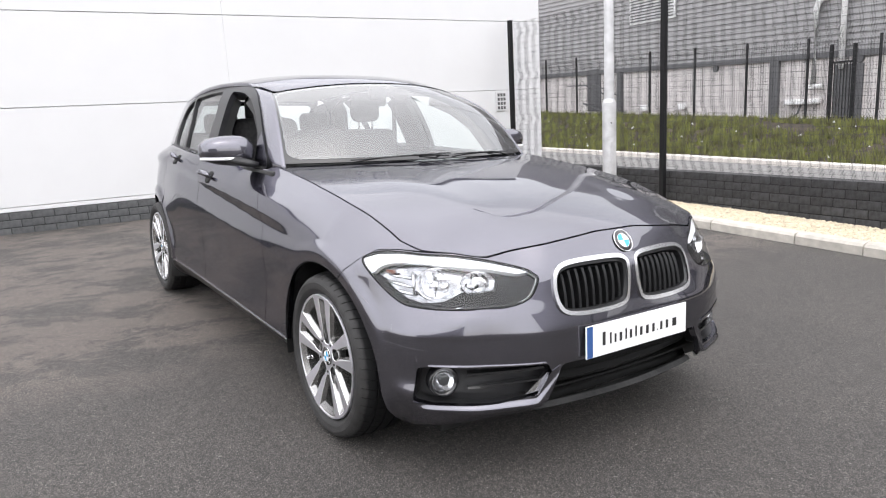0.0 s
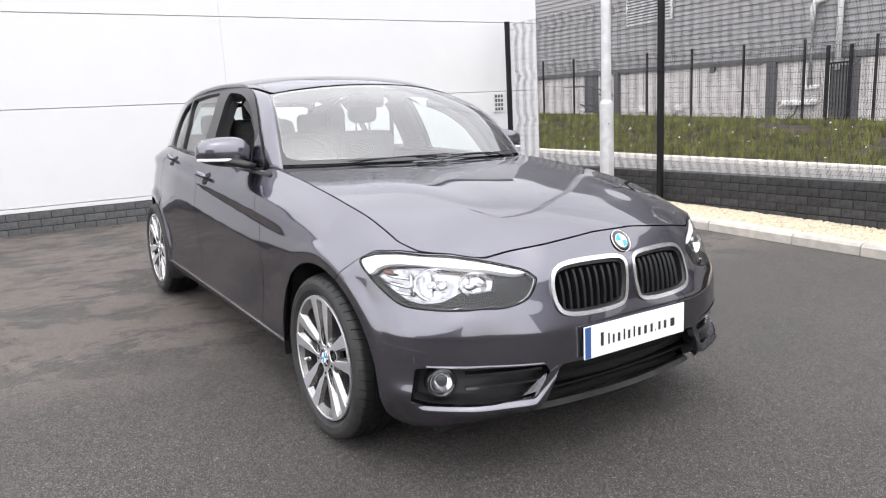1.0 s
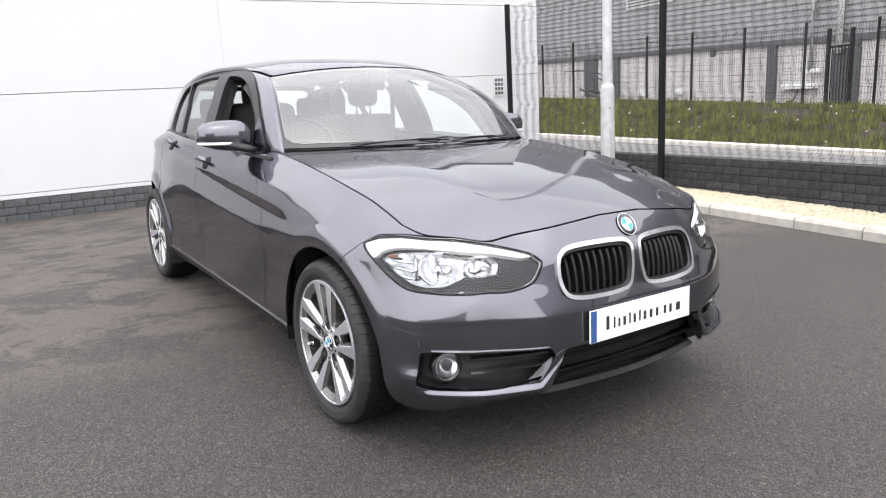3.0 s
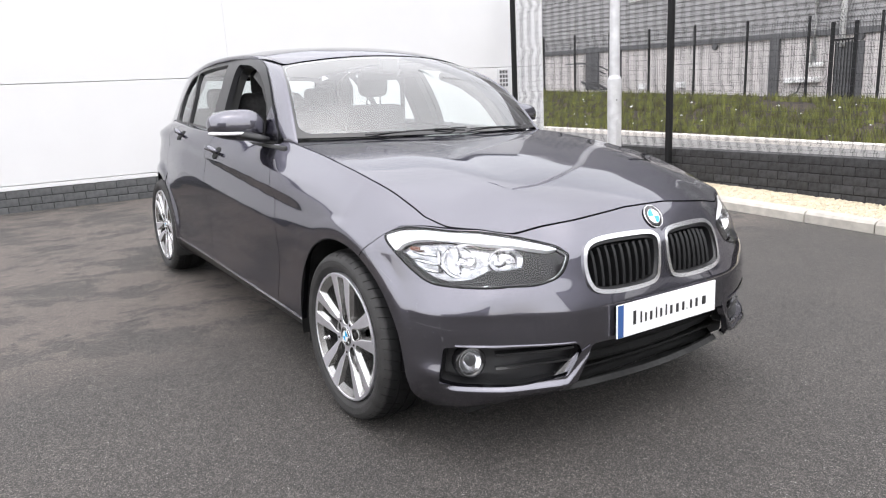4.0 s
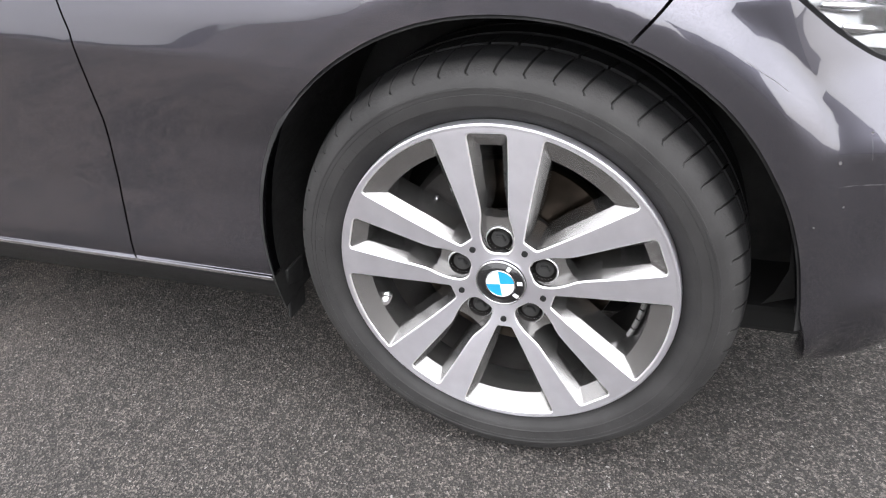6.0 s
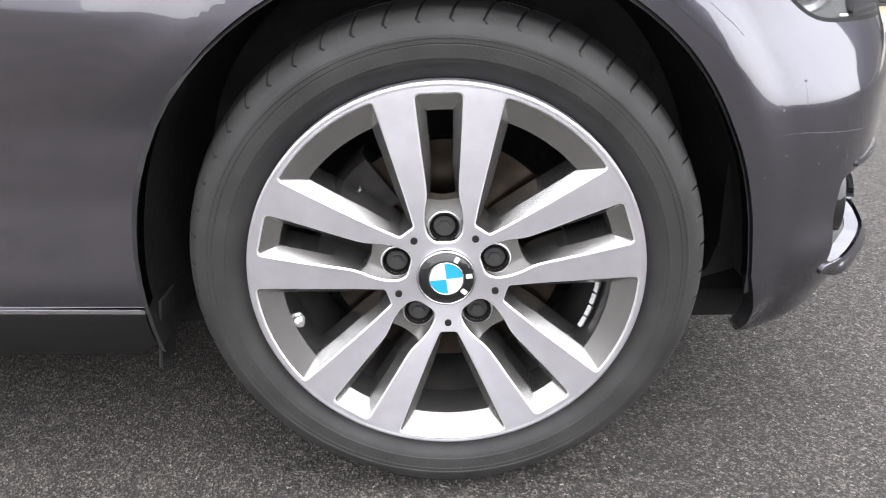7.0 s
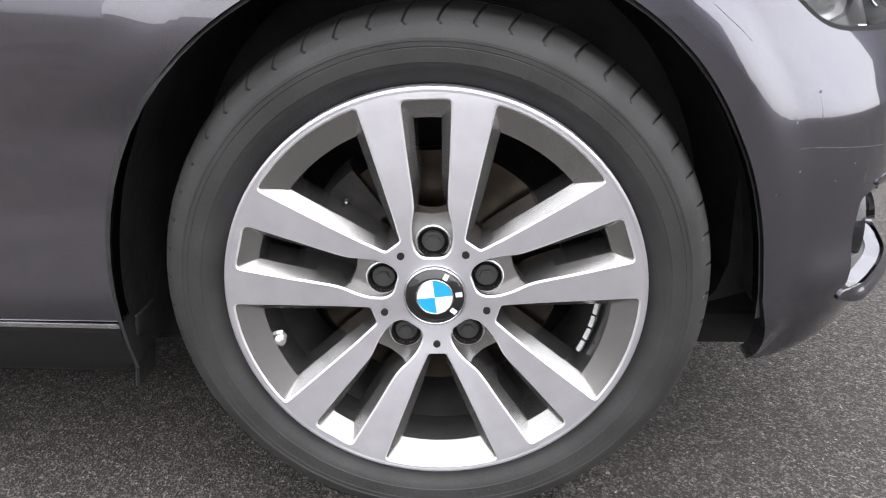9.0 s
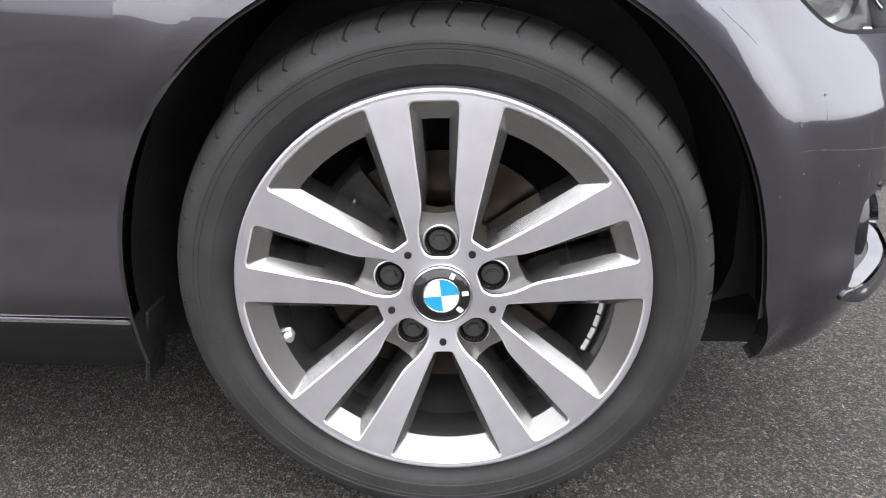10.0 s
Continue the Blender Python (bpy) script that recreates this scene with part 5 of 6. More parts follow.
steer = part("steering_wheel", tube_bm(ring, .016, 10, True), CABIN_BLACK, car, "dark leather steering wheel", smooth=True)
part("steering_hub", box_bm((.15, .06, .12), tuple(wheel_c), .03, 3), CABIN_BLACK, steer, smooth=True)
part("steering_spoke", tube_bm([ring[0], wheel_c, ring[20]], .016, 8, flat=.6), CABIN_BLACK, steer, smooth=True)

# ---- wheels ----
RIM_R = .2205


def face_depth(r):
    return np.interp(r, [0, .03, .06, .10, .15, .20, RIM_R, .232, .236], [.0165, .0165, .015, .011, .0068, .0035, .002, .0015, .004])


def wheel_face(u, v):
    return np.stack([face_depth(np.hypot(u, v)), -np.asarray(u, float), np.asarray(v, float)], -1)


def spin(p, deg):
    c, s_ = math.cos(radians(deg)), math.sin(radians(deg))
    p = np.asarray(p, float)
    return np.stack([p[:, 0] * c - p[:, 1] * s_, p[:, 0] * s_ + p[:, 1] * c], 1)


half_slot = [(.0276, .2214), (.0236, .160), (.0206, .124), (.0196, .104), (.0236, .086), (.0243, .068), (.0208, .0525), (.0120, .0440)]
SLOT = [(-x, z) for x, z in half_slot[::-1]] + half_slot
POCKET = [(-.0195, .0955), (0, .0925), (.0195, .0955)] + [(x + .0012, z - .0008) for x, z in half_slot[4:]] + [(-x - .0012, z - .0008) for x, z in half_slot[4:][::-1]]
r_out = .2262
ang = np.linspace(72.2, 35.8, 9)
WINDOW = [(.0335, .0655), (.0398, .0961), (.0513, .1441), (r_out * math.cos(radians(72.2)), r_out * math.sin(radians(72.2)))]
WINDOW += [(r_out * math.cos(radians(a)), r_out * math.sin(radians(a))) for a in ang[1:-1]]
mirror54 = lambda p: (p[0] * math.cos(radians(108)) + p[1] * math.sin(radians(108)), p[0] * math.sin(radians(108)) - p[1] * math.cos(radians(108)))
WINDOW = WINDOW + [mirror54(q) for q in WINDOW[3::-1]]


def even_loop(loop, step):
    """A closed outline resampled at even steps."""
    q = np.vstack([loop, loop[:1]])
    s_ = np.r_[0, np.cumsum(np.hypot(*np.diff(q, axis=0).T))]
    t = np.linspace(0, s_[-1], int(s_[-1] / step), endpoint=False)
    return np.stack([np.interp(t, s_, q[:, 0]), np.interp(t, s_, q[:, 1])], 1)


def build_wheel():
    wheel = new("wheel")
    wheel.parent = car
    wheel["label"] = "five double-spoke alloy wheel with bright machined faces and a black tyre"
    slots = [rounded(spin(SLOT, 72 * k), [.010, .010, .010, .008, .010, .02, .02, .009] + [.009, .02, .02, .010, .008, .010, .010, .010], 5) for k in range(5)]
    wins = [rounded(spin(WINDOW, 72 * k), [.004, .02, .03, .007] + [.004] * 7 + [.007, .03, .02, .004], 4) for k in range(5)]
    rim_loop = [(.2280 * math.cos(t), .2280 * math.sin(t)) for t in np.linspace(0, 2 * math.pi, 160, endpoint=False)]
    cap_hole = [(.0355 * math.cos(t), .0355 * math.sin(t)) for t in np.linspace(0, 2 * math.pi, 48, endpoint=False)]
    panel("spoke_face", [np.array(rim_loop)] + slots + wins + [np.array(cap_hole)], wheel_face, .0075, MACHINED, wheel, "bright machined spoke faces", thick=0, outward=np.array((1.0, 0, 0)))

    def walls(name, loops, draft, rim_draft, depth):
        """Painted flanks that run back from the edges of the openings."""
        for loop in loops:
            vv, ff = [], []
            p = even_loop(loop, .0022)
            r = np.hypot(*p.T)
            x0 = face_depth(r)
            m_in = offset_loop(p, 1.0) - p
            facing_hub = -(m_in * p).sum(1) / r
            rim = (facing_hub > .85) & (r > .18)
            corner = (facing_hub > .3) & ~rim & (r > .19)
            R_in = r.max() - rim_draft
            q2 = p + m_in * np.array([draft(a) for a in r])[:, None]
            rad = np.hypot(*q2.T)
            mid = p.mean(0)
            turn = lambda q: np.arctan2(mid[0] * q[:, 1] - mid[1] * q[:, 0], q @ mid)
            side_of = np.sign(turn(p))
            bend = turn(q2)
            for sg in (-1, 1):
                past = (side_of == sg) & ~rim & ~corner & (rad > R_in)
                pick = np.where(past)[0][np.argmin(rad[past])]
                ends = q2[pick] * (R_in / rad[pick])
                bend_end = bend[pick]
                q2[past | (corner & (side_of == sg))] = ends
                arc = rim & (side_of == sg)
                a_ = np.arctan2(mid[1], mid[0]) + sg * np.minimum(np.abs(turn(p[arc])), abs(bend_end))
                q2[arc] = np.stack([np.cos(a_), np.sin(a_)], 1) * R_in
            edge_out, edge_in = p, offset_loop(p, .0019)
            rim_v = [(float(x), -a, b) for pts, xs in ((edge_out, x0 - .0001), (offset_loop(p, .0008), x0 + .0002), (edge_in, x0 + .0018)) for (a, b), x in zip(pts, xs)]
            k_n = len(p)
            mesh_object("edge_chamfer", rim_v, [(j * k_n + k, j * k_n + (k + 1) % k_n, (j + 1) * k_n + (k + 1) % k_n, (j + 1) * k_n + k) for j in range(2) for k in range(k_n)], EDGE_BRIGHT, wheel, "bright polished edge")
            lay = [(edge_in, x0 + .0018), (q2, x0 + .0150), (q2, x0 + depth + .012)]
            m = len(p)
            for pts, xs in lay:
                base = len(vv)
                vv += [(float(x), -a, b) for (a, b), x in zip(pts, xs)]
            start = len(vv) - m * len(lay)
            for j in range(len(lay) - 1):
                ff += [(start + j * m + k, start + j * m + (k + 1) % m, start + (j + 1) * m + (k + 1) % m, start + (j + 1) * m + k) for k in range(m)]
            bm = bmesh.new()
            vs = [bm.verts.new(q) for q in vv]
            for q in ff:
                bm.faces.new([vs[i] for i in q])
            part(name, bm, ALLOY_GREY, wheel, "grey painted spoke flank", angle=28)
    walls("slot_flank", slots, lambda r: np.interp(r, [.04, .09, .105, .14, .19, .22], [.0015, .0015, .005, .0095, .0115, .012]), .022, .050)
    walls("spoke_flank", wins, lambda r: np.interp(r, [.06, .072, .085, .12, .19, .22], [.003, .005, .0085, .0115, .0128, .013]), .029, .052)
    ramp = lambda u, v: np.stack([face_depth(np.hypot(u, v)) + .0110 + .006 * smoothstep(.055, .097, np.hypot(u, v)), -np.asarray(u, float), np.asarray(v, float)], -1)
    for k in range(5):
        bore = spin([(.0172 * math.cos(t), .0612 + .0172 * math.sin(t)) for t in np.linspace(0, 2 * math.pi, 28, endpoint=False)], 72 * k)
        panel("bolt_pocket", [rounded(spin(POCKET, 72 * k), .004, 3), bore], ramp, .006, ALLOY_GREY, wheel, "smooth grey pocket round the bolt", thick=.020, outward=np.array((1.0, 0, 0)))
    lathe([(.2280, .0018), (.2302, .0012), (.2318, .0013), (.2330, .0022), (.2337, .0048), (.2339, .009), (.2338, .016), (.229, .022)], 160, "rim_lip", MACHINED, wheel, "bright rim edge")
    lathe([(.2330, .020), (.222, .030), (.214, .045), (.205, .07), (.200, .12), (.200, .17), (.215, .19), (.226, .20)], 96, "rim_barrel", BARREL, wheel, "grey rim barrel")
    lathe([(.0355, .020), (.0355, .06), (.065, .062), (.075, .055)], 48, "hub_centre", BARREL, wheel)
    for k in range(5):
        (u, v), = spin([(0, .0612)], 72 * k)
        seat = lathe([(.0171, .022), (.0168, .030), (.0145, .036), (.0, .037)], 24, "bolt_seat", CAST, wheel)
        seat.matrix_local = pose(0, -u, v)
        lip = lathe([(.0168, .0290), (.0172, .0262), (.0184, .0250), (.0196, .0258)], 32, "bore_edge", EDGE_BRIGHT, wheel, "bright edge of the bolt bore")
        lip.matrix_local = pose(0, -u, v)
        bolt = part("wheel_bolt", join_bm(cyl_bm(.0125, .006, (.030, 0, 0), "X", 20, bevel=.0012), cyl_bm(.0085, .012, (.027, 0, 0), "X", 6, bevel=.0012)), STEEL, wheel, "dark hexagon wheel bolt", angle=35)
        bolt.matrix_local = pose(0, -u, v)
        (u, v), = spin([(0, .0608)], 72 * k + 36)
        # near-black disc on the face paints the shade of a small hole
        dot = part("spoke_hole_shade", cyl_bm(.0042, .004, (face_depth(.0608) - .0006, -u, v), "X", 14), DARK, wheel)
        dot.rotation_euler[0] = 0
    cap = roundel("centre_cap", wheel, Matrix.Translation((.0142, 0, 0)) @ Matrix.Rotation(radians(-90), 4, "Y") @ Matrix.Rotation(radians(5), 4, "Z"), .0340, .0205)
    for deg in (64, 8, -38):
        mark = part("badge_mark", box_bm((.0075, .0055, .0006), (0, 0, .0024)), BADGE_WHITE, cap)
        mark.matrix_local = Matrix.Rotation(radians(deg - 98), 4, "Z") @ Matrix.Translation((.0272, 0, 0))
    # valve
    (u, v), = spin([(0, .199)], 107.5)
    valve = part("tyre_valve", join_bm(cyl_bm(.0055, .024, (-.013, 0, 0), "X", 12, bevel=.001), cyl_bm(.0092, .010, (-.002, 0, 0), "X", 6, bevel=.0012), cyl_bm(.0066, .007, (-.016, 0, 0), "X", 10, bevel=.0008), cyl_bm(.0042, .006, (-.027, 0, 0), "X", 12, bevel=.001)), CHROME, wheel, "metal tyre valve", angle=35)
    valve.matrix_local = pose(.036, -u, v, 0, 12, 22)
    # brake, its colours darkened to stand for the shade behind the spokes
    lathe([(.075, .085), (.150, .085), (.152, .090), (.150, .107), (.075, .107)], 72, "brake_disc", DISC_METAL, wheel, "worn steel brake disc, coloured darker for the shade in the arch")
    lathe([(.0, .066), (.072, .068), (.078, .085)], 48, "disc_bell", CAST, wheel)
    bm = bmesh.new()
    pr = [(.095, .075), (.160, .075), (.168, .085), (.168, .125), (.095, .125)]
    rows = [[bm.verts.new((x, -r * math.cos(radians(a)), r * math.sin(radians(a)))) for r, x in pr] for a in np.linspace(125, 185, 9)]
    for q, r in zip(rows, rows[1:]):
        for i in range(5):
            bm.faces.new((q[i], q[(i + 1) % 5], r[(i + 1) % 5], r[i]))
    bm.faces.new(rows[0])
    bm.faces.new(rows[-1][::-1])
    part("brake_caliper", bm, CAST, wheel, "rusty cast caliper, coloured darker for the shade in the arch", angle=40)
    part("caliper_spring", tube_bm([(.07, .10, .10), (.066, .105, .085), (.066, .108, .06), (.07, .104, .045)], .003, 6), SATIN_CHROME, wheel, smooth=True)
    for a0 in (-28, -22.8, -17.6, -12.4):
        part("wheel_weight", tube_bm([(.045, -.190 * math.cos(radians(a)), .190 * math.sin(radians(a))) for a in np.linspace(a0, a0 + 4.4, 4)], .004, 4), SATIN_CHROME, wheel, "stick-on balance weight")
    # tyre
    seg = 480
    prof = [(.2290, .024), (.2350, .0160), (.2385, .0118), (.2430, .0068), (.2472, .0026), (.2500, .0002), (.2525, -.0018), (.2560, -.0030), (.2568, -.0040), (.2600, -.0043), (.2700, -.0050), (.2708, -.0044), (.2716, -.0050), (.2760, -.0050), (.2766, -.0056), (.2790, -.0054), (.2796, -.0046),
            (.2860, -.0024), (.2918, .0010), (.2962, .0050), (.3008, .0105), (.3046, .0165), (.3080, .0240), (.3110, .0330), (.3134, .0420), (.3148, .0500), (.3152, .0520), (.3092, .0535), (.3092, .0600), (.3157, .0615), (.3165, .0800),
            (.3168, .0950), (.3105, .0965), (.3105, .1040), (.3170, .1055), (.3170, .1250), (.3168, .1420), (.3100, .1435), (.3100, .1510), (.3160, .1525), (.3145, .1850), (.3110, .2010), (.3040, .2140), (.2900, .2270), (.2600, .2320), (.2300, .2100)]
    prof = np.array(prof)
    prof[:, 0] = np.where(prof[:, 0] > .285, .285 + (prof[:, 0] - .285) * .885, prof[:, 0])
    shoulder = (prof[:, 0] > .2945) & (prof[:, 1] < .053)
    inner = (prof[:, 1] > .150)
    mid_rib = (prof[:, 1] >= .060) & (prof[:, 1] <= .0965)
    pitch = 2 * math.pi / 54
    offs = [(0, 0), (.0008, 1), (.0026, 1), (.0034, 0), (.0100, 0), (.0190, 0), (.0275, 0)]
    columns = [(k * pitch + o / .31, cut_) for k in range(54) for o, cut_ in offs]
    seg = len(columns)
    vv = []
    for t0, cut_ in columns:
        for j, (r, x) in enumerate(prof):
            rr, t = r, t0 + (x - .02) * .9 * (x > .004) - .5 * max(0, .004 - x) * (r > .29)
            if shoulder[j]:
                rr -= (.0, .0040, .0012)[cut_] if r < .3105 or cut_ == 1 else .0
            if mid_rib[j] and cut_ == 1:
                rr -= .004
            if r > .29:          # the tyre spreads where it stands on the ground
                rr += .0040 * max(0.0, -math.sin(t) - .93) / .07
            vv.append((x, rr * math.cos(t), rr * math.sin(t)))
    m = len(prof)
    ff = [(i * m + k, i * m + k + 1, ((i + 1) % seg) * m + k + 1, ((i + 1) % seg) * m + k) for i in range(seg) for k in range(m - 1)]
    bm = bmesh.new()
    vs = [bm.verts.new(p) for p in vv]
    for q in ff:
        bm.faces.new([vs[i] for i in q])
    tyre = part("tyre", bm, RUBBER, wheel, "black low-profile tyre, dusty on the sidewall", angle=30)
    for a0, a1, r, hgt, n in ((-42, 22, .2655, .010, 15), (40, 62, .262, .008, 7), (112, 140, .262, .012, 5), (205, 262, .2655, .010, 14)):
        for a in np.linspace(a0, a1, n):
            w = .0034 + .0022 * ((int(a * 7) % 3) / 2)
            bar = box_bm((.0009, w, hgt), (-.0043, 0, 0), .0003, 1)
            bmesh.ops.translate(bar, vec=(0, 0, r), verts=bar.verts)
            bmesh.ops.rotate(bar, matrix=Matrix.Rotation(radians(a - 90), 3, "X") , verts=bar.verts)
            part("sidewall_bar", bar, RUBBER, tyre)
    return wheel


wheel = build_wheel()
WHEEL_X, WHEEL_Z = .868, .3175
wheel.matrix_local = pose(-WHEEL_X, 0, WHEEL_Z, -1.3)
copy_thing(wheel, pose(-WHEEL_X + .006, 2.69, WHEEL_Z, 31))
copy_thing(wheel, pose(WHEEL_X, 0, WHEEL_Z, 0, 0, 180))
copy_thing(wheel, pose(WHEEL_X - .006, 2.69, WHEEL_Z, 0, 0, 180))


# ---- yard, building, fence and what lies beyond ----
TARMAC_DARK = material("road_asphalt", (0.20, 0.195, 0.19), 0.85, vary=0.12, scale=6, bump=0.3, bump_scale=150)
CLADDING_WHITE = material("white_wall_panel", (0.66, 0.66, 0.665), 0.45, vary=0.015, scale=2)
PANEL_JOINT = material("panel_joint", (0.55, 0.55, 0.56), 0.6)
BRICK_GREY = varied(material("dark_brick", (0.050, 0.050, 0.052), 0.8, vary=0.35, scale=18, bump=0.4, bump_scale=140), 0.22)
MORTAR = material("dark_mortar", (0.018, 0.018, 0.018), 0.95, vary=0.2, scale=40, bump=0.4)
BRICK_PLINTH = varied(material("grey_plinth_brick", (0.082, 0.084, 0.086), 0.8, vary=0.22, scale=18, bump=0.3, bump_scale=140), 0.14)
MORTAR_PLINTH = material("plinth_mortar", (0.040, 0.041, 0.043), 0.95, vary=0.2, scale=40, bump=0.4)
KERB = varied(material("concrete_kerb", (0.50, 0.47, 0.42), 0.85, vary=0.14, scale=12, bump=0.35, bump_scale=120), 0.10)
KERB_FAR = material("far_kerb", (0.62, 0.58, 0.54), 0.9, vary=0.1)
GRAVEL_BED = material("gravel_bed", (0.36, 0.31, 0.23), 0.95, vary=0.4, scale=40, bump=0.6, bump_scale=80)
GRAVEL = material("pale_gravel", (0.62, 0.54, 0.40), 0.85, vary=0.3, scale=25)
SOIL = material("bare_soil", (0.052, 0.040, 0.029), 0.95, vary=0.35, scale=3, bump=0.6, bump_scale=20)
GRASS = material("grass", (0.22, 0.24, 0.055), 0.8, second=(0.058, 0.050, 0.022), scale=2.4, detail=8.0)
FLOWER = material("white_litter", (0.75, 0.75, 0.74), 0.7)
FENCE_BLACK = material("black_fence_coating", (0.010, 0.010, 0.011), 0.55, spec=0.2)
MESH_GREY = material("dark_grey_wire", (0.045, 0.045, 0.048), 0.5, spec=0.3)
GALVANISED = material("galvanised_steel", (0.58, 0.58, 0.59), 0.5, 0.35, vary=0.14, scale=9)
CLAD_GREY = material("grey_ribbed_cladding", (0.30, 0.295, 0.30), 0.5, 0.2, vary=0.06, scale=1.5)
BLOCK_PALE = material("pale_block_wall", (0.56, 0.53, 0.52), 0.9, vary=0.1, scale=1.2, bump=0.2)
GREY_DARK = material("dark_grey_metal", (0.09, 0.09, 0.095), 0.5, vary=0.1)
JOINT = material("pale_block_joint", (0.40, 0.37, 0.36), 0.9, vary=0.1)
PIPE_WHITE = material("white_pipe", (0.78, 0.78, 0.78), 0.4)


def ground_z(x, y):
    """Height of the yard: it falls across the car's place towards the kerb, and is level before the building."""
    r = .828 * x - .561 * y
    return -math.tan(radians(FALL)) * np.clip(r, -2.75, 4.2)


ENV_Y = .08            # the fence line leans from the car's axis: dx for each metre of y
KERB_X, WALL_X, WALL_Y, WALL_K = 4.12, 4.86, 6.72, -.07
kerb_line = lambda y: KERB_X + ENV_Y * y
wall_line = lambda y: WALL_X + ENV_Y * y
build_line = lambda x: WALL_Y + WALL_K * x


def grid_sheet(name, xs, ys, zf, mat, label, category, kind="structure"):
    xs, ys = np.array(xs, float), np.array(ys, float)
    X, Y = np.meshgrid(xs, ys)
    Z = zf(X, Y)
    v = np.stack([X.ravel(), Y.ravel(), Z.ravel()], 1)
    n, m = len(xs), len(ys)
    f = [(j * n + i, j * n + i + 1, (j + 1) * n + i + 1, (j + 1) * n + i) for j in range(m - 1) for i in range(n - 1)]
    return tagged(mesh_object(name, v, f, mat), label, category, kind=kind)


# one ground sheet out to the horizon: yard, dip behind the low wall, road, bank
def road_z(y):
    return -.66 + .017 * (np.clip(y, -30, 45) - 5.0)


def bank_z(y):
    return .125 + .0414 * (np.clip(y, -30, 45) - 7.6)


def terrain(x, y):
    yard = ground_z(np.minimum(x, 6.0), np.clip(y, -14, 12))
    w = smoothstep(5.2, 6.4, x - ENV_Y * y)
    far = road_z(y) - .02
    z = yard * (1 - w) + far * w
    top = smoothstep(15.6, 20.5, x - ENV_Y * y)
    return z * (1 - top) + bank_z(y) * top


gx = np.r_[-900, -300, -90, -40, -22, np.arange(-14, 7, .5), np.arange(7, 26, 1.0), 30, 45, 90, 300, 900]
gy = np.r_[-900, -300, -90, -40, -22, np.arange(-14, 12, .5), np.arange(12, 32, 1.0), 40, 60, 120, 300, 900]
grid_sheet("ground", gx, gy, terrain, ASPHALT, "dark grey asphalt yard with pale dried patches near the building", "ground")
ys = np.arange(-12, 40, 1.0)


def ribbon(name, x0, x1, ys, z0, z1, mat, label, category, nx=2, kind="structure"):
    """A strip along the fence line between two offsets."""
    t = np.linspace(0, 1, nx)
    v = [(x0 + (x1 - x0) * a + ENV_Y * y, y, z0(y) * (1 - a) + z1(y) * a) for y in ys for a in t]
    f = [(j * nx + i, j * nx + i + 1, (j + 1) * nx + i + 1, (j + 1) * nx + i) for j in range(len(ys) - 1) for i in range(nx - 1)]
    return tagged(mesh_object(name, v, f, mat), label, category, kind=kind)


ribbon("road", 6.6, 14.8, ys, lambda y: road_z(y) + .02, lambda y: road_z(y) + .02, TARMAC_DARK, "pale grey service road beyond the fence", "road")
far_kerb = lambda y: road_z(y) + .13
bm = bmesh.new()
sec = [(14.8, 0), (14.8, .13), (14.83, .15), (15.1, .15), (15.1, 0)]
rows = [[bm.verts.new((a + ENV_Y * y, y, road_z(y) + b)) for a, b in sec] for y in ys]
for q, r in zip(rows, rows[1:]):
    for i in range(4):
        bm.faces.new((q[i], q[i + 1], r[i + 1], r[i]))
tagged(part("far_kerb", bm, KERB_FAR, None), "pale concrete kerb along the service road", "kerb", kind="structure")
bank_h = lambda a, y: (road_z(y) + .10) * (1 - smoothstep(15.1, 20.0, a)) + (bank_z(y) + .05) * smoothstep(15.1, 20.0, a)
v = [(a + ENV_Y * y, y, bank_h(a, y) + .03 * noise.noise(Vector((a * 1.3, y * 1.3, 0)))) for y in np.arange(-8, 36, .5) for a in np.linspace(15.1, 22.5, 16)]
nrow = len(np.arange(-8, 36, .5))
f = [(j * 16 + i, j * 16 + i + 1, (j + 1) * 16 + i + 1, (j + 1) * 16 + i) for j in range(nrow - 1) for i in range(15)]
tagged(mesh_object("grass_bank", v, f, SOIL), "rough earth bank with patchy grass", "ground", kind="structure")
# grass blades on the bank
rng = random.Random(4)
v, f = [], []
for _ in range(64000):
    y = rng.uniform(-2, 34)
    a = 15.15 + 5.2 * rng.random()
    if noise.noise(Vector((a * .5, y * .5, 3))) < -.48 + .35 * max(0, (a - 19) / 1.5):
        continue
    if noise.noise(Vector((a * 2.3, y * 2.3, 7))) < -.10:
        continue
    x = a + ENV_Y * y
    z = bank_h(a, y)
    h, w, th = rng.uniform(.09, .32), rng.uniform(.012, .028), rng.uniform(0, 6.28)
    lx, ly = rng.uniform(-.08, .08), rng.uniform(-.08, .08)
    b = len(v)
    v += [(x - w * math.cos(th), y - w * math.sin(th), z), (x + w * math.cos(th), y + w * math.sin(th), z), (x + lx, y + ly, z + h)]
    f.append((b, b + 1, b + 2))
tagged(mesh_object("bank_grass", v, f, GRASS, smooth=False), "patchy green grass on the bank", "grass", kind="stuff")
v, f = [], []
for _ in range(60):
    y, a = rng.uniform(0, 30), rng.uniform(15.3, 19.5)
    x, z, h = a + ENV_Y * y, bank_h(a, y) + .12, rng.uniform(.03, .07)
    b = len(v)
    v += [(x, y - h, z), (x, y + h, z), (x + h * .3, y, z + h), (x + h, y, z)]
    f += [(b, b + 1, b + 2), (b, b + 3, b + 2), (b + 1, b + 3, b + 2)]
tagged(mesh_object("bank_flowers", v, f, FLOWER, smooth=False), "white flowers and scraps in the grass", "flowers", kind="stuff")

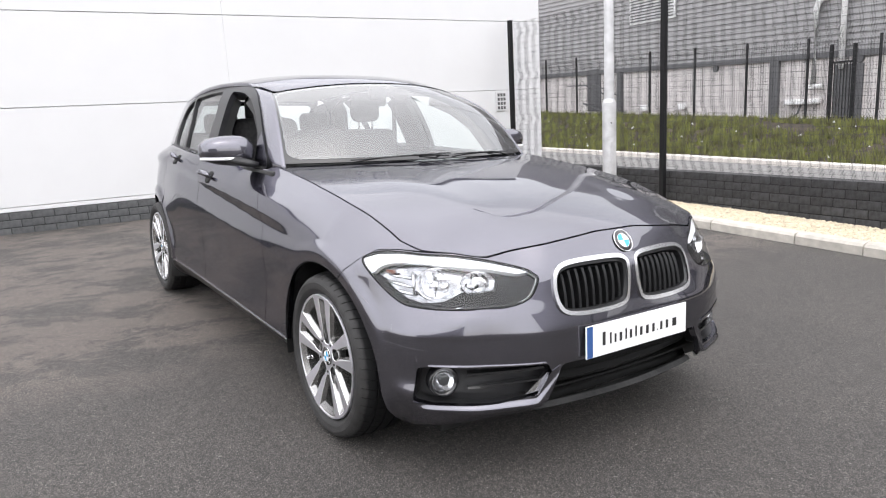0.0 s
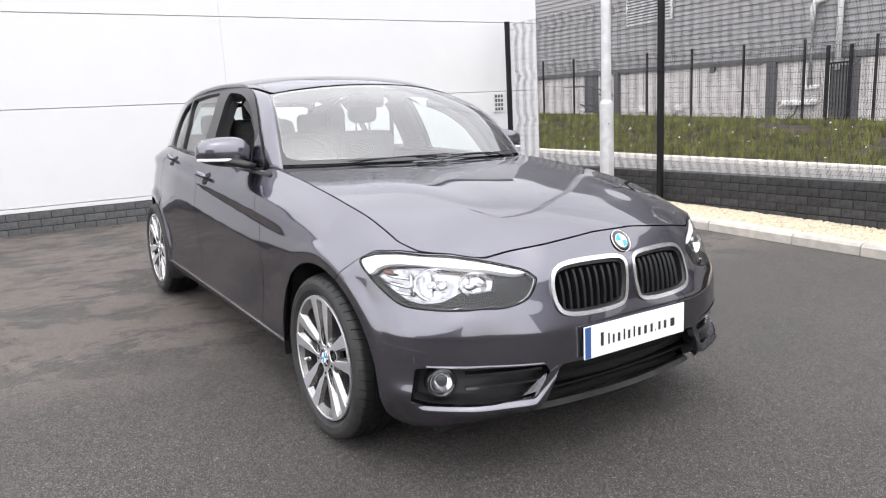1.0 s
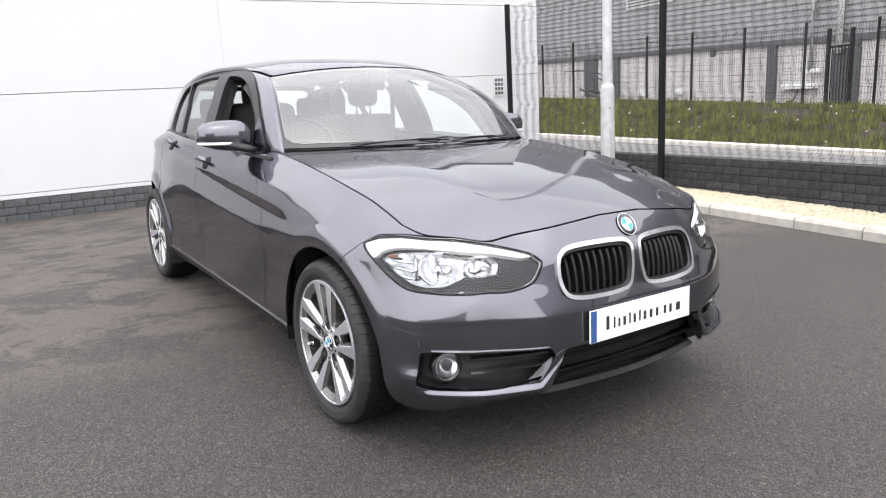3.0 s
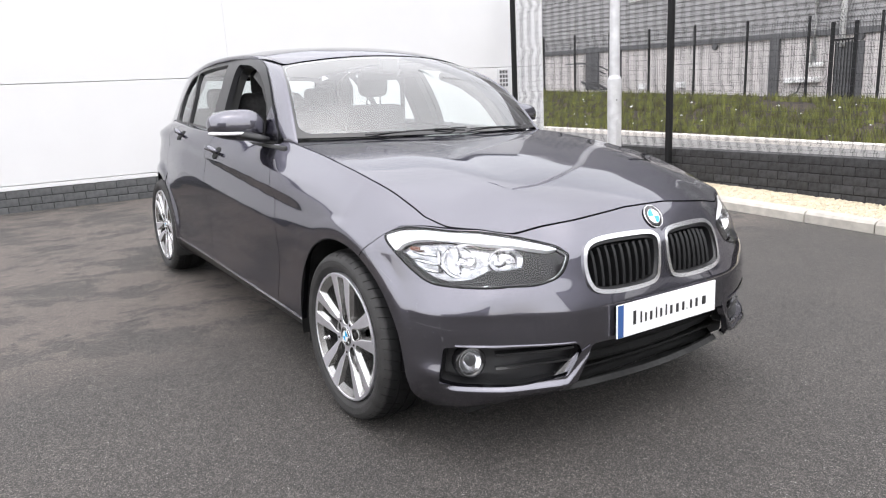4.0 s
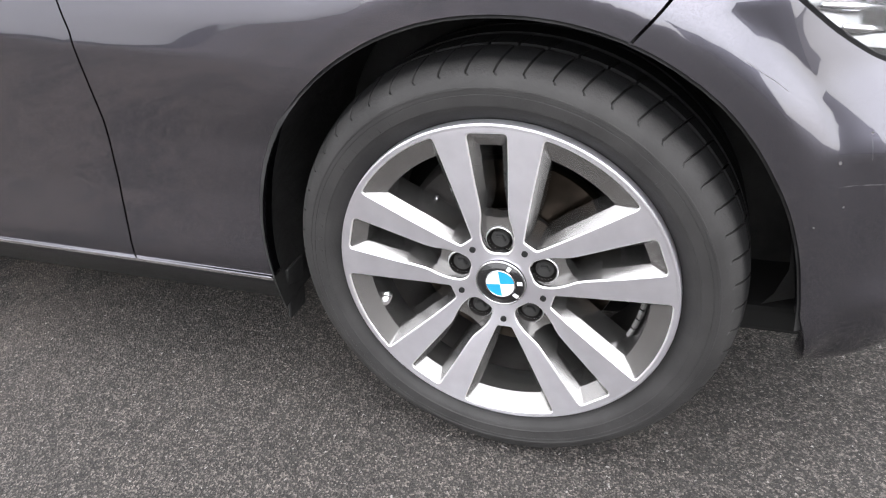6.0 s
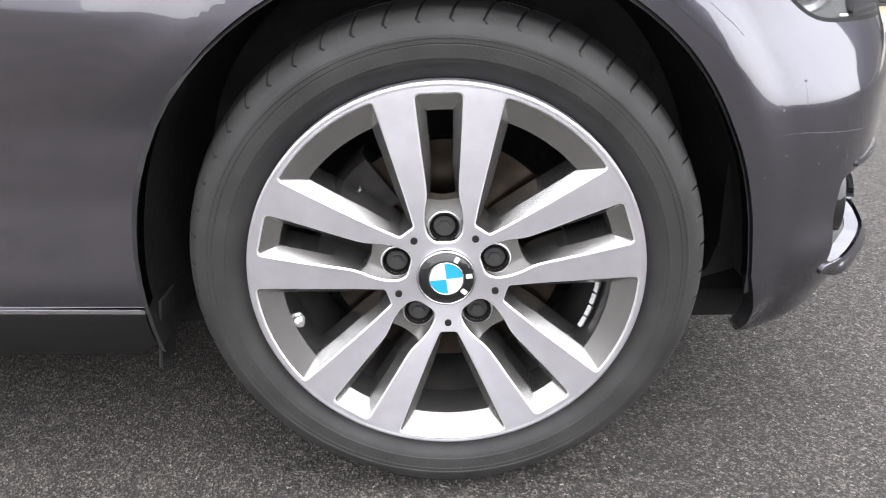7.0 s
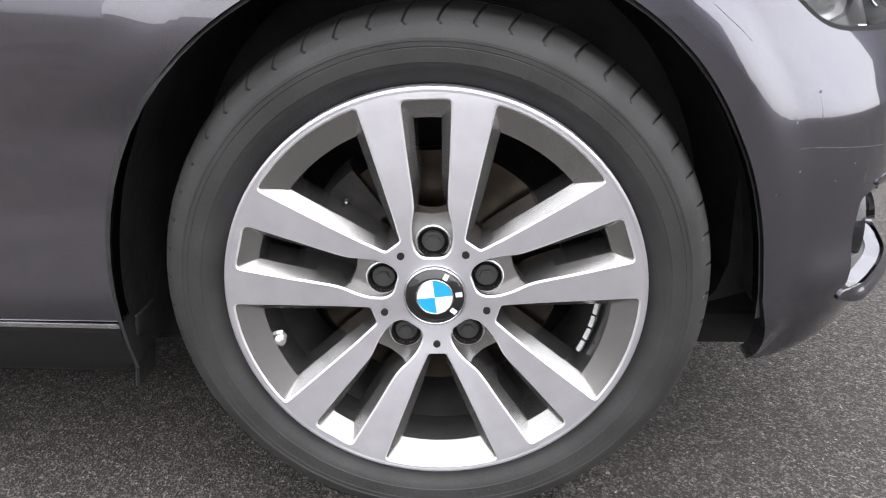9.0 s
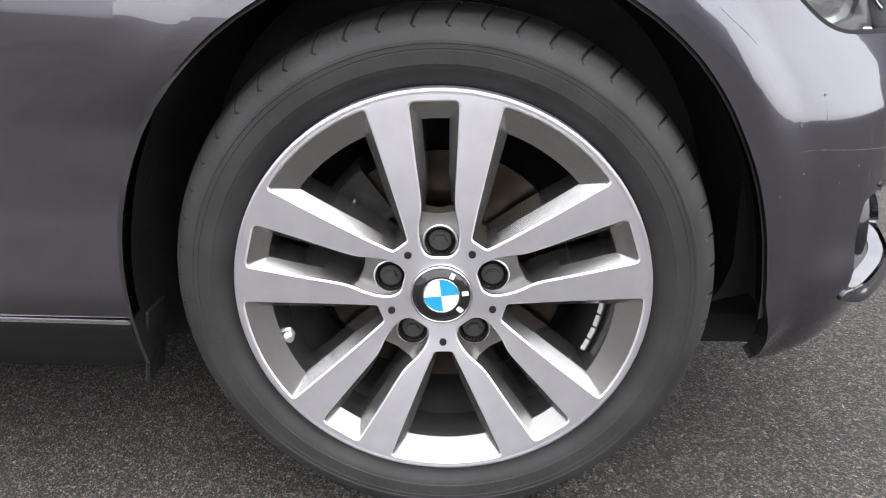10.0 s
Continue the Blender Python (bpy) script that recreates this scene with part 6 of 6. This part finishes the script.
# kerb stones, gravel and the low dark brick wall
kerb = tagged(new("kerb"), "pale concrete kerb stones edging the gravel strip", "kerb", kind="structure")
sec = [(0, -.12), (0, .075), (.02, .098), (.045, .105), (.125, .105), (.125, -.12)]


def kerb_mesh(length):
    bm = bmesh.new()
    rows = [[bm.verts.new((a, y, b)) for a, b in sec] for y in (0, length)]
    for i in range(5):
        bm.faces.new((rows[0][i], rows[0][i + 1], rows[1][i + 1], rows[1][i]))
    bm.faces.new(rows[0][::-1])
    bm.faces.new(rows[1])
    bmesh.ops.recalc_face_normals(bm, faces=bm.faces)
    me = bpy.data.meshes.new("kerb_stone")
    bm.to_mesh(me)
    bm.free()
    me.materials.append(KERB)
    return me


KM = {L: kerb_mesh(L) for L in (.905, .60, .30)}
y = -6.0
k = 0
while y < 6.2:
    L = (.905, .905, .60, .905, .30, .905)[k % 6]
    st = new("kerb_stone", KM[L])
    st.parent = kerb
    z0, z1 = float(ground_z(kerb_line(y), y)), float(ground_z(kerb_line(y + L), y + L))
    st.matrix_local = pose(kerb_line(y), y, z0, math.degrees(math.atan2(z1 - z0, L)), 0, -math.degrees(math.atan(ENV_Y)) + rng.uniform(-.3, .3))
    y += L + .008
    k += 1

gravel_z = lambda y: float(ground_z(kerb_line(y), y)) + .085
gys = np.arange(-6, 6.6, .3)
bed = ribbon("gravel_strip", .12, WALL_X - KERB_X + .02, gys, gravel_z, lambda y: gravel_z(y) + .01, GRAVEL_BED, "pale yellow gravel strip", "gravel", 4)
bed.location.x = KERB_X
stone_v, stone_f = [], []
for _ in range(15000):
    y, t = rng.uniform(-1.2, 5.6), rng.random()
    x = kerb_line(y) + .13 + (WALL_X - KERB_X - .14) * t
    z = gravel_z(y) + .01 * t
    r = rng.uniform(.006, .016)
    b = len(stone_v)
    for dx, dy, dz in ((1, 0, 0), (0, 1, 0), (-1, 0, 0), (0, -1, 0), (0, 0, .8), (0, 0, -.6)):
        q = r * rng.uniform(.7, 1.3)
        stone_v.append((x + dx * q + rng.uniform(-.3, .3) * r, y + dy * q, z + .006 + dz * q))
    stone_f += [(b, b + 1, b + 4), (b + 1, b + 2, b + 4), (b + 2, b + 3, b + 4), (b + 3, b, b + 4), (b + 1, b, b + 5), (b + 2, b + 1, b + 5), (b + 3, b + 2, b + 5), (b, b + 3, b + 5)]
tagged(mesh_object("gravel", stone_v, stone_f, GRAVEL, smooth=False), "pale yellow gravel stones", "gravel", kind="stuff")


def brick_mesh(name, size, mat, bevel=.004):
    bm = box_bm(size, (0, 0, 0), bevel, 1)
    me = bpy.data.meshes.new(name)
    bm.to_mesh(me)
    bm.free()
    me.materials.append(mat)
    return me


def brick_wall(name, origin, way, length, base, courses, mat, mortar, label, thick=.2, near=None, limit=300, course=.075):
    """Courses of bricks with recessed joints along a straight line; base(t) is the ground there."""
    d = Vector((way[0], way[1], 0)).normalized()
    out_dir = Vector((d.y, -d.x, 0))
    root = tagged(new(name), label, "wall", kind="structure")
    z0 = min(base(0), base(length)) - .15
    top = courses[1]
    n = 24
    vv, ff = [], []
    for i in range(n + 1):
        p = Vector(origin) + d * (length * i / n)
        for off, z in ((.008, z0), (.008, top - .01), (thick, top - .01), (thick, z0)):
            q = p - out_dir * off
            vv.append((q.x, q.y, z))
    for i in range(n):
        for j in range(3):
            ff.append((i * 4 + j, i * 4 + j + 1, (i + 1) * 4 + j + 1, (i + 1) * 4 + j))
    core = mesh_object("mortar_core", vv, ff, mortar, root, smooth=False)
    me = brick_mesh("brick", (.215, .10, course - .010), mat)
    rest_v, rest_f = [], []
    z = top - course / 2
    rows = 0
    ang_ = math.atan2(d.y, d.x)
    cands = []
    while z > z0:
        t = (.1125 if rows % 2 else 0) + .11
        while t < length:
            if z + .04 > base(t) - .02:
                cands.append((abs(t - near), t, z))
            t += .225
        z -= course
        rows += 1
    cands.sort()
    for i, (_, t, z) in enumerate(cands):
        p = Vector(origin) + d * t - out_dir * .052
        if i < limit:
            b = new("brick", me)
            b.parent = root
            b.matrix_local = Matrix.Translation((p.x, p.y, z)) @ Matrix.Rotation(ang_, 4, "Z")
        else:
            bb = len(rest_v)
            for sx, so, sz in ((-1, 0, -1), (1, 0, -1), (1, 0, 1), (-1, 0, 1), (-1, .05, -1), (1, .05, -1), (1, .05, 1), (-1, .05, 1)):
                q = Vector(origin) + d * (t + sx * .1075) - out_dir * (.002 + so)
                rest_v.append((q.x, q.y, z + sz * (course - .010) / 2))
            rest_f += [(bb, bb + 1, bb + 2, bb + 3), (bb + 1, bb + 5, bb + 6, bb + 2), (bb + 4, bb, bb + 3, bb + 7), (bb + 3, bb + 2, bb + 6, bb + 7), (bb + 4, bb + 5, bb + 1, bb)]
    if rest_v:
        ob = mesh_object("brickwork", rest_v, rest_f, mat, root, smooth=False)
        ob["kind"] = "stuff"
    return root


fence_dir = Vector((ENV_Y, 1, 0)).normalized()
low_top = .385
build_dir = Vector((1, WALL_K, 0)).normalized()

# white clad building
END_X = 6.02
wall = tagged(new("wall_north"), "white flat-panel clad building wall above a grey brick plinth", "wall", kind="structure")
PL_TOP = .368
v, f = [], []
zs = [PL_TOP + .0515, 1.515, 2.56, 3.60]
for z0, z1 in zip(zs, zs[1:]):
    x = -14.0
    while x < END_X - .01:
        x1 = min(x + 5.005, END_X)
        bm = box_bm((x1 - x - .0005, .08, z1 - z0 - .007), ((x + x1) / 2, 0, (z0 + z1) / 2), .004, 1)
        o = part("wall_panel", bm, CLADDING_WHITE, wall)
        x = x1
part("wall_backing", box_bm((END_X + 13.98, .16, 3.76), ((END_X - 14) / 2 - .02, .10, 1.70)), PANEL_JOINT, wall)
part("end_wall", box_bm((.10, 9, 3.78), (END_X - .05, 4.6, 1.71), .004), CLADDING_WHITE, wall, "white end wall")
part("drip_flashing", box_bm((END_X + 14, .086, .046), ((END_X - 14) / 2, -.004, PL_TOP + .0245), .004), CLADDING_WHITE, wall, "white metal skirting under the panels")
part("eaves_trim", box_bm((END_X + 14.1, .16, .07), ((END_X - 14) / 2, .02, 3.625), .006), GREY_DARK, wall, "dark eaves trim")
part("roof_sheet", box_bm((END_X + 14, 9.2, .06), ((END_X - 14) / 2, 4.55, 3.56)), GREY_DARK, wall)
wall.matrix_world = Matrix.Translation((0, WALL_Y + .04, 0)) @ Matrix.Rotation(math.atan(WALL_K), 4, "Z")
part("far_wall", box_bm((END_X + 14, .1, 3.76), ((END_X - 14) / 2, 9.1, 1.70)), CLADDING_WHITE, wall)
part("west_wall", box_bm((.1, 9, 3.76), (-14, 4.6, 1.70)), CLADDING_WHITE, wall)
vent = tagged(new("wall_vent"), "small white louvred vent on the white wall", "vent")
vent.matrix_world = Matrix.Translation((5.20, build_line(5.20), 1.345)) @ Matrix.Rotation(math.atan(WALL_K), 4, "Z")
part("vent_frame", box_bm((.20, .03, .30), (0, -.012, 0), .006), CLADDING_WHITE, vent)
for i in range(3):
    for j in range(4):
        part("vent_slot", box_bm((.038, .006, .045), (-.055 + i * .055, -.029, -.10 + j * .066)), GREY_DARK, vent)

# lamp column in the gravel
col_y = 3.77
col = tagged(new("lamp_column"), "galvanised steel lamp column with a thicker base, standing in the gravel", "lamp post")
cx, cz = 4.84, gravel_z(col_y)
part("column_base", cyl_bm(.086, 1.26, (0, 0, .60), seg=32), GALVANISED, col, "thick galvanised base section", angle=40)
part("column_collar", cyl_bm(.086, .05, (0, 0, 1.25), seg=32, r2=.064), GALVANISED, col, angle=40)
part("column_shaft", cyl_bm(.062, 5.2, (0, 0, 3.86), seg=28, r2=.05), GALVANISED, col, angle=40)
part("column_door", box_bm((.09, .012, .40), (-.02, -.080, .55), .006), GALVANISED, col, "access door")
part("column_bolt", cyl_bm(.008, .02, (-.045, -.072, .98), "Y", 10), STEEL, col)
arm_path = [(0, 0, 6.4), (.0, .1, 6.55), (0, .4, 6.62), (0, .8, 6.64)]
part("lamp_arm", tube_bm(arm_path, .03, 10), GALVANISED, col, smooth=True)
part("lamp_head", box_bm((.22, .55, .10), (0, 1.02, 6.63), .03, 3), GALVANISED, col, smooth=True)
col.location = (cx, col_y, cz - .02)

# mesh fence before the low wall
FENCE_OFF = -.10
post_ys = [6.13, 3.08, .03, -3.02, -6.07]
fence = tagged(new("mesh_fence"), "black steel posts with fine dark grey welded mesh panels", "fence")
for y in post_ys:
    x = wall_line(y) + FENCE_OFF
    part("fence_post", join_bm(box_bm((.06, .06, 2.95), (x, y, 2.53 - 1.475), .004), box_bm((.066, .066, .012), (x, y, 2.536), .003)), FENCE_BLACK, fence, "black square post")
for y1, y0 in zip(post_ys, post_ys[1:]):
    vv, ff = [], []

    def wire(p, q, r):
        b = len(vv)
        p, q = Vector(p), Vector(q)
        d = (q - p).normalized()
        a = d.cross(Vector((1, .3, .2))).normalized() * r
        c = d.cross(a).normalized() * r
        for e in (p, q):
            for h in (a, c, -a, -c):
                vv.append(tuple(e + h))
        for i in range(4):
            ff.append((b + i, b + (i + 1) % 4, b + 4 + (i + 1) % 4, b + 4 + i))
    xo = FENCE_OFF + .045
    n = int((y1 - y0) / .0127)
    levels = [.12, .31, .41, .51, .96, 1.06, 1.16, 1.61, 1.71, 1.81, 2.26, 2.36, 2.46, 2.50]
    bend = [0, 0, .05, 0, 0, .05, 0, 0, .05, 0, 0, .05, 0, 0]
    for i in range(n):
        y = y0 + .0127 * (i + .5)
        wave = math.sin(2 * math.pi * math.log(max(.03, .085 + .017 * y)) / .017)          # wire thickness swells in groups to imitate moire bands along the panel
        gauge = .00098 + .0007 * max(-1, min(1, 1.8 * wave)) + .0002 * noise.noise(Vector((y * 11.0, 0, 7.3)))
        pts = [(wall_line(y) + xo + b, y, z) for z, b in zip(levels, bend)]
        for p, q in zip(pts, pts[1:]):
            wire(p, q, gauge)
    for z in np.arange(.13, 2.50, .0762):
        b = np.interp(z, levels, bend)
        wire((wall_line(y0) + xo + b, y0, z), (wall_line(y1) + xo + b, y1, z), .0011)
    ob = mesh_object("mesh_panel", vv, ff, MESH_GREY, fence, "fine dark grey welded wire mesh", smooth=False)

# ---- beyond the road: second fence and grey industrial building ----
FAR_X, B_X = 20.6, 23.2
far_y = lambda k: 7.88 + 2.3 * k
ffence = tagged(new("far_fence"), "black mesh fence with slim posts on top of the bank", "fence")
fy = [far_y(k) for k in range(-4, 12)]
for y in fy:
    part("fence_post", box_bm((.07, .07, 2.75), (FAR_X + ENV_Y * y, y, bank_z(y) + 1.37), .004), FENCE_BLACK, ffence)
for y0, y1 in zip(fy, fy[1:]):
    vv, ff = [], []
    for i in range(24):
        y = y0 + (y1 - y0) * i / 24
        for (z0, z1) in ((bank_z(y) - .05, bank_z(y) + 2.65),):
            b = len(vv)
            x = FAR_X + ENV_Y * y
            vv += [(x, y - .004, z0), (x, y + .004, z0), (x, y + .004, z1), (x, y - .004, z1)]
            ff.append((b, b + 1, b + 2, b + 3))
    for k in range(13):
        h = .1 + .2 * k
        b = len(vv)
        vv += [(FAR_X + ENV_Y * y0, y0, bank_z(y0) + h), (FAR_X + ENV_Y * y1, y1, bank_z(y1) + h), (FAR_X + ENV_Y * y1, y1, bank_z(y1) + h + .008), (FAR_X + ENV_Y * y0, y0, bank_z(y0) + h + .008)]
        ff.append((b, b + 1, b + 2, b + 3))
    mesh_object("mesh_panel", vv, ff, FENCE_BLACK, ffence, smooth=False)
gate = tagged(new("fence_gate"), "black tubular gate in the far fence", "gate")
gy0, gy1 = 8.62, 9.36
for y in (gy0, gy1):
    part("gate_post", box_bm((.10, .10, 2.6), (FAR_X - .05 + ENV_Y * y, y, bank_z(y) + 1.2), .006), FENCE_BLACK, gate)
for h in (.2, 1.95):
    part("gate_rail", box_bm((.05, gy1 - gy0, .06), (FAR_X - .05 + ENV_Y * 9.0, 9.0, bank_z(9.0) + h), .004), FENCE_BLACK, gate)
for y in np.linspace(gy0 + .12, gy1 - .12, 6):
    part("gate_bar", box_bm((.025, .025, 1.8), (FAR_X - .05 + ENV_Y * y, y, bank_z(y) + 1.05), .002), FENCE_BLACK, gate)

fac = tagged(new("industrial_building"), "grey ribbed-clad industrial building with a pale block base", "building")
Y0, Y1 = -14.0, 48.0
top = 11.0
mid_y = (Y0 + Y1) / 2
rot = Matrix.Rotation(-math.atan(ENV_Y), 4, "Z")
fac.matrix_world = Matrix.Translation((B_X, 0, 0)) @ rot
tilt = .025
part("block_wall", box_bm((.3, Y1 - Y0, 6.0), (.15, mid_y, -.2)), BLOCK_PALE, fac, "pale block wall")
for y in np.arange(Y0 + 1, Y1, 2.45):
    part("block_joint", box_bm((.02, .03, 4.6), (-.002, y, .3)), GREY_DARK if int(y * 3) % 5 == 0 else JOINT, fac)
bm = bmesh.new()
z = 2.62
prof = []
while z < top:
    prof += [(-.06, z), (-.06, z + .125), (-.005, z + .145), (-.005, z + .190)]
    z += .21
rows = [[bm.verts.new((x, y, zz + tilt * (y - 12))) for x, zz in prof] for y in (Y0, Y1)]
for i in range(len(prof) - 1):
    bm.faces.new((rows[0][i], rows[0][i + 1], rows[1][i + 1], rows[1][i]))
part("ribbed_cladding", bm, CLAD_GREY, fac, "grey horizontal ribbed cladding")
part("cladding_core", box_bm((.3, Y1 - Y0, 9), (.17, mid_y, 7.2)), CLAD_GREY, fac)
sk = box_bm((.10, Y1 - Y0, .20), (-.07, 0, 2.56))
for vtx in sk.verts:
    vtx.co.z += tilt * (vtx.co.y + mid_y - 12)
    vtx.co.y += mid_y
part("drip_flashing", sk, GREY_DARK, fac, "dark flashing under the cladding")
part("building_roof", box_bm((30, Y1 - Y0, .3), (15, mid_y, top + .3)), CLAD_GREY, fac)
part("back_wall", box_bm((.3, Y1 - Y0, top + 1), (30, mid_y, top / 2)), CLAD_GREY, fac)
for y in (Y0, Y1):
    part("gable_wall", box_bm((30, .3, top + 1), (15, y, top / 2)), CLAD_GREY, fac)
louvre = part("louvre", box_bm((.08, 2.75, 1.3), (-.10, 19.2, 5.45), .01), CLADDING_WHITE, fac, "white louvred grille")
for k in range(9):
    part("louvre_blade", box_bm((.10, 2.55, .05), (-.13, 19.2, 4.92 + k * .13)), GREY_DARK, louvre)
for y, w in ((12.95, .38), (21.3, .34)):
    part("downpipe_casing", box_bm((.14, w, 2.6), (-.06, y, 1.25 + .03 * (y - 13)), .01), GREY_DARK, fac, "dark grey casing")
part("side_door", box_bm((.08, .95, 2.1), (-.04, 23.15, 1.95), .01), GREY_DARK, fac, "dark grey steel door")
part("gate_door", box_bm((.08, 1.0, 2.1), (-.04, 10.1, 1.1), .01), GREY_DARK, fac, "dark steel door")
for y, zz in ((15.7, 2.42), (9.75, 2.30)):
    part("bulkhead_lamp", cyl_bm(.14, .10, (-.05, y, zz), "X", 20, bevel=.02), GREY_DARK, fac, "round bulkhead lamp", angle=40)
for y in (17.4, 19.7):
    part("wall_box", box_bm((.16, .42, .26), (-.08, y, .95), .02), PIPE_WHITE, fac, "pale wall box")
part("wall_unit", box_bm((.24, 1.35, .20), (-.12, 11.75, .92), .03), PIPE_WHITE, fac, "long pale wall unit")
part("unit_hose", tube_bm([(-.1, 11.8, .82), (-.12, 11.9, .5), (-.14, 12.2, .28), (-.15, 12.6, .25)], .035, 8), GREY_DARK, fac, "black hose", smooth=True)
part("flue_pipe", tube_bm([(-.2, 11.3, 1.45), (-.2, 11.3, 4.2), (-.2, 11.22, 4.42), (-.2, 11.0, 4.5), (.05, 10.8, 4.5)], .11, 12), PIPE_WHITE, fac, "white flue pipe", smooth=True)
part("flue_pipe", tube_bm([(-.2, 10.3, 2.0), (-.2, 10.3, 8.5)], .10, 12), PIPE_WHITE, fac, "white flue pipe", smooth=True)
part("pipe_valve", box_bm((.2, .5, .16), (-.2, 11.2, 1.45), .04, 2), PIPE_WHITE, fac, "pale pipe valve", smooth=True)
steps = tagged(new("access_stairs"), "grey metal steps with handrails beside the building", "stairs")
for k in range(5):
    part("tread", box_bm((.8, .26, .04), (B_X - .6 + ENV_Y * 22, 21.6 + k * .27, bank_z(22) + .05 + .12 * k), .005), GREY_DARK, steps)
for dx in (-.95, -.25):
    part("handrail", tube_bm([(B_X + dx + ENV_Y * 22, 21.3, bank_z(22) + .9), (B_X + dx + ENV_Y * 22, 22.8, bank_z(22) + 1.5), (B_X + dx + ENV_Y * 22, 24.0, bank_z(22) + 1.5)], .03, 8), GREY_DARK, steps, smooth=True)
    part("stringer", tube_bm([(B_X + dx + ENV_Y * 22, 21.3, bank_z(22)), (B_X + dx + ENV_Y * 22, 22.9, bank_z(22) + .6)], .05, 6), GREY_DARK, steps)

# unseen plain building added on the yard's open side to darken reflections in the paint
closing = tagged(new("wall_south"), "plain dark grey building, unseen, added on the open side to darken the car's reflections", "building", kind="structure")
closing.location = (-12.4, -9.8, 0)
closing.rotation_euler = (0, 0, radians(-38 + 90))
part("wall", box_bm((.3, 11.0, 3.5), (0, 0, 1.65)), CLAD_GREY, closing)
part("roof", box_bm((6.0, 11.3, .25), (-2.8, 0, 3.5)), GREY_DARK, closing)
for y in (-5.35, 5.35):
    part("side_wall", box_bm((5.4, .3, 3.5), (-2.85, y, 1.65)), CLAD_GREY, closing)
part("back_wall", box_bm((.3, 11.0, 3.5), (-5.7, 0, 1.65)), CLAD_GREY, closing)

# unseen wall added ahead of the car to darken the nose's reflections
ahead = tagged(new("wall_yard"), "plain dark grey wall, unseen, added ahead of the car to darken its reflections", "wall", kind="structure")
ahead.location = (7.9, -14.0, 0)
ahead.rotation_euler = (0, 0, radians(-4))
part("wall", box_bm((9.0, .3, 5.2), (0, 0, 2.5)), CLAD_GREY, ahead)
part("coping", box_bm((9.1, .4, .08), (0, 0, 5.14), .01), GREY_DARK, ahead)

# brickwork last: nearest bricks are pieces of their own
brick_wall("low_wall", (wall_line(6.2), 6.2, 0), -fence_dir, 12.2, lambda t: gravel_z(6.2 - t * fence_dir.y) - .01, (0, low_top), BRICK_GREY, MORTAR, "low dark brick wall behind the gravel", near=4.6, course=.088)
brick_wall("plinth_wall", (-9.0, build_line(-9.0) - .012, 0), build_dir, 14.9, lambda t: float(ground_z(-9 + t * build_dir.x, 7.0)), (0, PL_TOP), BRICK_PLINTH, MORTAR_PLINTH, "grey brick plinth under the white wall", thick=.10, near=8.0, course=.088)
